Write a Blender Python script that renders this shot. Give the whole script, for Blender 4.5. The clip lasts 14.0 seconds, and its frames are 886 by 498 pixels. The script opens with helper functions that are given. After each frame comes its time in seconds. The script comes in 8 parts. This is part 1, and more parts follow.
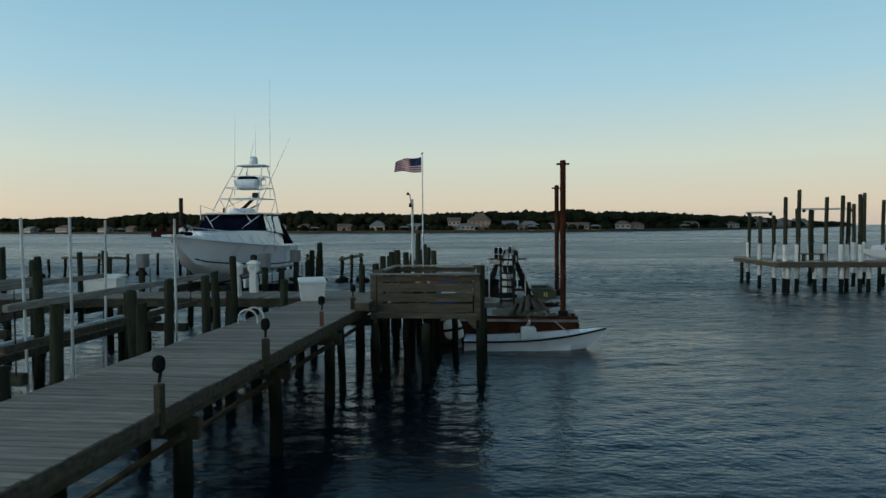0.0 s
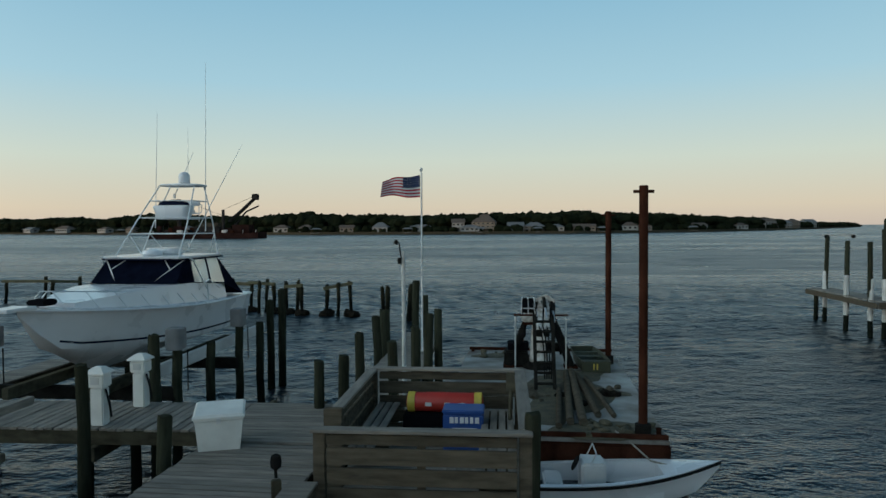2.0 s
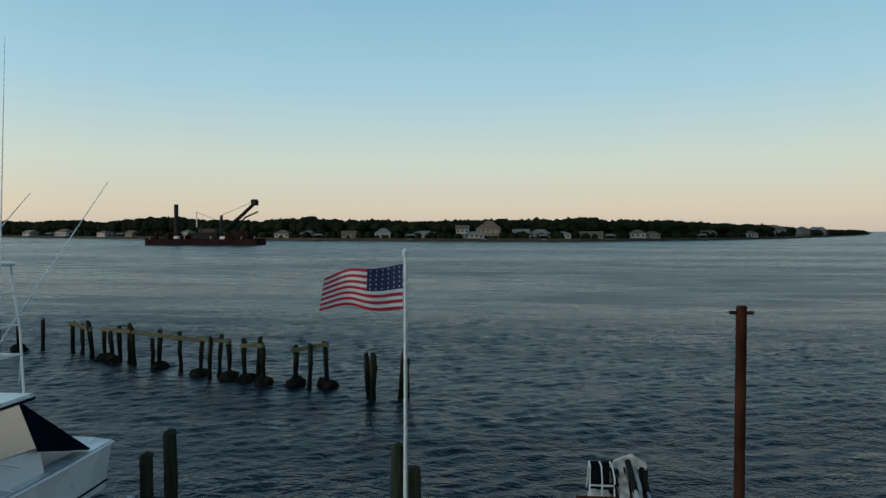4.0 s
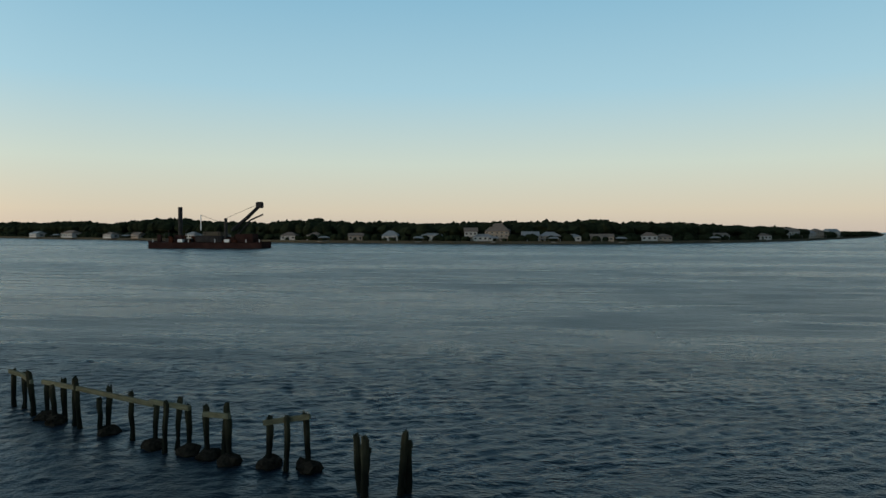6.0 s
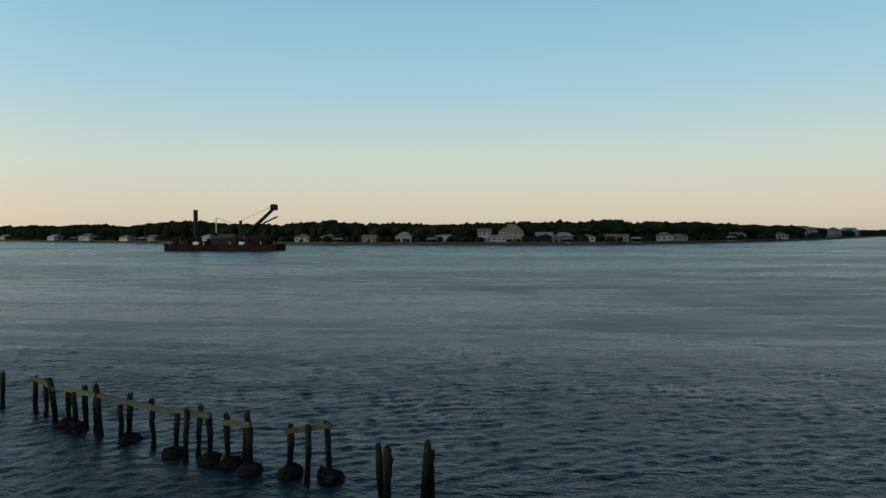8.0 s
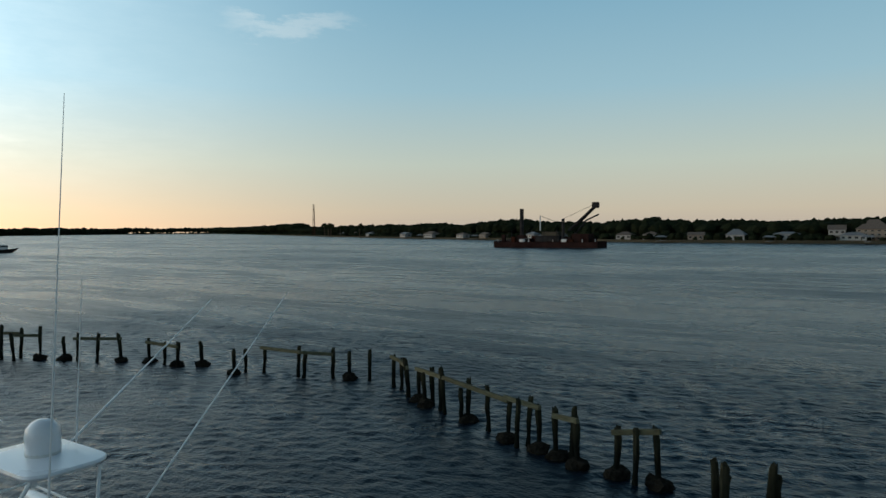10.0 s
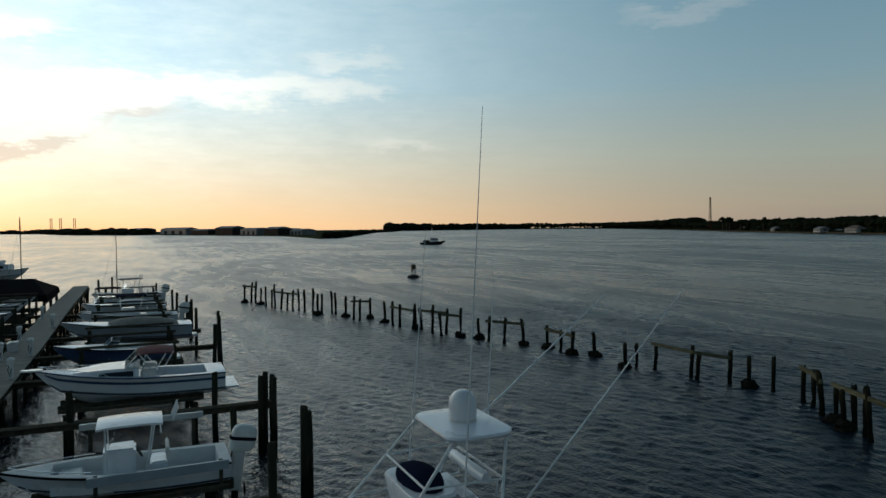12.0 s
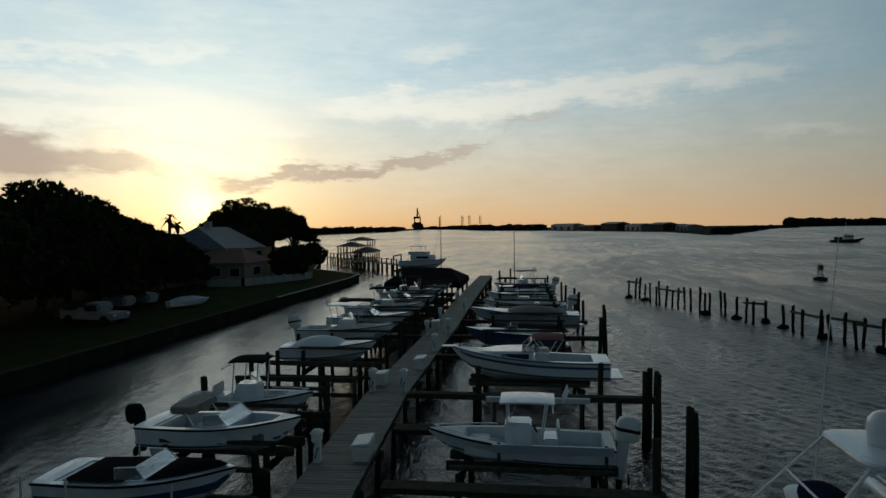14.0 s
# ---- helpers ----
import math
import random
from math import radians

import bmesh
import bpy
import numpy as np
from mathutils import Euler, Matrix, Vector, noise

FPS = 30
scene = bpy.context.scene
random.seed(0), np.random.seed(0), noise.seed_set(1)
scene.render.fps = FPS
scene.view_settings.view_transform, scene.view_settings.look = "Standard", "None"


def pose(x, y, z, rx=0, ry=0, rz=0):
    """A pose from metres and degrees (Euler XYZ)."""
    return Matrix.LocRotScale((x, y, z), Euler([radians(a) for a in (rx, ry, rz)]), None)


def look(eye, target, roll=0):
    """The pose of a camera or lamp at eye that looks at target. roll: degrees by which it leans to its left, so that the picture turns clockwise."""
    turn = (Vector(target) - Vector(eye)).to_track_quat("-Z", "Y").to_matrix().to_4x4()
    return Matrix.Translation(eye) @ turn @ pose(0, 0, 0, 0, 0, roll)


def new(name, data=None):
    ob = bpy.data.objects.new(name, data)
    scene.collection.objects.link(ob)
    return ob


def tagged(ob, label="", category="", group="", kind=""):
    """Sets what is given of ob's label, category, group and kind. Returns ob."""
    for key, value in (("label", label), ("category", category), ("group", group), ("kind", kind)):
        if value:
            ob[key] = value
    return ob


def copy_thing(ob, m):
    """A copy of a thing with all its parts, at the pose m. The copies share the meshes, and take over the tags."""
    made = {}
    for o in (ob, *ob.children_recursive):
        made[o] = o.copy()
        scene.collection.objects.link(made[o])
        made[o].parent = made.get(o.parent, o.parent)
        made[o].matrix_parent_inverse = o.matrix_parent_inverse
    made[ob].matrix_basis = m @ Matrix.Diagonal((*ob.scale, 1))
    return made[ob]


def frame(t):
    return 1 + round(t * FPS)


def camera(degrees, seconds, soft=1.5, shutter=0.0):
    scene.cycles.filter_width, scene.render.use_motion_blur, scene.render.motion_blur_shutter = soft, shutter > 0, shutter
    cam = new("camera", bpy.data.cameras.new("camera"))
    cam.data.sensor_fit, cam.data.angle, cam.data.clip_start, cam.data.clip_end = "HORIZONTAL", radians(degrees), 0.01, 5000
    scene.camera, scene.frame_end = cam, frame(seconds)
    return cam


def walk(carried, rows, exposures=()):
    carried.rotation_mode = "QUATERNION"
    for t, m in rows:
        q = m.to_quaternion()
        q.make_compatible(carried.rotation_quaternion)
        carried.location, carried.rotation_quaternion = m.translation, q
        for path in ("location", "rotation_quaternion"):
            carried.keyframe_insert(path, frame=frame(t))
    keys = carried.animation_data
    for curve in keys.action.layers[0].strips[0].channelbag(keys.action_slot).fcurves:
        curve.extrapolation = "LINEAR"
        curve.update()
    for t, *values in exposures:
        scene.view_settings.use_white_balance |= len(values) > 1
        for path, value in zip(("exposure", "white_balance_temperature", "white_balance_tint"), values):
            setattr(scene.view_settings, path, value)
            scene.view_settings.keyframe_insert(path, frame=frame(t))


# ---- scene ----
cam = camera(66.38, 14.0)
PATH = [
    (0.0, 0.000, 0.000, 3.697, 4.791, -1.856, -0.406),
    (0.5, -0.159, 1.797, 3.873, 4.863, -1.890, -0.426),
    (1.0, -0.330, 3.669, 4.165, 4.920, -1.864, -0.326),
    (1.5, -0.537, 5.696, 4.537, 5.044, -1.907, -0.371),
    (2.0, -0.781, 7.937, 4.987, 5.101, -1.900, -0.349),
    (2.5, -1.000, 10.143, 5.397, 5.202, -1.844, -0.204),
    (3.0, -1.214, 12.368, 5.809, 5.258, -1.785, -0.152),
    (3.5, -1.419, 14.650, 6.277, 5.377, -1.667, -0.113),
    (3.7, -1.495, 15.547, 6.447, 5.363, -1.563, 0.156),
    (4.1, -1.650, 17.300, 6.800, 5.450, -1.580, 0.000),
    (4.6, -1.860, 19.370, 7.200, 5.600, -1.580, 0.050),
    (5.1, -2.060, 21.150, 7.580, 5.800, -1.580, 0.100),
    (5.6, -2.230, 22.400, 7.900, 6.000, -1.570, 0.100),
    (6.0, -2.342, 22.969, 8.122, 6.080, -1.566, 0.106),
    (6.5, -2.401, 23.056, 8.195, 6.098, -1.537, -0.043),
    (7.0, -2.444, 23.094, 8.266, 6.287, -1.500, -0.172),
    (7.6, -2.530, 23.130, 8.310, 6.500, -1.500, -0.200),
    (8.0, -2.620, 23.150, 8.330, 7.200, -1.500, -0.220),
    (8.5, -2.740, 23.180, 8.350, 11.400, -1.520, -0.250),
    (9.0, -2.850, 23.200, 8.370, 18.500, -1.540, -0.300),
    (9.5, -2.961, 23.229, 8.382, 26.224, -1.565, -0.328),
    (10.0, -2.942, 23.217, 8.372, 33.838, -1.577, -0.361),
    (10.5, -3.010, 23.273, 8.373, 41.886, -1.654, -0.423),
    (11.0, -3.025, 23.273, 8.378, 49.968, -1.719, -0.399),
    (11.5, -3.017, 23.253, 8.383, 58.038, -1.708, -0.392),
    (12.0, -2.991, 23.226, 8.383, 66.149, -1.787, -0.489),
    (12.5, -2.960, 23.189, 8.386, 74.169, -1.790, -0.520),
    (13.0, -2.873, 23.127, 8.402, 82.261, -1.832, -0.470),
    (13.5, -2.751, 23.069, 8.421, 90.325, -1.847, -0.552),
    (14.0, -2.695, 23.084, 8.413, 97.823, -1.842, -0.588),
]  # seconds, x, y, z, yaw, pitch, roll
walk(cam, [(t, pose(x, y, z, 90, 0, yaw) @ pose(0, 0, 0, pitch) @ pose(0, 0, 0, 0, 0, roll)) for t, x, y, z, yaw, pitch, roll in PATH], [(0.0, 0.0), (8.0, 0.0), (9.5, -0.14), (10.5, -0.38), (11.5, -0.72), (12.5, -1.08), (13.2, -1.38), (14.0, -1.65)])

# ---------------------------------------------------------------- world and light
SUN_AZ, SUN_EL = 117.6, 1.7  # degrees left of +y, degrees above the horizon
sun_dir = Vector((-math.sin(radians(SUN_AZ)) * math.cos(radians(SUN_EL)), math.cos(radians(SUN_AZ)) * math.cos(radians(SUN_EL)), math.sin(radians(SUN_EL))))

world = bpy.data.worlds.new("dusk_sky")
scene.world = world
world.use_nodes = True
wt = world.node_tree
wt.nodes.clear()


def wnode(kind, **values):
    n = wt.nodes.new(kind)
    for key, value in values.items():
        if key.startswith("in_"):
            n.inputs[int(key[3:])].default_value = value
    return n


def wmath(op, a, b=0.0, clamp=False):
    n = wt.nodes.new("ShaderNodeMath")
    n.operation, n.use_clamp = op, clamp
    for i, v in enumerate((a, b)):
        if isinstance(v, (int, float)):
            n.inputs[i].default_value = v
        else:
            wt.links.new(v, n.inputs[i])
    return n.outputs[0]


def wvmath(op, a, b=None):
    n = wt.nodes.new("ShaderNodeVectorMath")
    n.operation = op
    for i, v in enumerate((a, b)):
        if v is None:
            continue
        if isinstance(v, (tuple, Vector)):
            n.inputs[i].default_value = tuple(v)
        else:
            wt.links.new(v, n.inputs[i])
    return n


def wmix(fac, a, b, blend="MIX"):
    n = wt.nodes.new("ShaderNodeMix")
    n.data_type, n.blend_type = "RGBA", blend
    if isinstance(fac, (int, float)):
        n.inputs[0].default_value = fac
    else:
        wt.links.new(fac, n.inputs[0])
    for i, v in ((6, a), (7, b)):
        if isinstance(v, tuple):
            n.inputs[i].default_value = v
        else:
            wt.links.new(v, n.inputs[i])
    return n.outputs[2]


def wramp(fac, stops):
    n = wt.nodes.new("ShaderNodeValToRGB")
    while len(n.color_ramp.elements) < len(stops):
        n.color_ramp.elements.new(0.5)
    for e, (p, c) in zip(n.color_ramp.elements, stops):
        e.position, e.color = p, (*c, 1)
    wt.links.new(fac, n.inputs[0])
    return n.outputs[0]


sky = wt.nodes.new("ShaderNodeTexSky")
sky.sky_type, sky.sun_disc = "NISHITA", False
sky.sun_elevation, sky.sun_rotation = radians(SUN_EL), radians(-SUN_AZ)
sky.air_density, sky.dust_density, sky.ozone_density = 1.0, 0.6, 1.5
coord = wt.nodes.new("ShaderNodeTexCoord").outputs["Generated"]
split = wt.nodes.new("ShaderNodeSeparateXYZ")
wt.links.new(coord, split.inputs[0])
elev = split.outputs[2]
toward = wvmath("DOT_PRODUCT", coord, sun_dir).outputs["Value"]
SKY_GAIN = 0.10
clear = wmix(1.0, sky.outputs[0], (SKY_GAIN * 1.0, SKY_GAIN * 1.0, SKY_GAIN * 1.0, 1), "MULTIPLY")
# hazy evening glow over the clear sky: pale blue overhead, cream and peach low down
haze = wramp(wmath("MULTIPLY", elev, 1.25, True), [
    (0.0, (0.67, 0.58, 0.49)), (0.035, (0.76, 0.68, 0.53)), (0.12, (0.68, 0.77, 0.68)), (0.25, (0.43, 0.69, 0.81)), (0.46, (0.24, 0.52, 0.72)), (0.56, (0.11, 0.26, 0.40)), (0.70, (0.055, 0.14, 0.23)), (1.0, (0.03, 0.08, 0.14))])
sky_base = wmix(0.85, clear, haze)
# the western half is brighter and creamier, orange only close to the horizon
westward = wmath("POWER", wmath("MAXIMUM", toward, 0.0), 2.7)
west_tone = wmix(wmath("MULTIPLY", elev, 5.0, True), (2.9, 2.25, 1.25, 1), (1.9, 2.5, 2.75, 1))
sky_base = wmix(wmath("MULTIPLY", westward, 0.85), sky_base, west_tone)
low = wmath("POWER", wmath("SUBTRACT", 1.0, wmath("ABSOLUTE", elev), True), 22.0)
warm = wmath("MULTIPLY", wmath("POWER", wmath("MAXIMUM", toward, 0.0), 2.0), low, True)
sky_base = wmix(wmath("MULTIPLY", warm, 0.85), sky_base, (2.3, 1.22, 0.52, 1))
glow = wmath("POWER", wmath("MAXIMUM", toward, 0.0), 110.0)
sky_base = wmix(wmath("MULTIPLY", glow, 0.9, True), sky_base, (1.9, 1.5, 0.75, 1), "ADD")
halo = wmath("POWER", wmath("MAXIMUM", toward, 0.0), 28.0)
sky_base = wmix(wmath("MULTIPLY", halo, 0.35, True), sky_base, (1.9, 1.35, 0.45, 1), "ADD")
core = wmath("POWER", wmath("MAXIMUM", toward, 0.0), 2500.0)
sky_base = wmix(wmath("MULTIPLY", core, 1.0, True), sky_base, (6.0, 4.2, 1.2, 1), "ADD")
# drifts of cloud by bearing (degrees left of +y) and height: centre, amount and thickness along each drift
bearing = wmath("MULTIPLY", wmath("ARCTAN2", wmath("MULTIPLY", split.outputs[0], -1.0), split.outputs[1]), 57.2958)
rise = wmath("MULTIPLY", wmath("ARCSINE", elev), 57.2958)


def wnoise(scale, stretch, detail, rough=0.55):
    mp = wt.nodes.new("ShaderNodeMapping")
    mp.inputs["Scale"].default_value = stretch
    wt.links.new(coord, mp.inputs[0])
    n = wt.nodes.new("ShaderNodeTexNoise")
    n.inputs["Scale"].default_value, n.inputs["Detail"].default_value, n.inputs["Roughness"].default_value = scale, detail, rough
    wt.links.new(mp.outputs[0], n.inputs["Vector"])
    return n.outputs[0]


billow = wnoise(9.0, (1, 1, 2.4), 6, 0.6)
wisp = wnoise(17.0, (1, 1, 5.5), 7, 0.68)
wander = wmath("ADD", wmath("MULTIPLY", wmath("SUBTRACT", billow, 0.5), 5.0), wmath("MULTIPLY", wmath("SUBTRACT", wisp, 0.5), 2.4))
height = wmath("ADD", rise, wander)
across = wmath("DIVIDE", wmath("SUBTRACT", wmath("ADD", bearing, wmath("MULTIPLY", wmath("SUBTRACT", wisp, 0.5), 5.0)), 30.0), 110.0, True)


def drift(stops, tear=0.82):
    """Cover of a drift whose stops are (bearing, height, amount, thickness)."""
    sp = wt.nodes.new("ShaderNodeSeparateColor")
    wt.links.new(wramp(across, [((a - 30) / 110, (h / 20, k, w * 1.3 / 4)) for a, h, k, w in sorted(stops)]), sp.inputs[0])
    off = wmath("DIVIDE", wmath("SUBTRACT", height, wmath("MULTIPLY", sp.outputs[0], 20.0)), wmath("MULTIPLY", sp.outputs[2], 4.0))
    bell = wmath("EXPONENT", wmath("MULTIPLY", wmath("MULTIPLY", off, off), -1.0))
    torn = wmath("SUBTRACT", wmath("MULTIPLY", bell, 1.45), wmath("MULTIPLY", wisp, tear), True)
    return wmath("MULTIPLY", torn, sp.outputs[1], True)


high = [drift([(138, 12.3, 0.4, 0.6), (131, 12.5, 0.6, 0.7), (117, 13.9, 0.5, 0.6), (114, 14, 0, 0.6), (110, 9.9, 0, 0.8), (107, 9.9, 0.8, 0.9), (99, 10, 1, 1.3), (89, 10.7, 0.95, 1.2), (79.5, 11.5, 0.9, 1.1), (72, 11.3, 0.6, 0.8), (69, 11.2, 0, 0.6), (52, 16, 0, 0.5), (49, 16, 0.4, 0.6), (43, 16.3, 0.4, 0.6), (40.5, 16.3, 0, 0.5)]),
        drift([(138, 10.4, 0.5, 0.8), (129, 10.5, 0.7, 0.8), (122, 10.4, 0.7, 0.9), (112, 9.2, 0.5, 0.7), (109, 9.2, 0, 0.6), (102, 14.1, 0, 0.5), (99, 14.1, 0.6, 0.7), (96, 14.1, 0.5, 0.7), (94, 14.1, 0, 0.5), (79, 13.6, 0, 0.5), (76, 13.6, 0.5, 0.6), (71.5, 14, 0.4, 0.6), (69, 14, 0, 0.5)]),
        drift([(138, 7.8, 0.7, 1.0), (131, 8, 0.8, 1.0), (122, 8.5, 0.95, 1.1), (111, 7.6, 0.7, 0.9), (107, 7.4, 0, 0.7), (74, 7, 0, 0.5), (70.5, 7, 0.45, 0.6), (68, 6.6, 0.4, 0.5), (65, 6.5, 0, 0.5)])]
cloud = wmix(wmath("POWER", wmath("MAXIMUM", toward, 0.0), 2.5), (0.95, 0.99, 0.98, 1), (3.7, 3.45, 2.85, 1))
# a thin torn veil over the western half
film_ = wmath("MULTIPLY", wmath("SUBTRACT", wmath("ADD", wmath("MULTIPLY", billow, 0.7), wmath("MULTIPLY", wisp, 0.6)), 0.52), 2.6, True)
film_ = wmath("MULTIPLY", film_, wmath("MULTIPLY", wmath("POWER", wmath("MAXIMUM", toward, 0.0), 4.0), wmath("MULTIPLY", elev, 9.0, True)))
sky_base = wmix(wmath("MULTIPLY", film_, 0.3), sky_base, (3.6, 3.4, 2.9, 1))
sky_all = sky_base
for cover in high:
    sky_all = wmix(wmath("MULTIPLY", cover, 0.55), sky_all, cloud)
veil = drift([(128, 5.4, 0, 0.8), (124, 5.6, 0.5, 0.9), (118, 5.6, 1, 1.1), (113, 5.6, 0.6, 0.8), (109, 5.6, 0, 0.6)], 0.6)
sky_all = wmix(wmath("MULTIPLY", veil, 0.9), sky_all, (5.0, 4.2, 2.7, 1))
low_drift = drift([(138, 5.7, 1.1, 1.3), (131, 5.7, 1.1, 1.2), (122.5, 5.1, 0.7, 0.6), (119, 4.2, 0, 0.4), (117, 3.4, 0, 0.4), (115.5, 3.5, 0.7, 0.4), (104.6, 4.9, 0.9, 0.45), (94.6, 6.3, 0.6, 0.4), (93.3, 8.0, 0, 0.4), (92, 8.9, 0.4, 0.4), (89, 9.1, 0.4, 0.4), (87, 9.1, 0, 0.4)], 0.35)
sky_all = wmix(wmath("MULTIPLY", low_drift, 0.8, True), sky_all, (1.35, 1.02, 0.82, 1))
back = wt.nodes.new("ShaderNodeBackground")
back.inputs["Strength"].default_value = 1.0
wt.links.new(sky_all, back.inputs[0])
wt.links.new(back.outputs[0], wt.nodes.new("ShaderNodeOutputWorld").inputs[0])

sun_data = bpy.data.lights.new("sun", "SUN")
sun_data.energy, sun_data.angle, sun_data.color = 0.5, radians(0.5), (1.0, 0.56, 0.26)
sun = new("sun", sun_data)
sun.matrix_world = look(sun_dir * 100, (0, 0, 0))
scene.view_settings.exposure = 0.0


# ---------------------------------------------------------------- materials
def material(name, base, rough=0.7, metal=0.0, vary=0.25, grain=8.0, stretch=(1, 1, 1), bump=0.15, second=None, spec=0.5, coat=0.0, random_amount=0.0, fine=60.0, distance=0.01):
    """A surface with stains at a broad scale and grain at a fine one."""
    m = bpy.data.materials.new(name)
    m.use_nodes = True
    t = m.node_tree
    b = t.nodes["Principled BSDF"]
    tc = t.nodes.new("ShaderNodeTexCoord")
    mp = t.nodes.new("ShaderNodeMapping")
    mp.inputs["Scale"].default_value = stretch
    t.links.new(tc.outputs["Object"], mp.inputs[0])
    info = t.nodes.new("ShaderNodeObjectInfo")
    shift = t.nodes.new("ShaderNodeVectorMath")
    shift.operation = "SCALE"
    shift.inputs[0].default_value = (13.1, 7.7, 5.3)
    t.links.new(info.outputs["Random"], shift.inputs["Scale"])
    t.links.new(shift.outputs[0], mp.inputs["Location"])
    broad = t.nodes.new("ShaderNodeTexNoise")
    broad.inputs["Scale"].default_value, broad.inputs["Detail"].default_value = grain, 5
    t.links.new(mp.outputs[0], broad.inputs["Vector"])
    small = t.nodes.new("ShaderNodeTexNoise")
    small.inputs["Scale"].default_value, small.inputs["Detail"].default_value = fine, 3
    t.links.new(mp.outputs[0], small.inputs["Vector"])
    dark = second or tuple(c * (1 - vary) for c in base)
    light = tuple(min(1, c * (1 + vary * 0.6)) for c in base)
    ramp = t.nodes.new("ShaderNodeValToRGB")
    ramp.color_ramp.elements[0].position, ramp.color_ramp.elements[0].color = 0.32, (*dark, 1)
    ramp.color_ramp.elements[1].position, ramp.color_ramp.elements[1].color = 0.68, (*light, 1)
    t.links.new(broad.outputs[0], ramp.inputs[0])
    hsv = t.nodes.new("ShaderNodeHueSaturation")
    t.links.new(ramp.outputs[0], hsv.inputs["Color"])
    value = t.nodes.new("ShaderNodeMath")
    value.operation = "MULTIPLY_ADD"
    t.links.new(small.outputs[0], value.inputs[0])
    value.inputs[1].default_value, value.inputs[2].default_value = vary * 0.8, 1 - vary * 0.4
    tone = t.nodes.new("ShaderNodeMath")
    tone.operation = "MULTIPLY_ADD"
    t.links.new(info.outputs["Random"], tone.inputs[0])
    tone.inputs[1].default_value = random_amount
    shade = t.nodes.new("ShaderNodeMath")
    shade.operation = "SUBTRACT"
    t.links.new(value.outputs[0], shade.inputs[0])
    shade.inputs[1].default_value = random_amount * 0.5
    t.links.new(shade.outputs[0], tone.inputs[2])
    t.links.new(tone.outputs[0], hsv.inputs["Value"])
    t.links.new(hsv.outputs[0], b.inputs["Base Color"])
    rg = t.nodes.new("ShaderNodeMath")
    rg.operation, rg.use_clamp = "MULTIPLY_ADD", True
    t.links.new(broad.outputs[0], rg.inputs[0])
    rg.inputs[1].default_value, rg.inputs[2].default_value = 0.25, rough - 0.12
    t.links.new(rg.outputs[0], b.inputs["Roughness"])
    b.inputs["Metallic"].default_value = metal
    b.inputs["Specular IOR Level"].default_value = spec
    b.inputs["Coat Weight"].default_value = coat
    if spec < 0.2:
        b.inputs["IOR"].default_value = 1.1
    if bump:
        bp = t.nodes.new("ShaderNodeBump")
        bp.inputs["Strength"].default_value, bp.inputs["Distance"].default_value = bump, distance
        t.links.new(small.outputs[0], bp.inputs["Height"])
        t.links.new(bp.outputs[0], b.inputs["Normal"])
    return m


def pile_material(name, base, wet):
    """Round timber: weathered above; the dark tidal slime band (world height) is raised to include under-deck shade."""
    m = material(name, base, 0.85, 0, 0.35, 3.0, (5, 5, 0.6), 0.4, random_amount=0.35, fine=25.0, spec=0.15)
    t = m.node_tree
    b = t.nodes["Principled BSDF"]
    src = b.inputs["Base Color"].links[0].from_socket
    geo = t.nodes.new("ShaderNodeNewGeometry")
    sp = t.nodes.new("ShaderNodeSeparateXYZ")
    t.links.new(geo.outputs["Position"], sp.inputs[0])
    ns = t.nodes.new("ShaderNodeTexNoise")
    ns.inputs["Scale"].default_value = 2.5
    t.links.new(geo.outputs["Position"], ns.inputs["Vector"])
    wob = t.nodes.new("ShaderNodeMath")
    wob.operation = "MULTIPLY_ADD"
    t.links.new(ns.outputs[0], wob.inputs[0])
    wob.inputs[1].default_value = 0.5
    t.links.new(sp.outputs[2], wob.inputs[2])
    rng = t.nodes.new("ShaderNodeMapRange")
    rng.inputs["From Min"].default_value, rng.inputs["From Max"].default_value = 1.0, 1.6
    t.links.new(wob.outputs[0], rng.inputs["Value"])
    mx = t.nodes.new("ShaderNodeMix")
    mx.data_type = "RGBA"
    mx.inputs[6].default_value = (*wet, 1)
    t.links.new(rng.outputs[0], mx.inputs[0])
    t.links.new(src, mx.inputs[7])
    t.links.new(mx.outputs[2], b.inputs["Base Color"])
    return m


M_deck = material("weathered_deck_wood", (0.20, 0.18, 0.155), 0.8, 0, 0.35, 2.2, (1, 7, 7), 0.5, random_amount=0.45, fine=30.0)
M_deck_y = material("weathered_deck_wood_along", (0.20, 0.18, 0.155), 0.8, 0, 0.35, 2.2, (7, 1, 7), 0.5, random_amount=0.45, fine=30.0)
M_beam = material("damp_timber", (0.066, 0.060, 0.043), 0.85, 0, 0.35, 2.0, (2, 2, 4), 0.4, random_amount=0.3, fine=25.0, spec=0.15)
M_rail = material("greyed_rail_timber", (0.09, 0.077, 0.058), 0.85, 0, 0.35, 2.5, (1, 4, 6), 0.5, random_amount=0.3, fine=25.0, spec=0.15)
M_pile = pile_material("pile_timber", (0.036, 0.039, 0.027), (0.010, 0.013, 0.010))
M_cap = material("bleached_cap_timber", (0.11, 0.107, 0.07), 0.9, 0, 0.35, 2.5, (1, 4, 6), 0.5, random_amount=0.3, fine=25.0, spec=0.15)
M_old = pile_material("old_pile_timber", (0.030, 0.029, 0.019), (0.009, 0.010, 0.008))
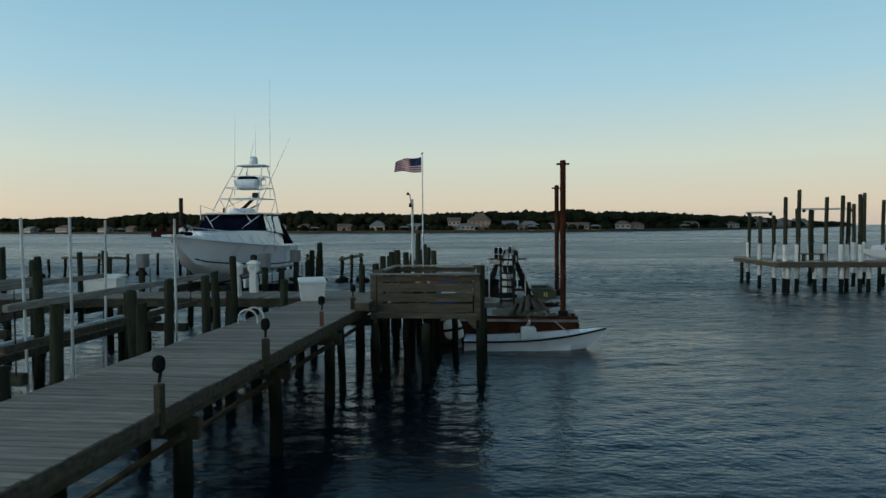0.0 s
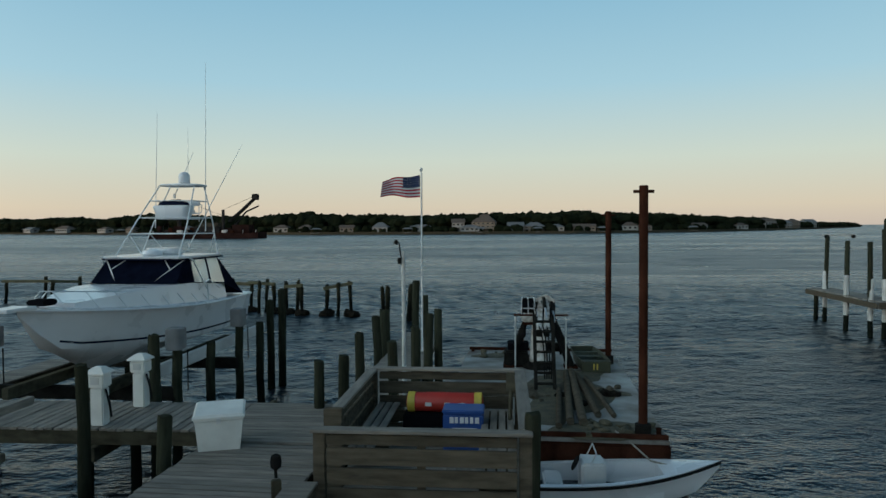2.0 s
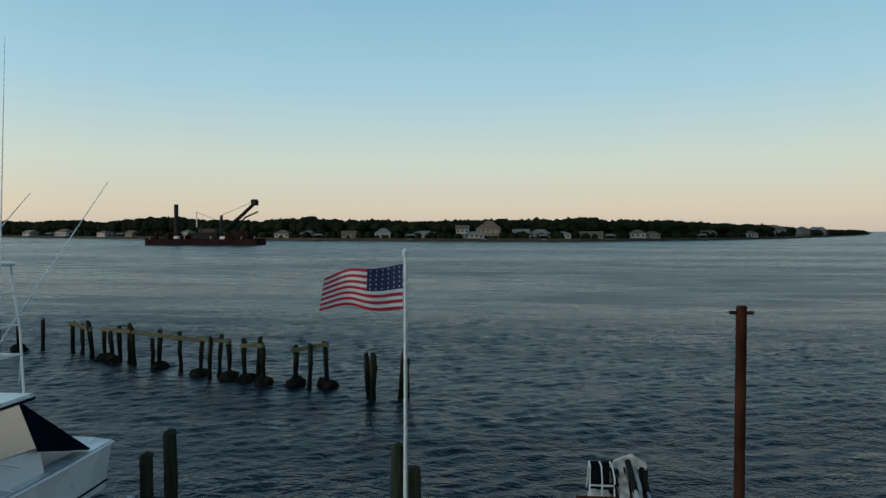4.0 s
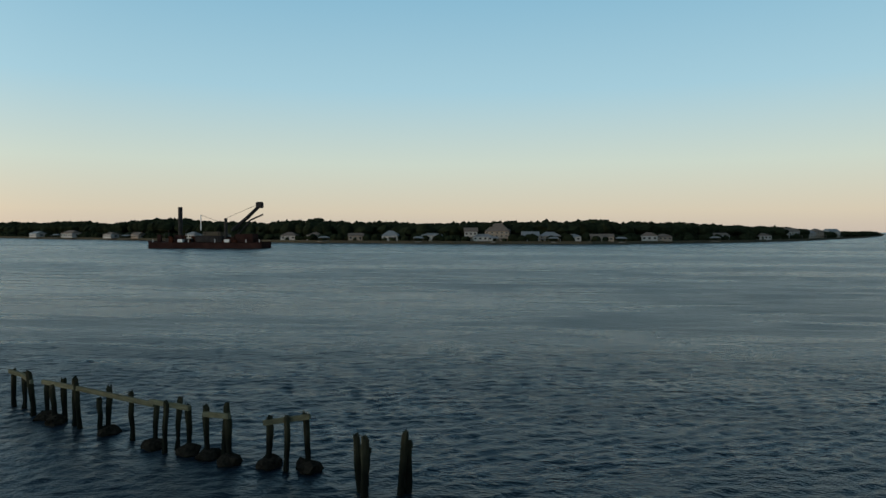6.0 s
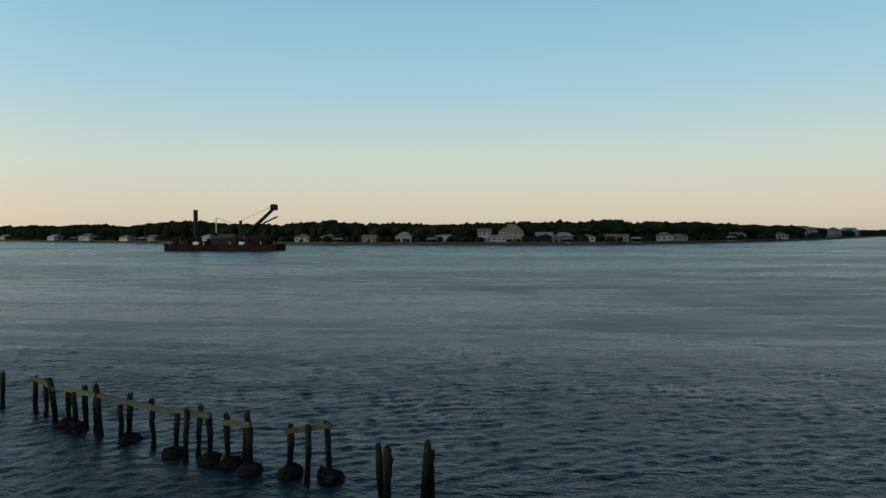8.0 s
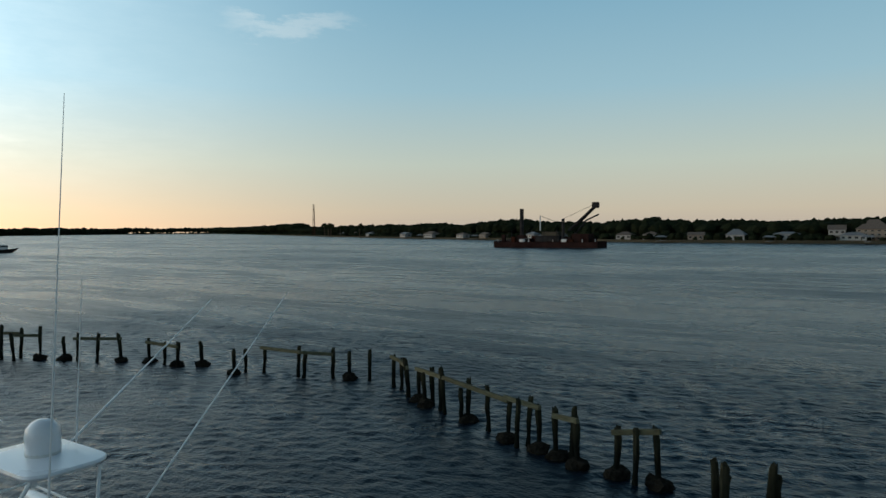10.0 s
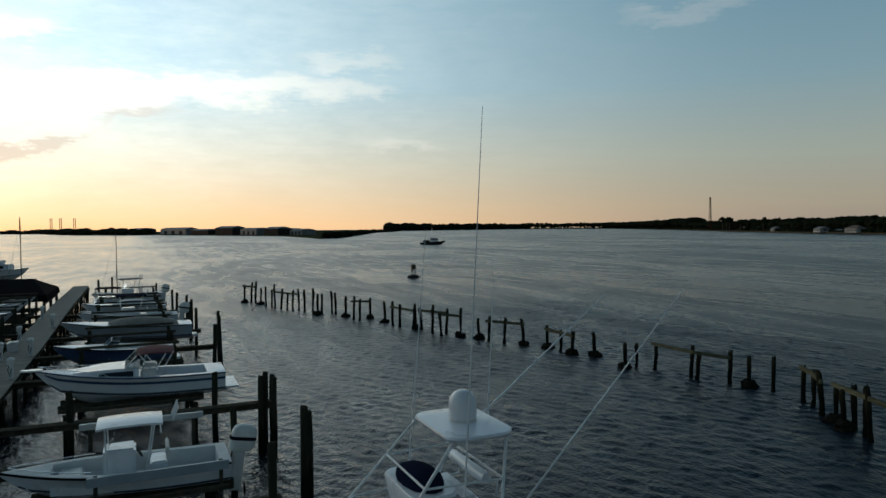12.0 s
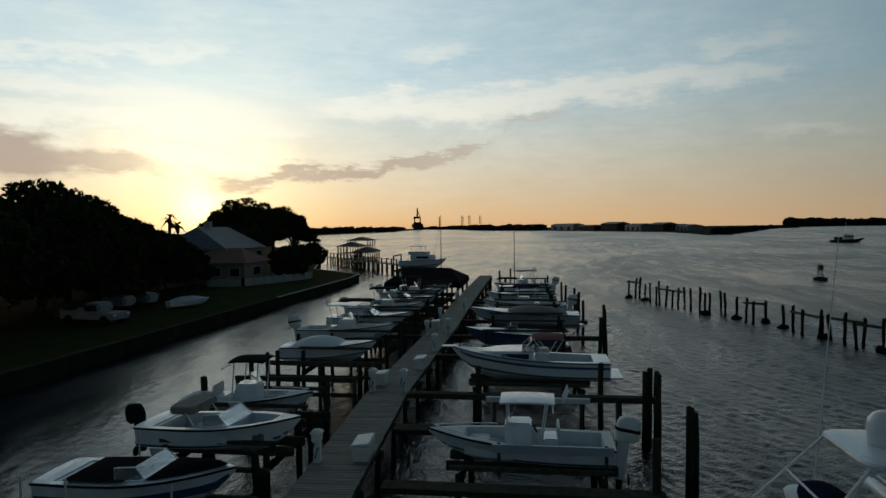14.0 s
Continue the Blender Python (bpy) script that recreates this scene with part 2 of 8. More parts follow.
M_barnacle = material("barnacle_crust", (0.018, 0.016, 0.013), 0.95, 0, 0.5, 9.0, (1, 1, 1), 0.9, fine=40.0, distance=0.04, spec=0.15)
M_gel = material("white_gelcoat", (0.68, 0.70, 0.73), 0.28, 0, 0.06, 1.2, (1, 1, 1), 0.03, coat=0.3)
M_gel_worn = material("chalky_gelcoat", (0.62, 0.63, 0.63), 0.5, 0, 0.15, 2.0, (1, 1, 2), 0.08)
M_nonskid = material("nonskid_deck", (0.66, 0.67, 0.66), 0.7, 0, 0.08, 3.0, (1, 1, 1), 0.2, fine=120.0)
M_navy = material("navy_canvas", (0.010, 0.014, 0.032), 0.9, 0, 0.3, 4.0, (1, 1, 1), 0.2, spec=0.15)
M_black = material("black_cover", (0.008, 0.008, 0.010), 0.85, 0, 0.3, 3.0, (1, 1, 1), 0.25, spec=0.12)
M_blue_hull = material("blue_gelcoat", (0.035, 0.065, 0.14), 0.3, 0, 0.12, 2.0, (1, 1, 1), 0.03, coat=0.3)
M_grey_hull = material("grey_gelcoat", (0.32, 0.36, 0.40), 0.35, 0, 0.1, 2.0, (1, 1, 1), 0.03, coat=0.2)
M_bottom = material("antifouling_paint", (0.06, 0.065, 0.08), 0.8, 0, 0.3, 3.0, (1, 1, 1), 0.2)
M_red_canvas = material("maroon_canvas", (0.10, 0.012, 0.016), 0.9, 0, 0.25, 4.0, (1, 1, 1), 0.2)
M_tan_canvas = material("tan_canvas", (0.20, 0.185, 0.16), 0.9, 0, 0.25, 4.0, (1, 1, 1), 0.2)
M_alu = material("brushed_aluminium", (0.62, 0.64, 0.66), 0.4, 0.85, 0.08, 6.0, (1, 1, 1), 0.05)
M_tube = material("white_tube", (0.68, 0.70, 0.71), 0.35, 0.0, 0.06, 4.0, (1, 1, 1), 0.03)
M_plastic = material("white_plastic", (0.66, 0.66, 0.63), 0.5, 0, 0.12, 3.0, (1, 1, 1), 0.06)
M_pvc = material("grey_white_pipe", (0.5, 0.51, 0.5), 0.5, 0, 0.2, 3.0, (1, 1, 1), 0.05)
M_rust = material("rusty_steel", (0.050, 0.019, 0.012), 0.9, 0.0, 0.5, 2.5, (1, 1, 0.5), 0.5, fine=40.0, spec=0.15)
M_steel_deck = material("barge_deck_steel", (0.33, 0.34, 0.33), 0.7, 0.2, 0.4, 0.9, (1, 1, 1), 0.3, second=(0.10, 0.075, 0.055), fine=20.0)
M_mud = material("dredged_mud", (0.085, 0.072, 0.045), 0.9, 0, 0.45, 4.0, (1, 1, 1), 0.8, second=(0.045, 0.045, 0.028), fine=35.0, distance=0.02)
M_dark_steel = material("greasy_dark_steel", (0.020, 0.019, 0.017), 0.7, 0.15, 0.4, 5.0, (1, 1, 1), 0.3, spec=0.19)
M_crane_white = material("chipped_white_paint", (0.6, 0.6, 0.57), 0.5, 0, 0.25, 5.0, (1, 1, 1), 0.2, second=(0.25, 0.2, 0.16))
M_olive = material("olive_aluminium", (0.04, 0.045, 0.024), 0.65, 0.1, 0.3, 4.0, (1, 1, 1), 0.15)
M_yellow = material("yellow_paint", (0.55, 0.42, 0.06), 0.55, 0, 0.2, 6.0)
M_red = material("red_plastic", (0.42, 0.03, 0.02), 0.45, 0, 0.15, 4.0, (1, 1, 1), 0.05)
M_blue = material("blue_plastic", (0.02, 0.07, 0.26), 0.45, 0, 0.15, 4.0, (1, 1, 1), 0.05)
M_orange = material("faded_orange_paint", (0.12, 0.045, 0.02), 0.75, 0, 0.35, 5.0)
M_rubber = material("black_rubber", (0.014, 0.014, 0.014), 0.8, 0, 0.2, 5.0, spec=0.15)
M_housing = material("dull_grey_plastic", (0.17, 0.18, 0.19), 0.6, 0, 0.2, 4.0)
# very dark wall colour, mottled at random
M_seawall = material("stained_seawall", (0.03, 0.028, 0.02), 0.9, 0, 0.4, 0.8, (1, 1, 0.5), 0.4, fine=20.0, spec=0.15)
M_concrete = material("concrete", (0.34, 0.33, 0.30), 0.9, 0, 0.25, 1.5, (1, 1, 1), 0.4, fine=30.0)
# green lowered so that the colour holds the tree shade over the near lawn
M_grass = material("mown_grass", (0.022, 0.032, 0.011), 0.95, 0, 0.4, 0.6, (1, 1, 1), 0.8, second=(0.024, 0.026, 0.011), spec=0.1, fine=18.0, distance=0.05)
# pale vehicle paint with the tree shade mixed into its grey
M_truck = material("dull_silver_paint", (0.22, 0.23, 0.24), 0.4, 0.3, 0.1, 2.0, (1, 1, 1), 0.03)
M_leaf = material("dark_foliage", (0.032, 0.042, 0.018), 0.85, 0, 0.4, 0.8, (1, 1, 1), 0.3, spec=0.15, random_amount=0.4, fine=6.0)
# near-black green: shade inside the far canopies is put into the colour
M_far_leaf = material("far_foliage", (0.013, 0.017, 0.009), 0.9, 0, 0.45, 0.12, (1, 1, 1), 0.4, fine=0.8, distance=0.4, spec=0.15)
M_bark = material("bark", (0.08, 0.06, 0.045), 0.95, 0, 0.35, 2.5, (1, 1, 0.4), 0.7, fine=20.0, spec=0.15)
# stucco and siding darkened: shade on the house walls is part of both colours
M_stucco = material("cream_stucco", (0.20, 0.165, 0.13), 0.9, 0, 0.15, 1.2, (1, 1, 1), 0.3)
M_siding = material("white_siding", (0.28, 0.28, 0.27), 0.7, 0, 0.12, 1.0, (1, 1, 8), 0.15)
M_roof = material("brown_shingle", (0.11, 0.085, 0.07), 0.95, 0, 0.35, 1.5, (1, 1, 4), 0.5)
M_roof_tile = material("terracotta_roof", (0.17, 0.075, 0.05), 0.9, 0, 0.3, 2.0, (2, 2, 2), 0.5)
M_roof_grey = material("grey_metal_roof", (0.15, 0.16, 0.17), 0.7, 0.1, 0.2, 1.0, (6, 1, 1), 0.2)
M_window = material("dark_window_glass", (0.02, 0.025, 0.03), 0.08, 0, 0.1, 2.0, (1, 1, 1), 0.0, spec=0.8)
M_hull_rust = material("red_lead_hull", (0.032, 0.017, 0.015), 0.8, 0, 0.4, 0.25, (1, 1, 1), 0.2, spec=0.15)
M_ship_dark = material("dark_ship_paint", (0.035, 0.033, 0.033), 0.7, 0.1, 0.4, 0.4, spec=0.15)
M_flag_red = material("flag_red_cloth", (0.40, 0.015, 0.035), 0.9, 0, 0.15, 5.0, (1, 1, 1), 0.1)
M_flag_white = material("flag_white_cloth", (0.62, 0.62, 0.62), 0.9, 0, 0.1, 5.0, (1, 1, 1), 0.1)
M_flag_blue = material("flag_blue_cloth", (0.02, 0.028, 0.09), 0.9, 0, 0.15, 5.0, (1, 1, 1), 0.1)
M_rope = material("mooring_rope", (0.30, 0.28, 0.24), 0.95, 0, 0.2, 20.0)

M_glass = bpy.data.materials.new("tinted_acrylic")
M_glass.use_nodes = True
gb = M_glass.node_tree.nodes["Principled BSDF"]
gb.inputs["Base Color"].default_value = (0.62, 0.70, 0.74, 1)
gb.inputs["Roughness"].default_value = 0.04
gb.inputs["Transmission Weight"].default_value = 1.0
gb.inputs["IOR"].default_value = 1.3


M_vinyl = bpy.data.materials.new("clear_vinyl_curtain")
M_vinyl.use_nodes = True
vb = M_vinyl.node_tree.nodes["Principled BSDF"]
vb.inputs["Base Color"].default_value = (0.45, 0.52, 0.54, 1)
vb.inputs["Roughness"].default_value = 0.18
vb.inputs["Transmission Weight"].default_value = 0.7
vb.inputs["IOR"].default_value = 1.35


def water_material():
    """Dark river water: wind ripples at three scales turn the normal, with smoother slicks between."""
    m = bpy.data.materials.new("river_water")
    m.use_nodes = True
    t = m.node_tree
    b = t.nodes["Principled BSDF"]
    b.inputs["Base Color"].default_value = (0.002, 0.007, 0.0125, 1)
    b.inputs["IOR"].default_value = 1.333
    tc = t.nodes.new("ShaderNodeTexCoord")

    def arith(op, a, b_):
        n = t.nodes.new("ShaderNodeMath")
        n.operation = op
        for i, v in enumerate((a, b_)):
            if isinstance(v, (int, float)):
                n.inputs[i].default_value = v
            else:
                t.links.new(v, n.inputs[i])
        return n.outputs[0]

    def noise_at(offset, scale, stretch, turn, detail=3.0, distortion=0.0):
        mv = t.nodes.new("ShaderNodeVectorMath")
        mv.inputs[1].default_value = (*offset, 0)
        t.links.new(tc.outputs["Object"], mv.inputs[0])
        mp = t.nodes.new("ShaderNodeMapping")
        mp.inputs["Rotation"].default_value = (0, 0, radians(turn))
        mp.inputs["Scale"].default_value = (stretch[0], stretch[1], 1)
        t.links.new(mv.outputs[0], mp.inputs[0])
        n = t.nodes.new("ShaderNodeTexNoise")
        n.noise_dimensions = "2D"
        n.inputs["Scale"].default_value, n.inputs["Detail"].default_value, n.inputs["Distortion"].default_value = scale, detail, distortion
        t.links.new(mp.outputs[0], n.inputs["Vector"])
        return n.outputs[0]

    def height_at(offset):
        chop = noise_at(offset, 1.5, (0.7, 1.3), 12, 2.0, 0.3)
        ripple = noise_at(offset, 6.5, (0.8, 1.3), -14, 2.0)
        swell = noise_at(offset, 0.45, (0.6, 1.5), 8, 3.0, 0.6)
        return arith("ADD", arith("ADD", arith("MULTIPLY", chop, WAVE * 0.62), arith("MULTIPLY", ripple, WAVE * 0.36)), arith("MULTIPLY", swell, WAVE * 1.1))

    WAVE, STEP = 0.21, 0.03
    slick = noise_at((0, 0), 0.022, (0.35, 1.6), -6, 4.0, 1.2)
    calm = t.nodes.new("ShaderNodeMapRange")
    calm.inputs["From Min"].default_value, calm.inputs["From Max"].default_value = 0.38, 0.60
    calm.inputs["To Min"].default_value, calm.inputs["To Max"].default_value = 0.6, 1.0
    t.links.new(slick, calm.inputs["Value"])
    place = t.nodes.new("ShaderNodeSeparateXYZ")
    t.links.new(tc.outputs["Object"], place.inputs[0])
    fetch = t.nodes.new("ShaderNodeMapRange")
    fetch.inputs["From Min"].default_value, fetch.inputs["From Max"].default_value = 6.0, 42.0
    fetch.inputs["To Min"].default_value, fetch.inputs["To Max"].default_value = 0.08, 1.0
    t.links.new(place.outputs[1], fetch.inputs["Value"])
    far_out = t.nodes.new("ShaderNodeMapRange")
    far_out.inputs["From Min"].default_value, far_out.inputs["From Max"].default_value = 45.0, 200.0
    far_out.inputs["To Min"].default_value, far_out.inputs["To Max"].default_value = 1.0, 0.62
    t.links.new(place.outputs[1], far_out.inputs["Value"])
    rough_water = arith("MULTIPLY", arith("MULTIPLY", calm.outputs[0], fetch.outputs[0]), far_out.outputs[0])
    here = height_at((0, 0))
    slope = t.nodes.new("ShaderNodeCombineXYZ")
    for i, off in enumerate(((STEP, 0), (0, STEP))):
        d = arith("MULTIPLY", arith("DIVIDE", arith("SUBTRACT", here, height_at(off)), STEP), rough_water)
        t.links.new(d, slope.inputs[i])
    wave = t.nodes.new("ShaderNodeNewGeometry")
    both = t.nodes.new("ShaderNodeVectorMath")
    t.links.new(slope.outputs[0], both.inputs[0])
    t.links.new(wave.outputs["Normal"], both.inputs[1])
    unit = t.nodes.new("ShaderNodeVectorMath")
    unit.operation = "NORMALIZE"
    t.links.new(both.outputs[0], unit.inputs[0])
    t.links.new(unit.outputs[0], b.inputs["Normal"])
    # wavelets too small to see one by one: finer chop out on the open river, smoother along the slicks
    open_river = t.nodes.new("ShaderNodeMapRange")
    open_river.inputs["From Min"].default_value, open_river.inputs["From Max"].default_value = 14.0, 40.0
    open_river.inputs["To Min"].default_value, open_river.inputs["To Max"].default_value = 0.18, 0.29
    t.links.new(place.outputs[1], open_river.inputs["Value"])
    streaks = noise_at((0, 0), 0.016, (0.5, 1.5), 14, 5.0, 0.8)
    lane = t.nodes.new("ShaderNodeMapRange")
    lane.inputs["From Min"].default_value, lane.inputs["From Max"].default_value = 0.38, 0.60
    lane.inputs["To Min"].default_value, lane.inputs["To Max"].default_value = 0.84, 1.10
    t.links.new(streaks, lane.inputs["Value"])
    # cat's paws: small gusts that roughen the surface in dashes
    paws = noise_at((0, 0), 0.16, (0.45, 2.0), 6, 8.0, 0.5)
    gust = t.nodes.new("ShaderNodeMapRange")
    gust.inputs["From Min"].default_value, gust.inputs["From Max"].default_value = 0.36, 0.62
    gust.inputs["To Min"].default_value, gust.inputs["To Max"].default_value = 0.84, 1.16
    t.links.new(paws, gust.inputs["Value"])
    t.links.new(arith("MULTIPLY", arith("MULTIPLY", open_river.outputs[0], lane.outputs[0]), gust.outputs[0]), b.inputs["Roughness"])
    return m


M_water = water_material()


# ---------------------------------------------------------------- mesh helpers
def mesh_of(name, bm, mat, smooth=False):
    me = bpy.data.meshes.new(name)
    bmesh.ops.recalc_face_normals(bm, faces=bm.faces)
    bm.to_mesh(me)
    bm.free()
    me.materials.append(mat)
    if smooth:
        me.shade_smooth()
        me.set_sharp_from_angle(angle=radians(38))
    return me


def part(name, bm, mat, parent=None, label="", smooth=False, at=None):
    ob = new(name, mesh_of(name, bm, mat, smooth))
    if parent is not None:
        ob.parent = parent
    if at is not None:
        ob.matrix_basis = at
    if label:
        ob["label"] = label
    return ob


def piece(name, me, parent, at, label=""):
    """An object of its own on a mesh that alike pieces share."""
    ob = new(name, me)
    ob.parent = parent
    ob.matrix_basis = at
    if label:
        ob["label"] = label
    return ob


def thing(name, at, label, category, group="", kind=""):
    ob = new(name)
    ob.empty_display_size = 0.2
    ob.matrix_basis = at
    return tagged(ob, label, category, group, kind)


def add_box(bm, x0, x1, y0, y1, z0, z1, m=None):
    c = [(x, y, z) for z in (z0, z1) for y in (y0, y1) for x in (x0, x1)]
    v = [bm.verts.new(m @ Vector(p) if m else p) for p in c]
    for f in ((0, 2, 3, 1), (4, 5, 7, 6), (0, 1, 5, 4), (2, 6, 7, 3), (0, 4, 6, 2), (1, 3, 7, 5)):
        bm.faces.new([v[i] for i in f])
    return v


def box(x0, x1, y0, y1, z0, z1, bevel=0.0, m=None):
    bm = bmesh.new()
    add_box(bm, x0, x1, y0, y1, z0, z1, m)
    if bevel:
        bmesh.ops.bevel(bm, geom=bm.edges[:], offset=bevel, segments=2, affect="EDGES", clamp_overlap=True)
    return bm


def add_ring_tube(bm, rings, closed=False, caps=True):
    """Skin over rings of points."""
    loops = [[bm.verts.new(p) for p in r] for r in rings]
    n = len(loops[0])
    pairs = list(zip(loops, loops[1:])) + ([(loops[-1], loops[0])] if closed else [])
    for a, b in pairs:
        for i in range(n):
            j = (i + 1) % n
            bm.faces.new((a[i], a[j], b[j], b[i]))
    if caps and not closed:
        bm.faces.new(loops[0][::-1])
        bm.faces.new(loops[-1])
    return loops


def frame_at(d):
    d = Vector(d).normalized()
    u = d.cross(Vector((0, 0, 1)) if abs(d.z) < 0.95 else Vector((1, 0, 0))).normalized()
    return u, d.cross(u)


def add_pipe(bm, pts, r, seg=8, r1=None):
    pts = [Vector(p) for p in pts]
    rings = []
    for i, p in enumerate(pts):
        d = (pts[min(i + 1, len(pts) - 1)] - pts[max(i - 1, 0)])
        u, w = frame_at(d)
        k = r if r1 is None else r + (r1 - r) * i / (len(pts) - 1)
        rings.append([p + (u * math.cos(a) + w * math.sin(a)) * k for a in [2 * math.pi * j / seg for j in range(seg)]])
    add_ring_tube(bm, rings)


def pipe(pts, r, seg=8, r1=None):
    bm = bmesh.new()
    add_pipe(bm, pts, r, seg, r1)
    return bm


def add_lathe(bm, profile, seg=16, at=None):
    at = at or Matrix.Identity(4)
    rings = [[at @ Vector((r * math.cos(2 * math.pi * j / seg), r * math.sin(2 * math.pi * j / seg), z)) for j in range(seg)] for r, z in profile]
    add_ring_tube(bm, rings)


def lathe(profile, seg=16, at=None):
    bm = bmesh.new()
    add_lathe(bm, profile, seg, at)
    return bm


def add_prism(bm, outline, z0, z1, m=None):
    """A plate with that outline (x, y)."""
    lo = [bm.verts.new(m @ Vector((x, y, z0)) if m else (x, y, z0)) for x, y in outline]
    hi = [bm.verts.new(m @ Vector((x, y, z1)) if m else (x, y, z1)) for x, y in outline]
    n = len(outline)
    bm.faces.new(lo[::-1])
    bm.faces.new(hi)
    for i in range(n):
        j = (i + 1) % n
        bm.faces.new((lo[i], lo[j], hi[j], hi[i]))


def prism(outline, z0, z1, bevel=0.0, m=None):
    bm = bmesh.new()
    add_prism(bm, outline, z0, z1, m)
    if bevel:
        bmesh.ops.bevel(bm, geom=bm.edges[:], offset=bevel, segments=2, affect="EDGES", clamp_overlap=True)
    return bm


def rounded(hx, hy, r, seg=4):
    out = []
    for cx, cy, a0 in ((hx - r, hy - r, 0), (-hx + r, hy - r, 90), (-hx + r, -hy + r, 180), (hx - r, -hy + r, 270)):
        for k in range(seg + 1):
            a = radians(a0 + 90 * k / seg)
            out.append((cx + r * math.cos(a), cy + r * math.sin(a)))
    return out


rng_main = random.Random(7)


def pile_mesh(r, h, seed, below=1.2, seg=12, slant=0.0, crooked=0.02):
    """A driven timber pile, top at h above the water, with a slightly ragged head."""
    rg = random.Random(seed)
    bm = bmesh.new()
    rings = []
    zs = [-below, 0.0, h * 0.35, h * 0.7, h - 0.05, h]
    for k, z in enumerate(zs):
        rr = r * (1.06 - 0.10 * k / len(zs)) * (0.93 if k == len(zs) - 1 else 1)
        ox, oy = (rg.uniform(-1, 1) * crooked, rg.uniform(-1, 1) * crooked) if k else (0, 0)
        rings.append([(ox + slant * z + rr * math.cos(2 * math.pi * j / seg) * rg.uniform(0.95, 1.05), oy + rr * math.sin(2 * math.pi * j / seg) * rg.uniform(0.95, 1.05),
                       z + (rg.uniform(-0.03, 0.03) * r / 0.13 if k == len(zs) - 1 else 0)) for j in range(seg)])
    add_ring_tube(bm, rings)
    return bm


PILES = {}


def pile_data(r, h, kind=0, mat=None):
    key = (round(r, 2), round(h, 2), kind, mat.name if mat else "")
    if key not in PILES:
        PILES[key] = mesh_of("piling", pile_mesh(r, key[1], hash(key[:3]) % 1000, slant=(0, 0.012, -0.015, 0.02)[kind % 4]), mat or M_pile, True)
    return PILES[key]


PILE_GROUP = "timber pilings of the marina"


def piling(x, y, h, r=0.14, parent=None, label="weathered round timber piling, dark and wet at the waterline", kind=None, name="piling", mat=None):
    k = rng_main.randrange(4) if kind is None else kind
    ob = new(name, pile_data(r * 0.70, h, k, mat))
    ob.matrix_basis = pose(x, y, 0, 0, 0, rng_main.uniform(0, 360))
    if parent is not None:
        ob.parent = parent
    else:
        tagged(ob, label, "piling", PILE_GROUP)
    return ob

# ---------------------------------------------------------------- water and land
def smooth_step(a, b, v):
    k = np.clip((v - a) / (b - a), 0, 1)
    return k * k * (3 - 2 * k)


def water_mesh(x0=-80.0, x1=44.0, y0=-3.0, y1=86.0, step=0.155, reach=4800.0):
    """One sheet: wind waves of half a metre to 1 m round the marina, dying out into the level river beyond."""
    rs = np.random.RandomState(4)
    nx, ny = int((x1 - x0) / step), int((y1 - y0) / step)
    X, Y = np.meshgrid(np.linspace(x0, x1, nx + 1), np.linspace(y0, y1, ny + 1))
    Z = np.zeros_like(X)
    for k in range(40):
        length = 0.46 * 2.3 ** rs.uniform(0, 1)
        a = rs.normal(radians(-62), 0.65)
        kx, ky = 2 * math.pi / length * math.cos(a), 2 * math.pi / length * math.sin(a)
        bend = 0.9 * np.sin(X * rs.uniform(-0.16, 0.16) + Y * rs.uniform(-0.16, 0.16) + rs.uniform(0, 6))
        gust = 0.62 + 0.38 * np.sin(X * rs.uniform(-0.3, 0.3) + Y * rs.uniform(-0.3, 0.3) + rs.uniform(0, 6))
        Z += SLOPE * length / (2 * math.pi) * gust * np.sin(kx * X + ky * Y + bend + rs.uniform(0, 6.3))
    lee = 0.38 + 0.62 * smooth_step(14, 30, Y) * (0.75 + 0.25 * smooth_step(26, 44, Y + 0.35 * (X + 5)))
    lee = np.maximum(lee, 0.38 + 0.5 * smooth_step(0, 9, X) * smooth_step(2, 16, Y))
    lee *= 1 - 0.4 * smooth_step(-3, 6, X) * (1 - smooth_step(26, 42, Y))
    edge = smooth_step(0, 34, np.minimum(np.minimum(X - x0, x1 - X) * 1.6, np.minimum((Y - y0) * 4, y1 - Y)))
    lee *= 1 - 0.6 * (1 - smooth_step(-14, -7, X)) * (1 - smooth_step(5, 15, Y))
    Z *= lee * edge
    verts = np.stack([X, Y, Z], -1).reshape(-1, 3)
    i = (np.arange(ny)[:, None] * (nx + 1) + np.arange(nx)[None, :]).reshape(-1)
    faces = np.stack([i, i + 1, i + nx + 2, i + nx + 1], -1)
    n = len(verts)
    rim = np.array([(x0, y0, 0), (x1, y0, 0), (x1, y1, 0), (x0, y1, 0), (-reach, -reach, 0), (reach, -reach, 0), (reach, reach, 0), (-reach, reach, 0)])
    verts = np.concatenate([verts, rim])
    faces = np.concatenate([faces, np.array([(n + 4 + k, n + 4 + (k + 1) % 4, n + (k + 1) % 4, n + k) for k in range(4)])])
    me = bpy.data.meshes.new("water")
    me.vertices.add(len(verts))
    me.vertices.foreach_set("co", verts.astype(np.float32).ravel())
    me.loops.add(faces.size)
    me.loops.foreach_set("vertex_index", faces.astype(np.int32).ravel())
    me.polygons.add(len(faces))
    me.polygons.foreach_set("loop_start", np.arange(0, faces.size, 4, dtype=np.int32))
    me.update(calc_edges=True)
    me.materials.append(M_water)
    me.shade_smooth()
    return me


SLOPE = 0.047
tagged(new("water", water_mesh()), "dark wind-rippled river water at dusk", "water", kind="structure")

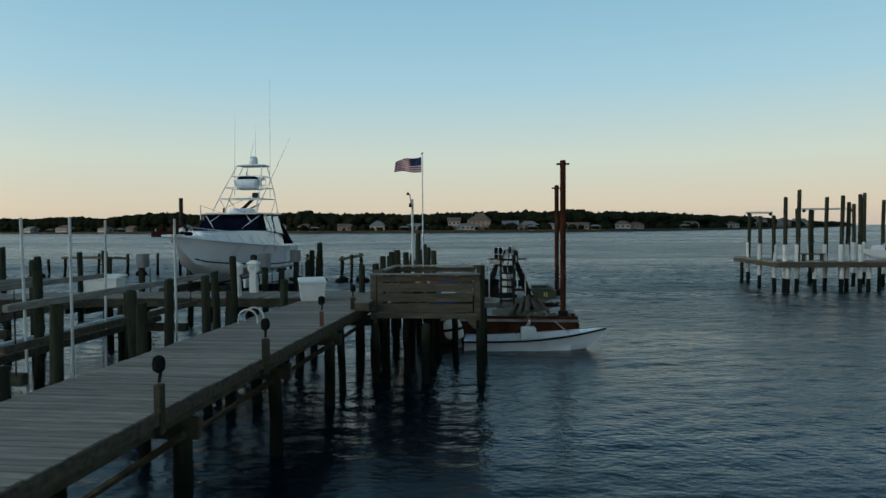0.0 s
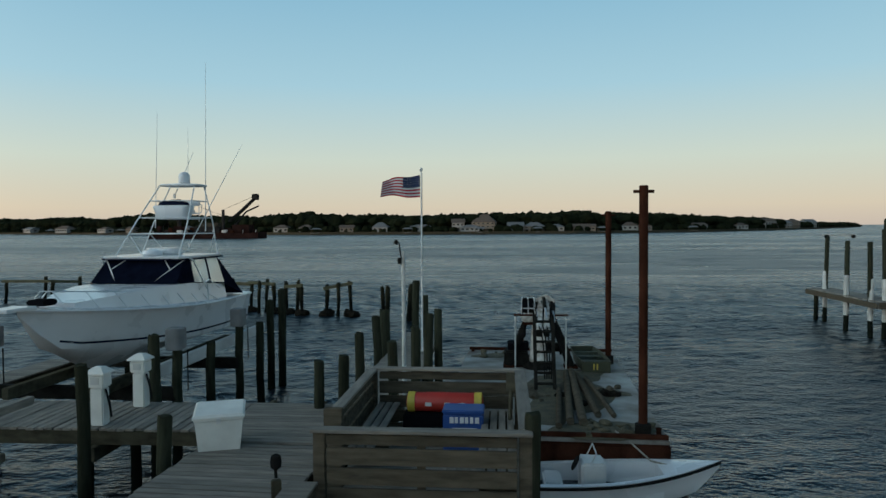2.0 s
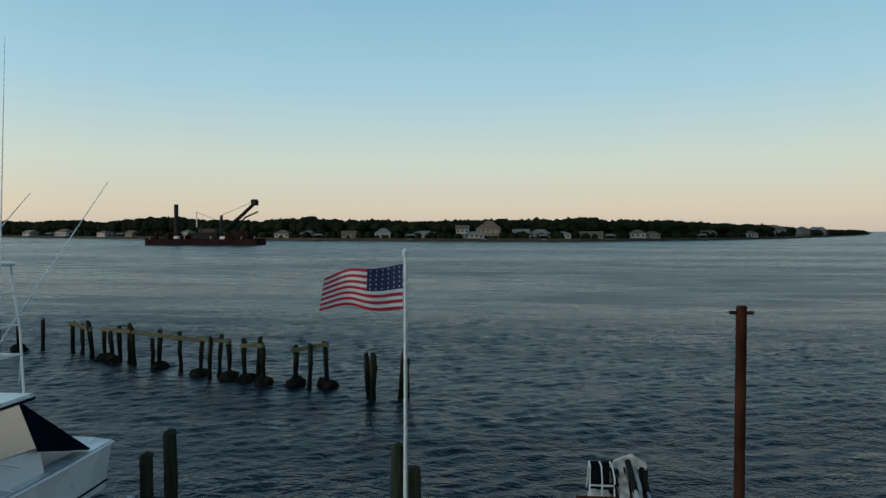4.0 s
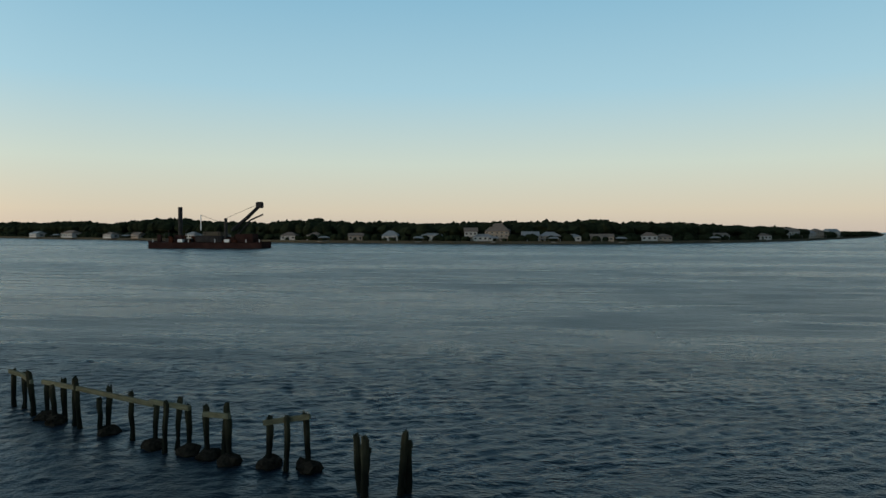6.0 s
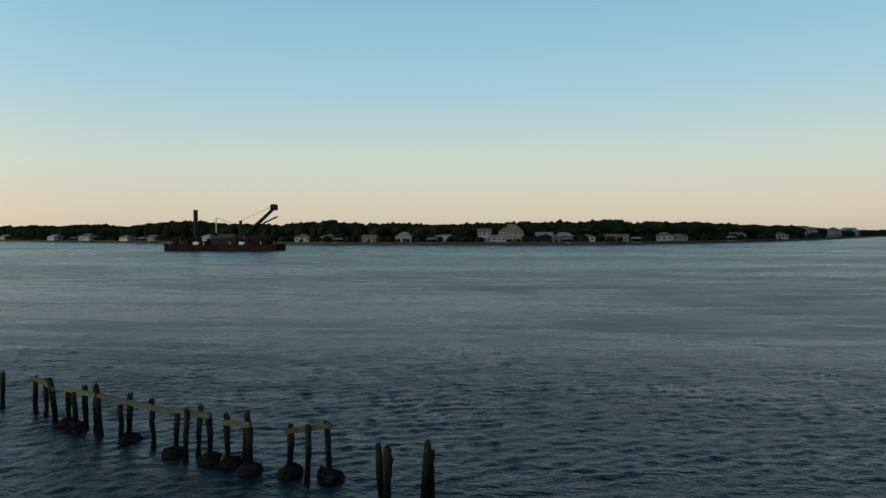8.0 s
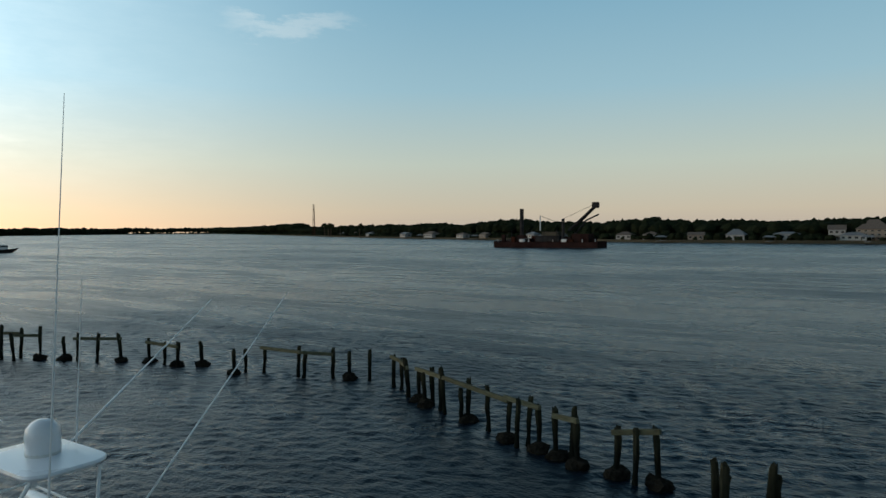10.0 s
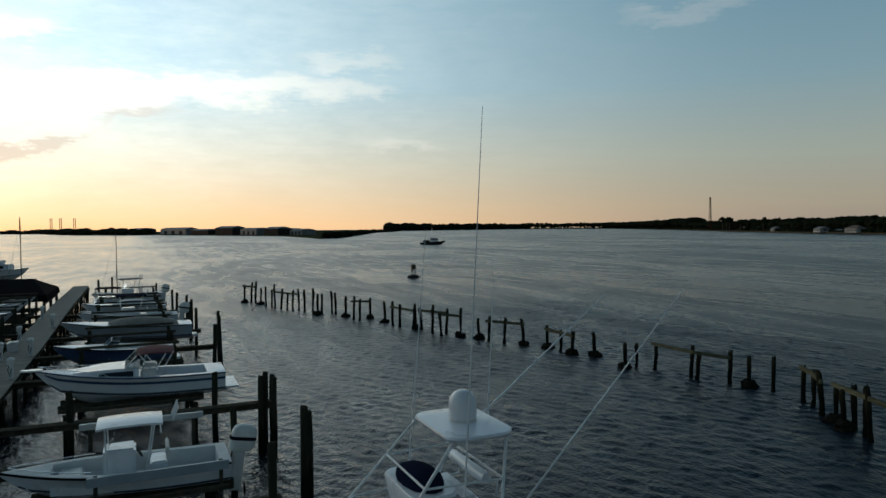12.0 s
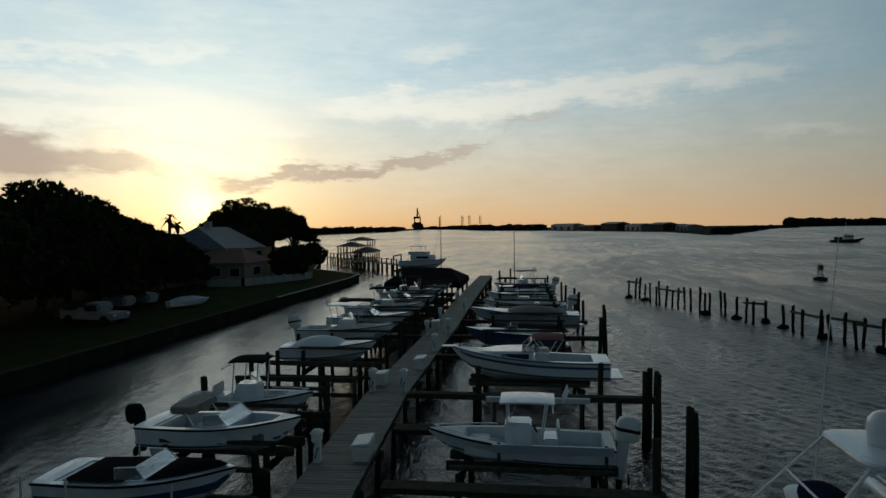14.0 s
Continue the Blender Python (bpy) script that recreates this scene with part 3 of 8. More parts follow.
# the near bank: lawn behind a concrete seawall, ending in a point
BANK = [(120, -4.4), (-40, -4.3), (-72, -4.4), (-100, -4.2), (-108, -5.0), (-113, -9), (-122, -17), (-150, -25), (-230, -60), (-420, -170), (-420, -420), (120, -420)]
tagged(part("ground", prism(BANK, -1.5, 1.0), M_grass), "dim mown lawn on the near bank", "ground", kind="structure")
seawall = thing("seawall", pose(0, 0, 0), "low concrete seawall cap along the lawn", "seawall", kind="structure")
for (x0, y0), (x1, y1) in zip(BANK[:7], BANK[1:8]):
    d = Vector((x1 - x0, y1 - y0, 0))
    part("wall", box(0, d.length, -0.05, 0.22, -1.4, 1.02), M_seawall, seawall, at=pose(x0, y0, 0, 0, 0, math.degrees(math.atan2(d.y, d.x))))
    # cap is dark along the nearer stretch, pale concrete further west
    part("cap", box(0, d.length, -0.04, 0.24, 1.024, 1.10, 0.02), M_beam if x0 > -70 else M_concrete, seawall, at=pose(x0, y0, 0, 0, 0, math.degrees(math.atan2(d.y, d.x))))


# ---------------------------------------------------------------- pier, walkway, finger
DECK = 1.80
plank_x = mesh_of("plank", box(-1.03, 0.93, -0.065, 0.065, -0.04, 0, 0.006), M_deck)


def joist_run(bm, x0, x1, y0, y1, z=DECK - 0.044, depth=0.2, w=0.05):
    add_box(bm, x0, x1, y0, y1, z - depth, z)


pier = thing("pier", pose(-4.265, 14, 0, 0, 0, -1.7) @ pose(4.265, -14, 0), "weathered grey timber pier with cross planks on round piles", "pier", kind="structure")
n = int((17.6 + 4.4) / 0.146)
rg = random.Random(3)
for i in range(n):
    piece("plank", plank_x, pier, pose(-4.265 + rg.uniform(-0.015, 0.015), -4.3 + i * 0.146, DECK + rg.uniform(-0.004, 0.004), rg.uniform(-0.5, 0.5), rg.uniform(-0.15, 0.15), rg.uniform(-0.25, 0.25)))
for x in (-5.25, -4.27, -3.42):
    part("joist", box(x - 0.04, x + 0.04, -4.4, 20.2, DECK - 0.27, DECK - 0.046, 0.006), M_beam, pier)
part("fascia_board", box(-3.352, -3.31, -4.4, 15.6, DECK - 0.15, DECK - 0.012, 0.006), M_rail, pier, "dark timber edge board")
for y in (-2.0, 1.2, 4.4, 7.6, 10.7, 13.8, 16.6):
    part("cross_beam", box(-5.5, -3.25, y - 0.16, y - 0.06, DECK - 0.52, DECK - 0.275, 0.008), M_beam, pier)
    for x in (-5.12, -3.55):
        piling(x, y, 1.5, 0.15, pier)
    part("brace", pipe([(-5.1, y - 0.19, 0.25), (-3.4, y - 0.19, 1.35)], 0.05, 6), M_beam, pier)

# landing where the pier meets the walkway
landing = thing("landing", pose(0, 0, 0), "grey plank landing joining pier and walkway", "landing", kind="structure")
for i in range(15):
    piece("plank", plank_x, landing, pose(-4.265 + rg.uniform(-0.02, 0.02), 17.72 + i * 0.146, DECK + rg.uniform(-0.004, 0.004), 0, 0, rg.uniform(-0.3, 0.3)))
for y in (18.2, 19.7):
    for x in (-5.1, -3.45):
        piling(x, y, 1.5, 0.13, landing)

# long walkway of boat slips, bending slightly as it goes west
WALK = [(-5.30, 18.98), (-11.0, 18.85), (-18.5, 17.72), (-29.0, 17.12), (-47.0, 17.02), (-72.0, 16.5), (-95.0, 16.3)]
WALK_W = 1.66


def walk_at(x):
    """Middle line of the walkway at x, and its heading."""
    for (x0, y0), (x1, y1) in zip(WALK, WALK[1:]):
        if x <= x0 and x >= x1:
            break
    return y0 + (y1 - y0) * (x - x0) / (x1 - x0), math.degrees(math.atan2(y1 - y0, x1 - x0)) + 180


walkway = thing("walkway", pose(0, 0, 0), "long narrow timber walkway between boat slips", "walkway", kind="structure")
plank_w = mesh_of("plank", box(-0.066, 0.066, -WALK_W / 2, WALK_W / 2, -0.04, 0, 0.006), M_deck_y)
x = -5.38
far_planks = bmesh.new()
while x > -94.6:
    y, h = walk_at(x)
    at = pose(x, y + rg.uniform(-0.02, 0.02), DECK + rg.uniform(-0.005, 0.005), rg.uniform(-0.2, 0.2), rg.uniform(-0.5, 0.5), h + rg.uniform(-0.4, 0.4))
    if x > -45:
        piece("plank", plank_w, walkway, at)
    else:
        add_box(far_planks, -0.066, 0.066, -WALK_W / 2, WALK_W / 2, -0.04, 0, at)
    x -= 0.15
tagged(part("plank_stretch", far_planks, M_deck_y, walkway, "distant run of deck planks"), kind="stuff")
for (x0, y0), (x1, y1) in zip(WALK, WALK[1:]):
    d = Vector((x1 - x0, y1 - y0, 0))
    h = math.degrees(math.atan2(d.y, d.x))
    for s in (-0.76, 0.0, 0.76):
        part("joist", box(0, d.length, s - 0.04, s + 0.04, -0.27, -0.046, 0.006), M_beam, walkway, at=pose(x0, y0, DECK, 0, 0, h))
x = -7.5
while x > -95:
    y, h = walk_at(x)
    part("cross_beam", box(-0.06, 0.06, -0.95, 0.95, -0.50, -0.275, 0.008), M_beam, walkway, at=pose(x + 0.2, y, DECK, 0, 0, h))
    for s in (-0.72, 0.72):
        piling(x, y + s, 1.55, 0.13, walkway)
    x -= 3.1

# narrow finger pier that runs out past the platform
finger = thing("finger_pier", pose(0, 0, 0), "narrow grey plank finger pier with tall mooring piles", "pier", kind="structure")
plank_f = mesh_of("plank", box(-0.55, 0.55, -0.065, 0.065, -0.04, 0, 0.006), M_deck)
for i in range(57):
    piece("plank", plank_f, finger, pose(-3.17 + rg.uniform(-0.015, 0.015), 19.96 + i * 0.146, DECK + rg.uniform(-0.004, 0.004), 0, 0, rg.uniform(-0.4, 0.4)))
for x in (-3.6, -2.74):
    part("joist", box(x - 0.04, x + 0.04, 19.9, 28.2, DECK - 0.27, DECK - 0.046, 0.006), M_beam, finger)
for x, y, h, r in ((-3.83, 22.0, 2.75, 0.14), (-3.85, 24.3, 2.8, 0.15), (-3.82, 25.2, 2.85, 0.19), (-2.55, 21.3, 3.0, 0.14), (-2.52, 23.3, 3.0, 0.15), (-2.48, 25.7, 2.8, 0.15),
                   (-3.30, 27.0, 3.45, 0.15), (-3.02, 27.3, 3.0, 0.14), (-4.05, 19.6, 2.62, 0.13), (-2.72, 19.75, 2.95, 0.13), (-3.75, 20.3, 2.6, 0.14)):
    piling(x, y, h, r)

# lamp posts along the pier's edge: short board with a round dark fitting
lamp_post = thing("pier_light", pose(-3.55, 6.75, DECK), "small dark round light on a short timber post", "light", "lights along the pier")
part("post", box(-0.04, 0.04, -0.055, 0.055, -0.25, 0.28, 0.01), M_beam, lamp_post)
part("stem", pipe([(0, 0, 0.3), (0.02, 0, 0.42)], 0.018, 6), M_dark_steel, lamp_post)
part("head", lathe([(0.025, 0.40), (0.06, 0.43), (0.068, 0.50), (0.055, 0.56), (0.02, 0.58)], 12), M_rubber, lamp_post, smooth=True)
for x, y in ((-3.43, 9.64), (-3.40, 15.45), (-3.66, 3.6)):
    copy_thing(lamp_post, pose(x, y, DECK, 0, 0, y * 31))
orange_post = copy_thing(lamp_post, pose(-3.45, 12.85, DECK, 0, 0, 15))
tagged(orange_post, "dark round light on a faded orange timber post")
for c in orange_post.children:
    if c.name.startswith("post"):
        c.data = c.data.copy()
        c.data.materials[0] = M_orange

# squat piles beside the pier
for x, y, h, r in ((-5.50, 13.3, 2.40, 0.15), (-5.84, 13.0, 2.76, 0.12), (-6.3, 14.6, 2.74, 0.12), (-6.63, 13.0, 2.69, 0.13), (-6.9, 12.2, 2.55, 0.13), (-5.52, 17.0, 2.37, 0.14), (-5.75, 10.4, 2.5, 0.13), (-6.5, 9.4, 2.6, 0.13), (-5.8, 7.4, 2.1, 0.13), (-8.9, 12.3, 2.9, 0.13), (-9.2, 9.6, 2.8, 0.13), (-10.6, 12.4, 2.85, 0.14), (-10.8, 9.8, 2.7, 0.13), (-7.05, 17.5, 2.95, 0.13),
                   (-12.2, 16.8, 2.9, 0.14), (-13.6, 14.2, 2.8, 0.14), (-13.4, 11.2, 2.7, 0.13), (-8.6, 15.0, 2.3, 0.13), (-11.8, 9.0, 3.0, 0.15)):
    piling(x, y, h, r)

# ---------------------------------------------------------------- platform with rail walls
platform = thing("platform", pose(-1.75, 17.4, 0), "timber sitting platform with slatted rail walls and built-in bench", "platform")
PX0, PX1, PY0, PY1 = -1.22, 1.22, -1.7, 1.75
for i in range(24):
    part("deck_board", box(PX0, PX1, PY0 + i * 0.144, PY0 + i * 0.144 + 0.132, 1.60, 1.64, 0.005), M_deck, platform)
for y in (PY0 + 0.03, PY1 - 0.03):
    part("rim_beam", box(PX0, PX1, y - 0.04, y + 0.04, 1.56, 1.69, 0.008), M_rail, platform)
for x in (PX0 + 0.03, PX1 - 0.03):
    part("rim_beam", box(x - 0.04, x + 0.04, PY0 + 0.075, PY1 - 0.075, 1.42, 1.595, 0.008), M_rail, platform)
for z, dz in ((1.71, 0.20), (1.95, 0.20), (2.19, 0.20), (2.43, 0.12)):
    part("rail_board", box(PX0 + 0.1, PX1 - 0.1, PY0 - 0.02, PY0 + 0.02, z, z + dz, 0.006), M_rail, platform)
    part("rail_board", box(PX0 + 0.1, PX1 - 0.1, PY1 - 0.02, PY1 + 0.02, z, z + dz, 0.006), M_rail, platform)
    part("rail_board", box(PX1 - 0.02, PX1 + 0.02, PY0 + 0.1, PY1 - 0.1, z, z + dz, 0.006), M_rail, platform)
    part("rail_board", box(PX0 - 0.02, PX0 + 0.02, PY0 + 0.85, PY1 - 0.1, z, z + dz, 0.006), M_rail, platform)
part("top_rail", box(PX0 - 0.08, PX1 + 0.08, PY0 - 0.09, PY0 + 0.09, 2.58, 2.62, 0.008), M_deck, platform)
part("top_rail", box(PX0 - 0.04, PX1 + 0.04, PY1 - 0.09, PY1 + 0.09, 2.58, 2.62, 0.008), M_deck, platform)
part("top_rail", box(PX1 - 0.08, PX1 + 0.10, PY0 + 0.094, PY1 - 0.094, 2.58, 2.62, 0.008), M_deck_y, platform)
part("top_rail", box(PX0 - 0.08, PX0 + 0.08, PY0 + 0.80, PY1 - 0.094, 2.58, 2.62, 0.008), M_deck_y, platform)
for x in (PX0, PX1):
    for y in (PY0 + 0.08, PY1 - 0.08):
        part("corner_post", box(x - 0.075, x + 0.075, y - 0.055, y + 0.055, 1.52, 2.575, 0.01), M_rail, platform)
part("gate_post", box(PX0 - 0.12, PX0 + 0.12, PY0 + 0.68, PY0 + 0.79, 1.4, 2.66, 0.01), M_rail, platform)
part("mid_post", box(-0.05, 0.05, PY0 + 0.024, PY0 + 0.09, 1.645, 2.575, 0.008), M_rail, platform)
for k in range(4):
    part("bench_slat", box(PX1 - 0.58 + k * 0.125, PX1 - 0.48 + k * 0.125, PY0 + 0.15, PY1 - 0.5, 2.04, 2.075, 0.006), M_deck_y, platform)
for y in (PY0 + 0.4, PY1 - 0.9):
    part("bench_leg", box(PX1 - 0.56, PX1 - 0.1, y, y + 0.06, 1.645, 2.036, 0.006), M_rail, platform)
for k in range(3):
    part("bench_slat", box(PX0 + 0.12 + k * 0.125, PX0 + 0.22 + k * 0.125, PY0 + 1.0, PY1 - 0.15, 2.04, 2.075, 0.006), M_deck_y, platform)
part("bench_leg", box(PX0 + 0.1, PX0 + 0.46, 0.5, 0.56, 1.645, 2.036, 0.006), M_rail, platform)
part("corner_brace", prism([(0, 0), (0.26, 0), (0.06, -0.22), (0, -0.22)], -0.03, 0.03, m=pose(PX1 - 0.02, PY0 - 0.03, 1.56) @ pose(0, 0, 0, 90, 0, 0) @ Matrix.Diagonal((-1, 1, 1, 1))), M_rail, platform)
for x in (-0.45, -1.75, -2.95):
    for y in (15.85, 17.3, 19.0):
        piling(x, y, 2.79 if (x, y) == (-0.45, 15.85) else 1.4, 0.14, label="round timber piling carrying the platform")
for x, y in ((-3.05, 16.4), (-3.6, 15.1), (-2.3, 16.6), (-1.2, 18.2), (-2.4, 18.4)):
    piling(x, y, 1.45, 0.12)
step_box = thing("step_box", pose(-3.15, 15.35, DECK), "small grey timber step beside the platform gate", "step")
part("tread", box(-0.15, 0.2, -0.25, 0.25, 0.18, 0.215, 0.006), M_deck, step_box)
part("riser", box(-0.14, 0.19, -0.23, 0.23, 0.0, 0.178, 0.006), M_rail, step_box)

# loose gear on the platform
raft = thing("raft_bag", pose(-1.72, 18.65, 2.15), "long red equipment bag with yellow ends lying on the platform", "bag")
bag = bmesh.new()
add_lathe(bm=bag, profile=[(0.02, -0.62), (0.13, -0.60), (0.155, -0.5), (0.16, 0), (0.155, 0.5), (0.13, 0.60), (0.02, 0.62)], seg=14, at=pose(0, 0, 0.03, 0, 90, 0))
part("body", bag, M_red, raft, smooth=True)
for s in (-1, 1):
    part("end_panel", lathe([(0.10, 0), (0.165, 0.02), (0.165, 0.13), (0.10, 0.15)], 14, pose(s * 0.53, 0, 0.03, 0, 90, 0) @ pose(0, 0, -0.075)), M_yellow, raft, "yellow end panel", smooth=True)
for k in (-0.25, 0.05, 0.28):
    part("patch", box(k - 0.05, k + 0.05, -0.172, -0.160, 0.0, 0.06, 0.003), M_flag_white, raft, "pale printed patch")
crate = thing("crate", pose(-1.75, 18.65, 1.64), "dark low crate holding the red bag up", "crate")
part("body", box(-0.62, 0.55, -0.22, 0.22, 0, 0.385, 0.02), M_black, crate)
tool_box = thing("tool_box", pose(-1.38, 18.0, 1.64), "blue plastic tool box with white printed bars", "tool box")
part("body", box(-0.3, 0.3, -0.2, 0.2, 0, 0.58, 0.025), M_blue, tool_box)
part("lid", box(-0.31, 0.31, -0.21, 0.21, 0.584, 0.64, 0.015), M_blue, tool_box)
for k, w in enumerate((0.06, 0.05, 0.06, 0.05, 0.05, 0.06)):
    part("logo_bar", box(-0.2 + k * 0.075, -0.2 + k * 0.075 + w, -0.206, -0.2, 0.45, 0.54), M_flag_white, tool_box, "white printed bar")
part("label_strip", box(-0.16, 0.2, -0.206, -0.2, 0.26, 0.38), M_flag_white, tool_box, "white label strip")
stack = thing("board_stack", pose(-1.42, 17.2, 1.64), "short stack of pale deck boards", "boards")
for k in range(4):
    part("board", box(-0.25 + k * 0.13, -0.14 + k * 0.13, -0.25, 0.3, 0, 0.04, 0.005), M_deck_y, stack)
paddle = thing("paddle", pose(-0.72, 18.0, 1.66), "dark paddle leaning against the bench", "paddle")
part("shaft", pipe([(0, -0.4, 0.0), (0.05, 0.5, 0.75)], 0.03, 8), M_beam, paddle)
part("blade", prism([(-0.08, 0), (0.08, 0), (0.07, 0.4), (-0.07, 0.4)], -0.015, 0.015, 0.01, pose(0.05, 0.48, 0.72, 40, 0, 0)), M_beam, paddle)

# white dock box at the head of the pier
def dock_box(at, label="white plastic dock box with a sloping lid", w=0.62, d=0.55, h=0.6):
    t = thing("dock_box", at, label, "dock box", "dock boxes on the walkway")
    b = bmesh.new()
    add_ring_tube(b, [[(sx * w / 2 * k, sy * d / 2 * k, z) for sx, sy in ((-1, -1), (1, -1), (1, 1), (-1, 1))] for k, z in ((0.84, 0), (0.96, h * 0.8), (1.0, h * 0.82), (1.0, h * 0.86))])
    part("tub", b, M_plastic, t)
    b = bmesh.new()
    add_ring_tube(b, [[(sx * w / 2 * k, sy * d / 2 * k, z + (0.06 if sy > 0 else 0)) for sx, sy in ((-1, -1), (1, -1), (1, 1), (-1, 1))] for k, z in ((1.05, h * 0.865), (1.05, h * 0.92), (0.96, h * 0.98))])
    part("lid", b, M_plastic, t)
    part("hasp", box(-0.03, 0.03, -d / 2 * 1.05 - 0.012, -d / 2 * 1.05, h * 0.74, h * 0.9, 0.003), M_alu, t)
    return t


dock_box(pose(-4.93, 17.45, DECK, 0, 0, 20), "white plastic dock box standing at the pier head", 0.68, 0.6, 0.54)


# power pedestals
def pedestal(at):
    t = thing("power_pedestal", at, "white plastic shore-power pedestal with a peaked cap", "pedestal", "power pedestals along the walkway")
    part("column", box(-0.11, 0.11, -0.10, 0.10, 0, 0.62, 0.02), M_plastic, t)
    part("meter_head", box(-0.14, 0.14, -0.13, 0.13, 0.625, 0.84, 0.02), M_plastic, t)
    b = bmesh.new()
    add_ring_tube(b, [[(sx * k, sy * k, z) for sx, sy in ((-1, -1), (1, -1), (1, 1), (-1, 1))] for k, z in ((0.17, 0.845), (0.165, 0.87), (0.07, 0.95), (0.02, 0.96))])
    part("cap", b, M_plastic, t)
    part("outlet_cover", box(-0.07, 0.07, -0.142, -0.13, 0.68, 0.80, 0.004), M_pvc, t)
    part("hose", pipe([(0.13, -0.05, 0.6), (0.2, -0.08, 0.4), (0.2, -0.02, 0.15), (0.12, 0.05, 0.45)], 0.018, 6), M_rubber, t)
    return t


ped = pedestal(pose(-7.25, 19.45, DECK))
for x, s in ((-7.32, -0.62), (-14.6, -0.62), (-15.9, 0.62), (-21.0, -0.66), (-29.3, -0.62), (-29.3, 0.66), (-38.4, 0.60), (-43.5, -0.6), (-44.5, 0.6), (-50, -0.62), (-56, 0.6), (-62, -0.6)):
    y, h = walk_at(x)
    copy_thing(ped, pose(x, y + s, DECK, 0, 0, h))
dock_box(pose(-11.6, 19.0, DECK, 0, 0, 2), "long white fibreglass dock box on the walkway", 1.05, 0.55, 0.52)
for x, s, w in ((-21.6, 0.55, 1.25), (-30.6, -0.55, 0.9), (-34.0, 0.55, 1.1), (-46.5, -0.5, 0.8)):
    y, h = walk_at(x)
    dock_box(pose(x, y + s, DECK, 0, 0, h), "white fibreglass dock box on the walkway's edge", w * 0.82, 0.5, 0.5)

# ladder hoops by the pier
hoop = thing("ladder_hoop", pose(-4.94, 13.09, DECK) @ Matrix.Diagonal((0.8, 0.8, 0.8, 1)), "pale tubular swim-ladder handrails over the pier's edge", "ladder")
for k in (0, 0.45):
    part("handrail", pipe([(-0.35, k, -0.6)] + [(-0.10 - 0.25 * math.cos(a), k, 0.1 + 0.25 * math.sin(a)) for a in [math.pi * j / 8 for j in range(9)]][0:9] + [(0.15, k, 0.0)], 0.022, 8), M_pvc, hoop, smooth=True)
for z in (-0.2, -0.5):
    part("rung", pipe([(-0.35, 0, z), (-0.35, 0.45, z)], 0.018, 6), M_pvc, hoop)

# ---------------------------------------------------------------- flag and dock lamp
flagpole = thing("flagpole", pose(-2.86, 25.1, 0), "slim white flagpole on the finger pier flying a striped flag", "flagpole")
part("pole", pipe([(0, 0, 1.80), (0, 0, 4.2), (0, 0, 6.38)], 0.025, 10, 0.015), M_tube, flagpole, smooth=True)
part("finial", lathe([(0.01, 6.38), (0.04, 6.42), (0.04, 6.46), (0.01, 6.49)], 10), M_tube, flagpole, smooth=True)
part("halyard", pipe([(0.03, 0, 2.9), (0.03, 0, 6.35)], 0.004, 5), M_rope, flagpole)
part("base_plate", box(-0.1, 0.1, -0.1, 0.1, 1.804, 1.83, 0.005), M_alu, flagpole)
FL, FH = 0.97, 0.56


def flag_point(u, v):
    """The cloth streams out to the west and ripples."""
    f = u / FL
    wave = 0.10 * math.sin(u * 9.5 + v * 2.2 + 0.4) * f ** 0.7
    slack = 1 - 0.30 * f ** 1.3
    return (-0.03 - u * 0.96 - 0.05 * f * v / FH, -0.16 * u + wave, 6.30 - 0.13 * f - 0.05 * math.sin(u * 7.5) * f - v * slack)


def flag_sheet(u0, u1, v0, v1, off):
    b = bmesh.new()
    nu = max(2, int((u1 - u0) / 0.04))
    rows = [[b.verts.new(Vector(flag_point(u0 + (u1 - u0) * i / nu, v)) + Vector((0, s * off, 0))) for i in range(nu + 1)] for v, s in ((v0, -1), (v1, -1), (v1, 1), (v0, 1))]
    for a, c in zip(rows, rows[1:] + rows[:1]):
        for i in range(nu):
            b.faces.new((a[i], a[i + 1], c[i + 1], c[i]))
    for i in (0, nu):
        b.faces.new([r[i] for r in rows])
    return b


flag = thing("flag", pose(-2.86, 25.1, 0), "flag with red and white stripes and a starred blue canton", "flag")
for k in range(13):
    part("stripe", flag_sheet(0.43 if k < 7 else 0.0, FL, FH * k / 13, FH * (k + 1) / 13, 0.004), M_flag_red if k % 2 == 0 else M_flag_white, flag, smooth=False)
part("canton", flag_sheet(0.0, 0.43, 0, FH * 7 / 13, 0.0045), M_flag_blue, flag, "dark blue canton")
star = mesh_of("star", prism([((0.012 if k % 2 else 0.005) * math.sin(math.pi * k / 5), (0.012 if k % 2 else 0.005) * math.cos(math.pi * k / 5)) for k in range(10)], -0.002, 0.002), M_flag_white)
for r in range(5):
    for c in range(6):
        for side in (-1, 1):
            p = Vector(flag_point(0.04 + c * 0.070, 0.03 + r * 0.060)) + Vector((0, side * 0.0075, 0))
            piece("star", star, flag, Matrix.Translation(p) @ pose(0, 0, 0, 90, 0, 0))

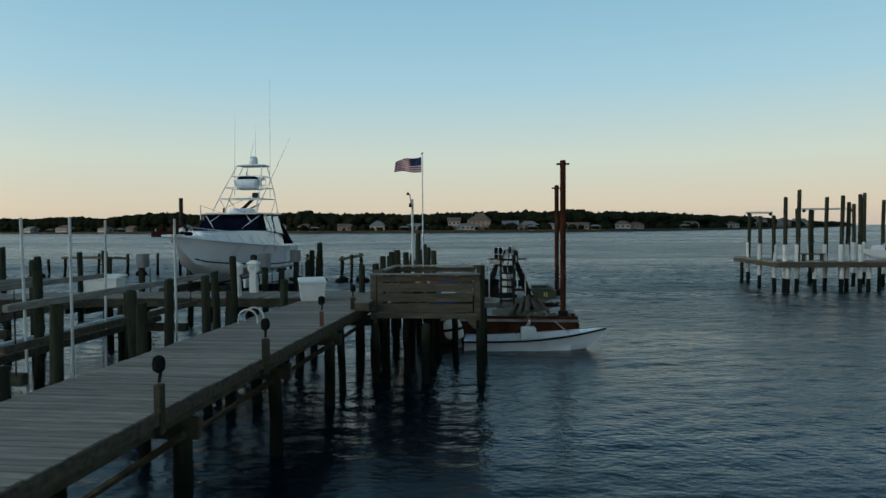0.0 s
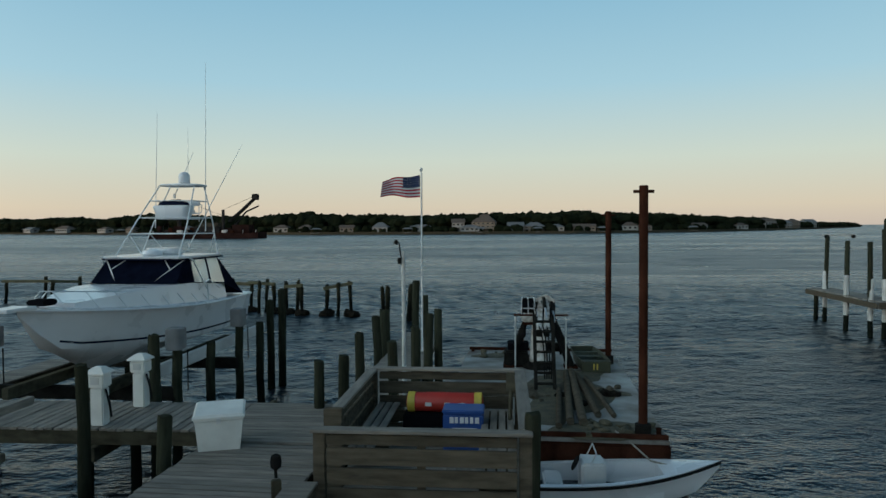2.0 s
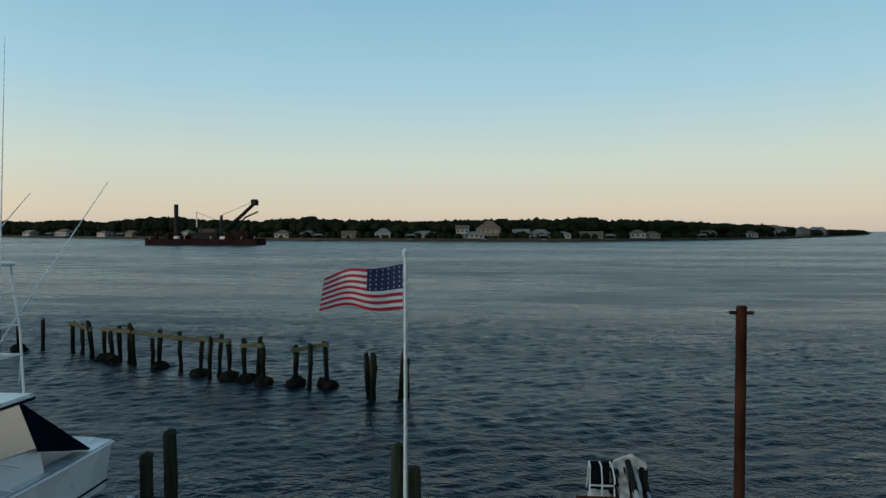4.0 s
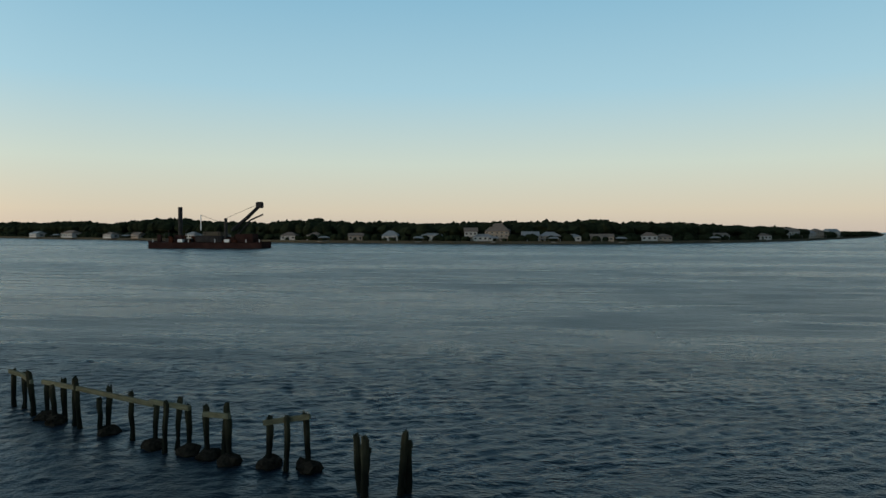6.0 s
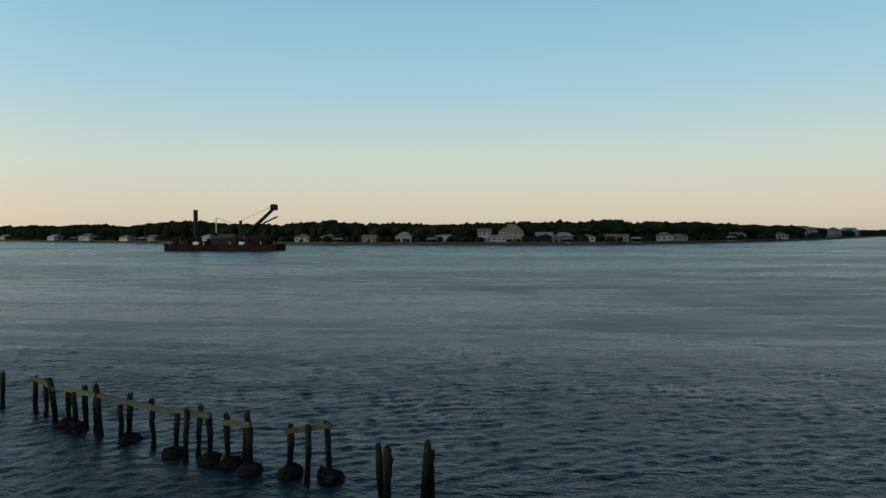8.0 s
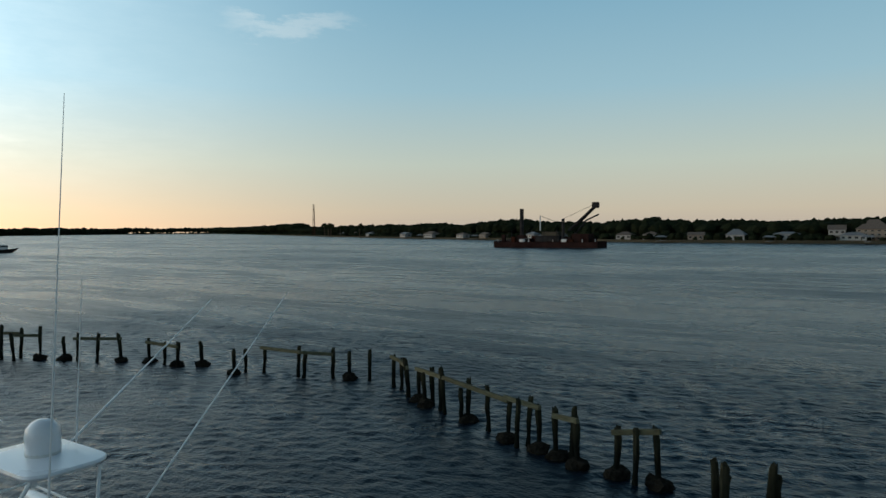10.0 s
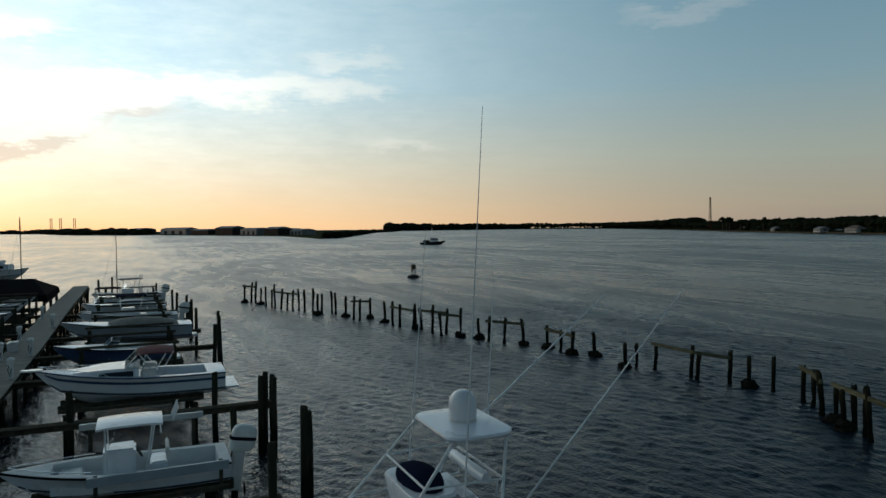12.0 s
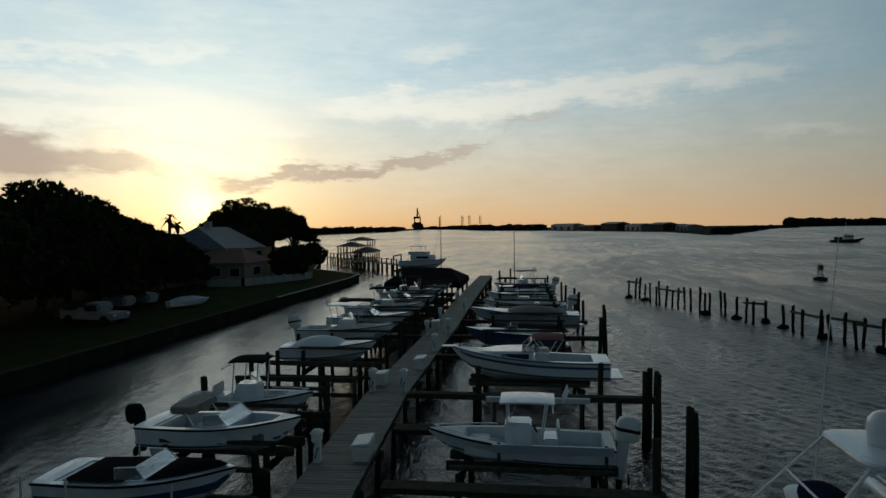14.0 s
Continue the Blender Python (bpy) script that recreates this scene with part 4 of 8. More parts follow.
dock_lamp = thing("dock_lamp", pose(-2.62, 20.3, 0), "pale tall post with hooded floodlights at its head", "lamp")
part("post", pipe([(0, 0, 0.0), (0, 0, 3.0), (0, 0, 4.55)], 0.042, 10, 0.036), M_pvc, dock_lamp, smooth=True)
part("arm", pipe([(0, 0, 4.3), (-0.05, -0.02, 4.48), (-0.07, -0.03, 4.68), (-0.11, -0.03, 4.72)], 0.014, 8), M_dark_steel, dock_lamp, smooth=True)
part("flood_head", box(-0.10, -0.03, -0.07, 0.02, 4.30, 4.42, 0.012), M_dark_steel, dock_lamp)
part("hood", lathe([(0.012, 0.0), (0.03, -0.015), (0.042, -0.08), (0.038, -0.085)], 12, pose(-0.12, -0.03, 4.75, 0, 15, 0)), M_dark_steel, dock_lamp, smooth=True)

# ---------------------------------------------------------------- old breakwater pilings
old_group = "old broken breakwater pilings"


def old_pile_mesh(r, h, seed):
    """A rotten pile: uneven girth, necked near the water and split at the head."""
    rg_ = random.Random(seed)
    b = bmesh.new()
    rings = []
    seg = 10
    waist = rg_.uniform(0.7, 0.95)
    for k, (z, f) in enumerate(((-1.2, 1.05), (0.0, 1.0), (h * 0.22, waist), (h * 0.5, 0.95), (h * 0.78, 1.02), (h - 0.12, 0.95), (h, 0.72))):
        ox, oy = rg_.uniform(-0.025, 0.025), rg_.uniform(-0.025, 0.025)
        rings.append([(ox + r * f * rg_.uniform(0.86, 1.12) * math.cos(2 * math.pi * j / seg), oy + r * f * rg_.uniform(0.86, 1.12) * math.sin(2 * math.pi * j / seg),
                       z + (rg_.uniform(-0.16, 0.06) if k == 6 else 0)) for j in range(seg)])
    add_ring_tube(b, rings)
    return b


def old_piling(x, y, h, r=0.13, foot=False, kind=None):
    t = piling(x, y, h, r, mat=M_old, kind=kind, name="old_piling")
    t.data = mesh_of("old_piling", old_pile_mesh(r * 0.76, h, int(x * 31 + y * 17) % 9973), M_old, True)
    tagged(t, "old broken timber piling" + (" on a lump of barnacle crust" if foot else " standing in the river"), "piling", old_group)
    lean = random.Random(int(x * 100 + y))
    t.matrix_basis = pose(x, y, 0, lean.gauss(0, 2.2), lean.gauss(0, 2.6), lean.uniform(0, 360))
    if foot:
        b = bmesh.new()
        bmesh.ops.create_icosphere(b, subdivisions=2, radius=1)
        for v in b.verts:
            k = 1 + 0.55 * noise.noise(v.co * 1.9 + Vector((x, y, 0))) + 0.2 * noise.noise(v.co * 5 + Vector((y, x, 0)))
            v.co = Vector((v.co.x * 0.43 * k, v.co.y * 0.43 * k, v.co.z * 0.33 * k + 0.05))
        part("barnacle_crust", b, M_barnacle, t, "dark lump of oyster and barnacle crust", smooth=False)
    return t


def old_beam(x0, y0, z0, x1, y1, z1, w=0.07):
    d = Vector((x1 - x0, y1 - y0, z1 - z0))
    t = thing("old_cap_beam", Matrix.Translation((x0, y0, z0)) @ pose(0, 0, 0, 0, 0, math.degrees(math.atan2(d.y, d.x))) @ pose(0, 0, 0, 0, -math.degrees(math.asin(d.z / d.length)), 0),
              "weathered beam bolted across old pilings", "beam", "old cap beams")
    part("beam", box(-0.12, d.length + 0.12, -w, w, -0.09, 0.09, 0.015), M_cap, t)


OLD = [  # x, y, top, crust
    (-5.80, 43.3, 1.98, 0), (-5.62, 43.5, 1.6, 0), (-6.86, 42.9, 1.93, 0), (-7.1, 43.4, 1.85, 0), (-7.05, 43.9, 1.3, 0),
    (-9.28, 45.1, 2.0, 1), (-9.97, 44.9, 1.95, 0), (-10.75, 45.3, 1.75, 1),
    (-12.2, 45.4, 1.82, 1), (-12.66, 46.0, 1.95, 0), (-13.2, 45.9, 1.9, 1),
    (-14.1, 46.3, 1.85, 1), (-14.7, 46.6, 1.95, 0), (-15.0, 46.2, 1.9, 0), (-15.7, 46.8, 1.7, 1),
    (-17.0, 47.5, 1.95, 0), (-18.5, 48.3, 1.9, 1), (-18.7, 48.1, 1.5, 0), (-20.0, 48.7, 2.0, 0), (-20.45, 49.1, 2.05, 0), (-21.3, 49.6, 1.9, 0), (-21.5, 49.3, 1.6, 1), (-22.4, 50.0, 1.6, 1),
    (-23.3, 50.4, 2.0, 0), (-24.5, 51.4, 1.65, 0), (-25.2, 51.6, 1.75, 0), (-27.4, 52.2, 1.8, 0), (-28.5, 51.8, 1.6, 1), (-29.5, 51.5, 1.78, 0), (-30.9, 50.6, 1.6, 0), (-31.4, 50.7, 1.9, 0),
    (-34.1, 50.5, 1.55, 0), (-35.0, 49.9, 1.45, 0), (-35.2, 49.2, 1.5, 1), (-38.9, 49.8, 1.6, 1), (-39.8, 48.7, 1.6, 0), (-40.2, 48.9, 1.55, 1), (-41.2, 48.7, 1.5, 0), (-42.7, 48.6, 1.6, 1),
    (-44.6, 47.9, 1.9, 1), (-45.9, 47.0, 1.9, 0), (-47.2, 46.4, 1.9, 0), (-48.4, 46.2, 1.6, 1), (-50.0, 45.4, 2.3, 1), (-51.5, 44.9, 2.0, 0), (-50.9, 44.2, 1.9, 0), (-52.2, 44.0, 2.3, 0), (-54.6, 44.1, 1.9, 0),
    (-55.0, 43.5, 2.2, 0), (-55.3, 43.8, 1.7, 1), (-56.6, 42.9, 2.0, 0), (-58.2, 42.8, 2.1, 0), (-60.2, 42.8, 1.9, 1), (-63.3, 42.4, 1.9, 1), (-62.3, 41.1, 2.0, 0), (-63.2, 40.8, 2.2, 0), (-65.6, 40.7, 2.0, 1),
    (-67.6, 40.3, 2.2, 0), (-68.4, 40.1, 2.3, 0), (-68.9, 39.2, 2.1, 0), (-68.5, 38.7, 2.0, 1), (-69.6, 38.5, 2.5, 0), (-71.6, 38.1, 2.2, 0), (-72.5, 37.7, 2.3, 0), (-73.2, 37.2, 2.1, 0), (-73.4, 36.7, 1.9, 0),
    (-74.6, 36.3, 2.2, 0), (-75.4, 35.8, 2.6, 0), (-76.0, 35.6, 2.0, 0), (-78.0, 35.3, 2.2, 0), (-80.4, 35.1, 1.9, 1), (-81.6, 34.7, 2.5, 0), (-82.2, 34.3, 2.4, 0), (-83.2, 33.7, 2.1, 1),
]
for x, y, h, foot in OLD:
    old_piling(x, y, h, 0.14 + 0.03 * ((x * 7) % 1), bool(foot))
for a, b, z0, z1 in ((7, 5, 1.55, 1.85), (8, 10, 1.7, 1.6), (11, 14, 1.7, 1.75), (14, 18, 1.65, 1.7), (18, 22, 1.7, 1.6), (24, 25, 1.55, 1.65), (23, 24, 1.5, 1.55), (28, 29, 1.4, 1.5), (29, 31, 1.5, 1.5), (35, 38, 1.3, 1.35),
                     (39, 41, 1.5, 1.5), (43, 45, 1.6, 1.7), (48, 51, 1.6, 1.6), (44, 47, 1.7, 1.6), (53, 55, 1.6, 1.7), (63, 67, 1.7, 1.8), (71, 73, 1.9, 1.9)):
    (xa, ya, *_), (xb, yb, *_) = OLD[a], OLD[b]
    old_beam(xa, ya - 0.13, z0, xb, yb - 0.13, z1)

# ---------------------------------------------------------------- far shores
def along(line, step):
    """Points at even steps along a line of corners."""
    out, carry = [], 0.0
    for (x0, y0), (x1, y1) in zip(line, line[1:]):
        d = math.hypot(x1 - x0, y1 - y0)
        s = carry
        while s < d:
            out.append((x0 + (x1 - x0) * s / d, y0 + (y1 - y0) * s / d))
            s += step
        carry = s - d
    return out


ico = bmesh.new()
bmesh.ops.create_icosphere(ico, subdivisions=2, radius=1)
ICO_V = np.array([v.co[:] for v in ico.verts])
ICO_F = np.array([[v.index for v in f.verts] for f in ico.faces])
ico.free()


def crowns(name, spots, mat, label, seed):
    """Many lumpy crowns in one mesh: (x, y, z, rx, rz)."""
    rs = np.random.RandomState(seed)
    vs, fs = [], []
    for k, (x, y, z, rx, rz) in enumerate(spots):
        d = ICO_V * (1 + 0.11 * rs.randn(len(ICO_V), 1))
        vs.append(d * (rx, rx, rz) + (x, y, z))
        fs.append(ICO_F + k * len(ICO_V))
    me = bpy.data.meshes.new(name)
    me.from_pydata(np.concatenate(vs).tolist(), [], np.concatenate(fs).tolist())
    me.materials.append(mat)
    return tagged(new(name, me), label, "trees", kind="stuff")


FAR = [(620, 1250), (430, 915), (250, 640), (150, 515), (44, 440), (-40, 433), (-131, 446), (-254, 502), (-354, 552), (-480, 617), (-700, 760), (-1180, 1085), (-1700, 1420), (-2270, 1700), (-2450, 1400)]
far_poly = FAR + [(-2450, 3500), (900, 3500)]
tagged(part("far_bank", prism(far_poly, -1, 1.6), M_grass), "low far bank across the river", "ground", kind="structure")
rf = random.Random(11)
spots = []
for k, (x, y) in enumerate(along(FAR, 2.3)):
    dist = math.hypot(x, y - 23)
    if dist > 1500 and k % 4:
        continue
    tall = (14.0 if x > -140 else 16.0) + 2.6 * noise.noise(Vector((x * 0.012, y * 0.012, 0))) + 2.2 * noise.noise(Vector((x * 0.05, y * 0.05, 3)))
    if dist > 1400:
        tall *= 1.55
    if x > 150:
        tall *= max(0.35, 1 - (x - 150) / 500)
    for r in range(3):
        back = 22 + r * 16 + rf.uniform(-6, 8)
        rz = tall * rf.uniform(0.30, 0.42) * (1 + 0.15 * r)
        rz *= 0.72
        rx = rf.uniform(3.2, 6.4) * (1.6 if dist > 1200 else 1)
        spots.append((x + rf.uniform(-4, 4), y + back, max(rz * 0.8, tall * (0.82 + 0.08 * r) - rz), rx, rz))
        if r < 2:
            spots.append((x + rf.uniform(-4, 4), y + back - 3, rf.uniform(2, 4.5), rf.uniform(3, 5), rf.uniform(2.5, 4)))
for x, y in along(FAR[2:12], 4.0):
    if noise.noise(Vector((x * 0.06, y * 0.06, 9))) > -0.22:
        k = rf.uniform(1.2, 3.0)
        spots.append((x + rf.uniform(-2, 2), y + rf.uniform(4, 9), 1.6 + k * 0.5, k * rf.uniform(0.9, 1.5), k))
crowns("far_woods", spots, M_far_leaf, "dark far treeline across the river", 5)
# western shore, low and far
WEST = [(-2450, 1400), (-2280, 1190), (-2100, 900), (-1860, 690), (-1640, 610)]
SPIT = [(-1640, 610), (-1250, 420), (-900, 290), (-640, 190), (-560, 158), (-640, 165), (-850, 178), (-1240, 62), (-1500, -60), (-2280, -220), (-2500, -390), (-1900, -330), (-1300, -250), (-920, -250), (-700, -240), (-700, -600), (-3600, -600), (-3600, 1500), (-2450, 1400), (-2280, 1190), (-2100, 900), (-1860, 690)]
tagged(part("west_bank", prism(SPIT, -1, 1.2), M_grass), "low far bank by the port", "ground", kind="structure")
spots = []
for x, y in along(WEST, 14):
    spots.append((x - 30 + rf.uniform(-10, 10), y, rf.uniform(9, 13), rf.uniform(10, 18), rf.uniform(9, 14)))
for x, y in along([(-2800, 1700), (-2450, 1400), (-2280, 1190), (-2080, 880), (-1860, 690)], 10):
    spots.append((x - 60 + rf.uniform(-20, 20), y + 40, rf.uniform(7, 12), rf.uniform(10, 18), rf.uniform(9, 13)))
for x, y in along([(-1600, 600), (-1250, 425), (-900, 295), (-640, 196), (-590, 175)], 5):
    spots.append((x + rf.uniform(-6, 6), y + rf.uniform(-8, 4), rf.uniform(1.5, 3.6), rf.uniform(3, 7), rf.uniform(1.8, 3.6)))
for x, y in along([(-1300, 40), (-1500, -80), (-2280, -240), (-2500, -400)], 12):
    spots.append((x - 20 + rf.uniform(-20, 10), y + rf.uniform(-15, 5), rf.uniform(3, 6), rf.uniform(10, 18), rf.uniform(4, 9)))
for x, y in along([(-1900, -345), (-1300, -265), (-920, -265), (-720, -260)], 7):
    spots.append((x, y - rf.uniform(2, 20), rf.uniform(3, 6), rf.uniform(5, 9), rf.uniform(3, 6)))
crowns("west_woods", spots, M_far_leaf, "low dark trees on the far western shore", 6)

# ---------------------------------------------------------------- boats
def hull_lines(L, B, H, rise, s, fine=2.0, keel_up=0.66):
    """Half breadths and heights of a hull section; s runs from the stern (0) to the bow (1)."""
    full = 0.90 + 0.10 * min(1, s / 0.4) if s < 0.45 else max(0.012, 1 - ((s - 0.45) / 0.55) ** fine)
    hb = B / 2 * full
    zs = H + rise * s ** 2.2
    zk = 0.0 if s < keel_up else (zs - 0.12) * ((s - keel_up) / (1 - keel_up)) ** 1.7
    zc = max(zk + 0.01, 0.30 * H + 0.42 * H * s ** 2.6)
    zc = min(zc, zs - 0.05)
    chine = hb * (0.90 - 0.56 * s ** 2.2)
    return hb, zs, zk, zc, chine


def hull_ring(L, B, H, rise, s, y):
    hb, zs, zk, zc, ch = hull_lines(L, B, H, rise, s)
    half = [(0.0, zk), (ch * 0.55, zk + (zc - zk) * 0.5), (ch, zc), (ch + (hb - ch) * 0.22, zc + (zs - zc) * 0.34), (ch + (hb - ch) * 0.58, zc + (zs - zc) * 0.68), (hb, zs)]
    return [(-x, y, z) for x, z in half[::-1]] + [(x, y, z) for x, z in half[1:]]


def hull_mesh(L, B, H, rise, n=16):
    bm = bmesh.new()
    rings = []
    for i in range(n + 1):
        s = (i / n) ** 0.85
        rings.append([bm.verts.new(p) for p in hull_ring(L, B, H, rise, s, -L / 2 + L * s)])
    for a, b in zip(rings, rings[1:]):
        for k in range(len(a) - 1):
            bm.faces.new((a[k], a[k + 1], b[k + 1], b[k]))
    bm.faces.new(rings[0])
    return bm


def sheer(L, B, H, rise, s, inset=0.0, dz=0.0):
    hb, zs, *_ = hull_lines(L, B, H, rise, s)
    return max(0.0, hb - inset), -L / 2 + L * s, zs + dz


def deck_mesh(L, B, H, rise, s0, s1, well, depth, side=0.2, n=20):
    """Deck with an open well from well[0] to well[1] (fractions of the length), that deep."""
    bm = bmesh.new()
    rows = []
    for i in range(n + 1):
        s = s0 + (s1 - s0) * i / n
        hb, y, z = sheer(L, B, H, rise, s, 0.01, 0.004)
        inner = max(0.02, hb - side)
        open_ = well[0] <= s <= well[1]
        camber = 0.0 if open_ else 0.05 * min(1, hb / 0.5)
        rows.append((open_, [(-hb, y, z), (-inner, y, z + camber * 0.6), (0, y, z + camber), (inner, y, z + camber * 0.6), (hb, y, z)]))
    made = [(o, [bm.verts.new(p) for p in r]) for o, r in rows]
    for (oa, a), (ob, b) in zip(made, made[1:]):
        bm.faces.new((a[0], a[1], b[1], b[0]))
        bm.faces.new((a[3], a[4], b[4], b[3]))
        if not (oa and ob):
            bm.faces.new((a[1], a[2], b[2], b[1]))
            bm.faces.new((a[2], a[3], b[3], b[2]))
    # the well: walls and sole
    opens = [r for o, r in rows if o]
    if opens:
        lo = [[(x, y, z - depth) for x, y, z in (r[1], r[3])] for r in opens]
        zf = min(p[2] for r in lo for p in r)
        left = [(bm.verts.new(r[1]), bm.verts.new((r[1][0], r[1][1], zf))) for r in opens]
        right = [(bm.verts.new(r[3]), bm.verts.new((r[3][0], r[3][1], zf))) for r in opens]
        for a, b in zip(left, left[1:]):
            bm.faces.new((a[0], a[1], b[1], b[0]))
        for a, b in zip(right, right[1:]):
            bm.faces.new((a[0], b[0], b[1], a[1]))
        for (a, b), (c, d) in zip(zip(left, left[1:]), zip(right, right[1:])):
            bm.faces.new((a[1], c[1], d[1], b[1]))
        bm.faces.new((left[0][0], right[0][0], right[0][1], left[0][1]))
        bm.faces.new((left[-1][0], left[-1][1], right[-1][1], right[-1][0]))
    return bm


def sheer_line(L, B, H, rise, dz=0.0, out=0.0, s0=0.0, s1=1.0, n=18, side=1):
    pts = []
    for i in range(n + 1):
        s = s0 + (s1 - s0) * i / n
        hb, y, z = sheer(L, B, H, rise, s, -out)
        pts.append((side * hb, y, z + dz))
    return pts


def side_band(L, B, H, rise, f0, f1, s0=0.0, s1=0.985, out=0.006, side=1, n=16):
    """A painted band on the topsides between fractions f0 and f1 of the height from chine to sheer."""
    bm = bmesh.new()
    rows = []
    for i in range(n + 1):
        s = s0 + (s1 - s0) * i / n
        hb, zs, zk, zc, ch = hull_lines(L, B, H, rise, s)

        def at(f):
            pts = [(0, ch, zc), (0.34, ch + (hb - ch) * 0.22, zc + (zs - zc) * 0.34), (0.68, ch + (hb - ch) * 0.58, zc + (zs - zc) * 0.68), (1, hb, zs)]
            for (fa, xa, za), (fb, xb, zb) in zip(pts, pts[1:]):
                if f <= fb:
                    k = (f - fa) / (fb - fa)
                    return xa + (xb - xa) * k, za + (zb - za) * k
            return hb, zs
        y = -L / 2 + L * s
        (xa, za), (xb, zb) = at(f0), at(f1)
        rows.append([bm.verts.new((side * (xa + out), y, za)), bm.verts.new((side * (xb + out), y, zb))])
    for a, b in zip(rows, rows[1:]):
        bm.faces.new((a[0], a[1], b[1], b[0]))
    return bm


def outboard(parent, x, y, z, mat=None, s=1.0):
    cowl = bmesh.new()
    at = pose(x, y - 0.28 * s, z + 0.20 * s, 10, 0, 0)
    add_ring_tube(cowl, [[at @ Vector((px_ * k, py_ * k + dy * s, zz * s)) for px_, py_ in rounded(0.17 * s, 0.29 * s, 0.11 * s)] for k, dy, zz in ((0.80, 0.03, 0.0), (0.98, 0.0, 0.10), (1.0, 0.0, 0.22), (0.96, -0.01, 0.40), (0.84, -0.02, 0.52), (0.5, -0.03, 0.58))])
    ob = part("outboard_motor", cowl, mat or M_plastic, parent, "outboard motor with a smooth cowl and dark band", smooth=True)
    part("midsection", box(-0.08 * s, 0.08 * s, -0.14 * s, 0.12 * s, -0.75 * s, 0.20 * s, 0.03 * s, pose(x, y - 0.2 * s, z + 0.05, 8, 0, 0)), mat or M_plastic, ob)
    part("band", prism(rounded(0.172 * s, 0.293 * s, 0.11 * s), 0.25 * s, 0.33 * s, 0.0, at), M_rubber, ob)
    part("propeller", lathe([(0.01, -0.03), (0.16 * s, -0.01), (0.16 * s, 0.01), (0.01, 0.03)], 12, pose(x, y - 0.34 * s, z - 0.72 * s, 90, 0, 0)), M_dark_steel, ob)
    return ob


def base_boat(name, at, L, B, H, rise, label, hull_mat=None, bottom_mat=None, well=(0.05, 0.62), depth=0.55, category="boat", band=None, group="small boats on lifts", deck_mat=None):
    t = thing(name, at, label, category, group)
    part("hull", hull_mesh(L, B, H, rise), hull_mat or M_gel, t, smooth=True)
    part("deck", deck_mesh(L, B, H, rise, 0.0, 0.995, well, depth, side=B * 0.10), deck_mat or M_gel, t)
    for side in (-1, 1):
        part("rub_rail", pipe(sheer_line(L, B, H, rise, -0.03, 0.012, side=side), 0.028, 6), M_rubber if band is None else band, t, smooth=True)
    if bottom_mat:
        for side in (-1, 1):
            part("boot_stripe", side_band(L, B, H, rise, 0.02, 0.14, 0.0, 0.93, side=side), bottom_mat, t)
    return t


def bow_rail(t, L, B, H, rise, s0=0.45, height=0.35, lean=0.0, s1=0.985):
    for side in (-1, 1):
        top = sheer_line(L, B, H, rise, height, -0.06 - lean, s0, s1, 8, side)
        part("bow_rail", pipe([sheer_line(L, B, H, rise, 0, -0.06, s0, s1, 8, side)[0]] + top[1:], 0.014, 6), M_alu, t)
        for p, q in list(zip(sheer_line(L, B, H, rise, 0.0, -0.06, s0, s1, 8, side), top))[1:]:
            part("stanchion", pipe([p, q], 0.011, 6), M_alu, t)


def windshield(t, y, z, w, h, rake=0.35, mat=None):
    """A framed wrap-round windshield facing the bow (+y)."""
    for name, pts in (("front_pane", [(-w / 2, y, z), (w / 2, y, z), (w / 2 * 0.9, y - rake, z + h), (-w / 2 * 0.9, y - rake, z + h)]),
                      ("side_pane", [(w / 2 + 0.004, y, z), (w / 2 + 0.05, y - 0.75, z), (w / 2 * 0.95 + 0.02, y - 0.8, z + h * 0.92), (w / 2 * 0.9 + 0.004, y - rake, z + h)]),
                      ("side_pane", [(-w / 2 - 0.004, y, z), (-w / 2 - 0.05, y - 0.75, z), (-w / 2 * 0.95 - 0.02, y - 0.8, z + h * 0.92), (-w / 2 * 0.9 - 0.004, y - rake, z + h)])):
        b = bmesh.new()
        f = b.faces.new([b.verts.new(p) for p in pts])
        bmesh.ops.solidify(b, geom=[f], thickness=0.008)
        pane = part(name, b, mat or M_glass, t)
        part("frame", pipe([*pts, pts[0]], 0.016, 6), M_alu, pane)


def canopy(t, y0, y1, w, z, mat, sag=0.08, legs=None, name="canopy", thick=0.03):
    """A stretched fabric or moulded top on tube legs."""
    b = bmesh.new()
    ny, nx = 8, 6
    grid = [[[b.verts.new((w / 2 * (2 * i / nx - 1), y0 + (y1 - y0) * j / ny, z + k * thick - sag * (abs(2 * i / nx - 1) ** 2.5) - sag * 0.7 * (abs(2 * j / ny - 1) ** 3))) for i in range(nx + 1)] for j in range(ny + 1)] for k in (0, 1)]
    for k in (0, 1):
        for j in range(ny):
            for i in range(nx):
                b.faces.new((grid[k][j][i], grid[k][j][i + 1], grid[k][j + 1][i + 1], grid[k][j + 1][i]))
    for j in range(ny):
        for i in (0, nx):
            b.faces.new((grid[0][j][i], grid[0][j + 1][i], grid[1][j + 1][i], grid[1][j][i]))
    for i in range(nx):
        for j in (0, ny):
            b.faces.new((grid[0][j][i], grid[0][j][i + 1], grid[1][j][i + 1], grid[1][j][i]))
    part(name, b, mat, t, smooth=True)
    for (xa, ya, za), (xb, yb, zb) in legs or ():
        part("leg", pipe([(xa, ya, za), ((xa + xb) / 2 * 1.02, (ya + yb) / 2, (za + zb) / 2), (xb, yb, zb)], 0.022, 8), M_tube, t)


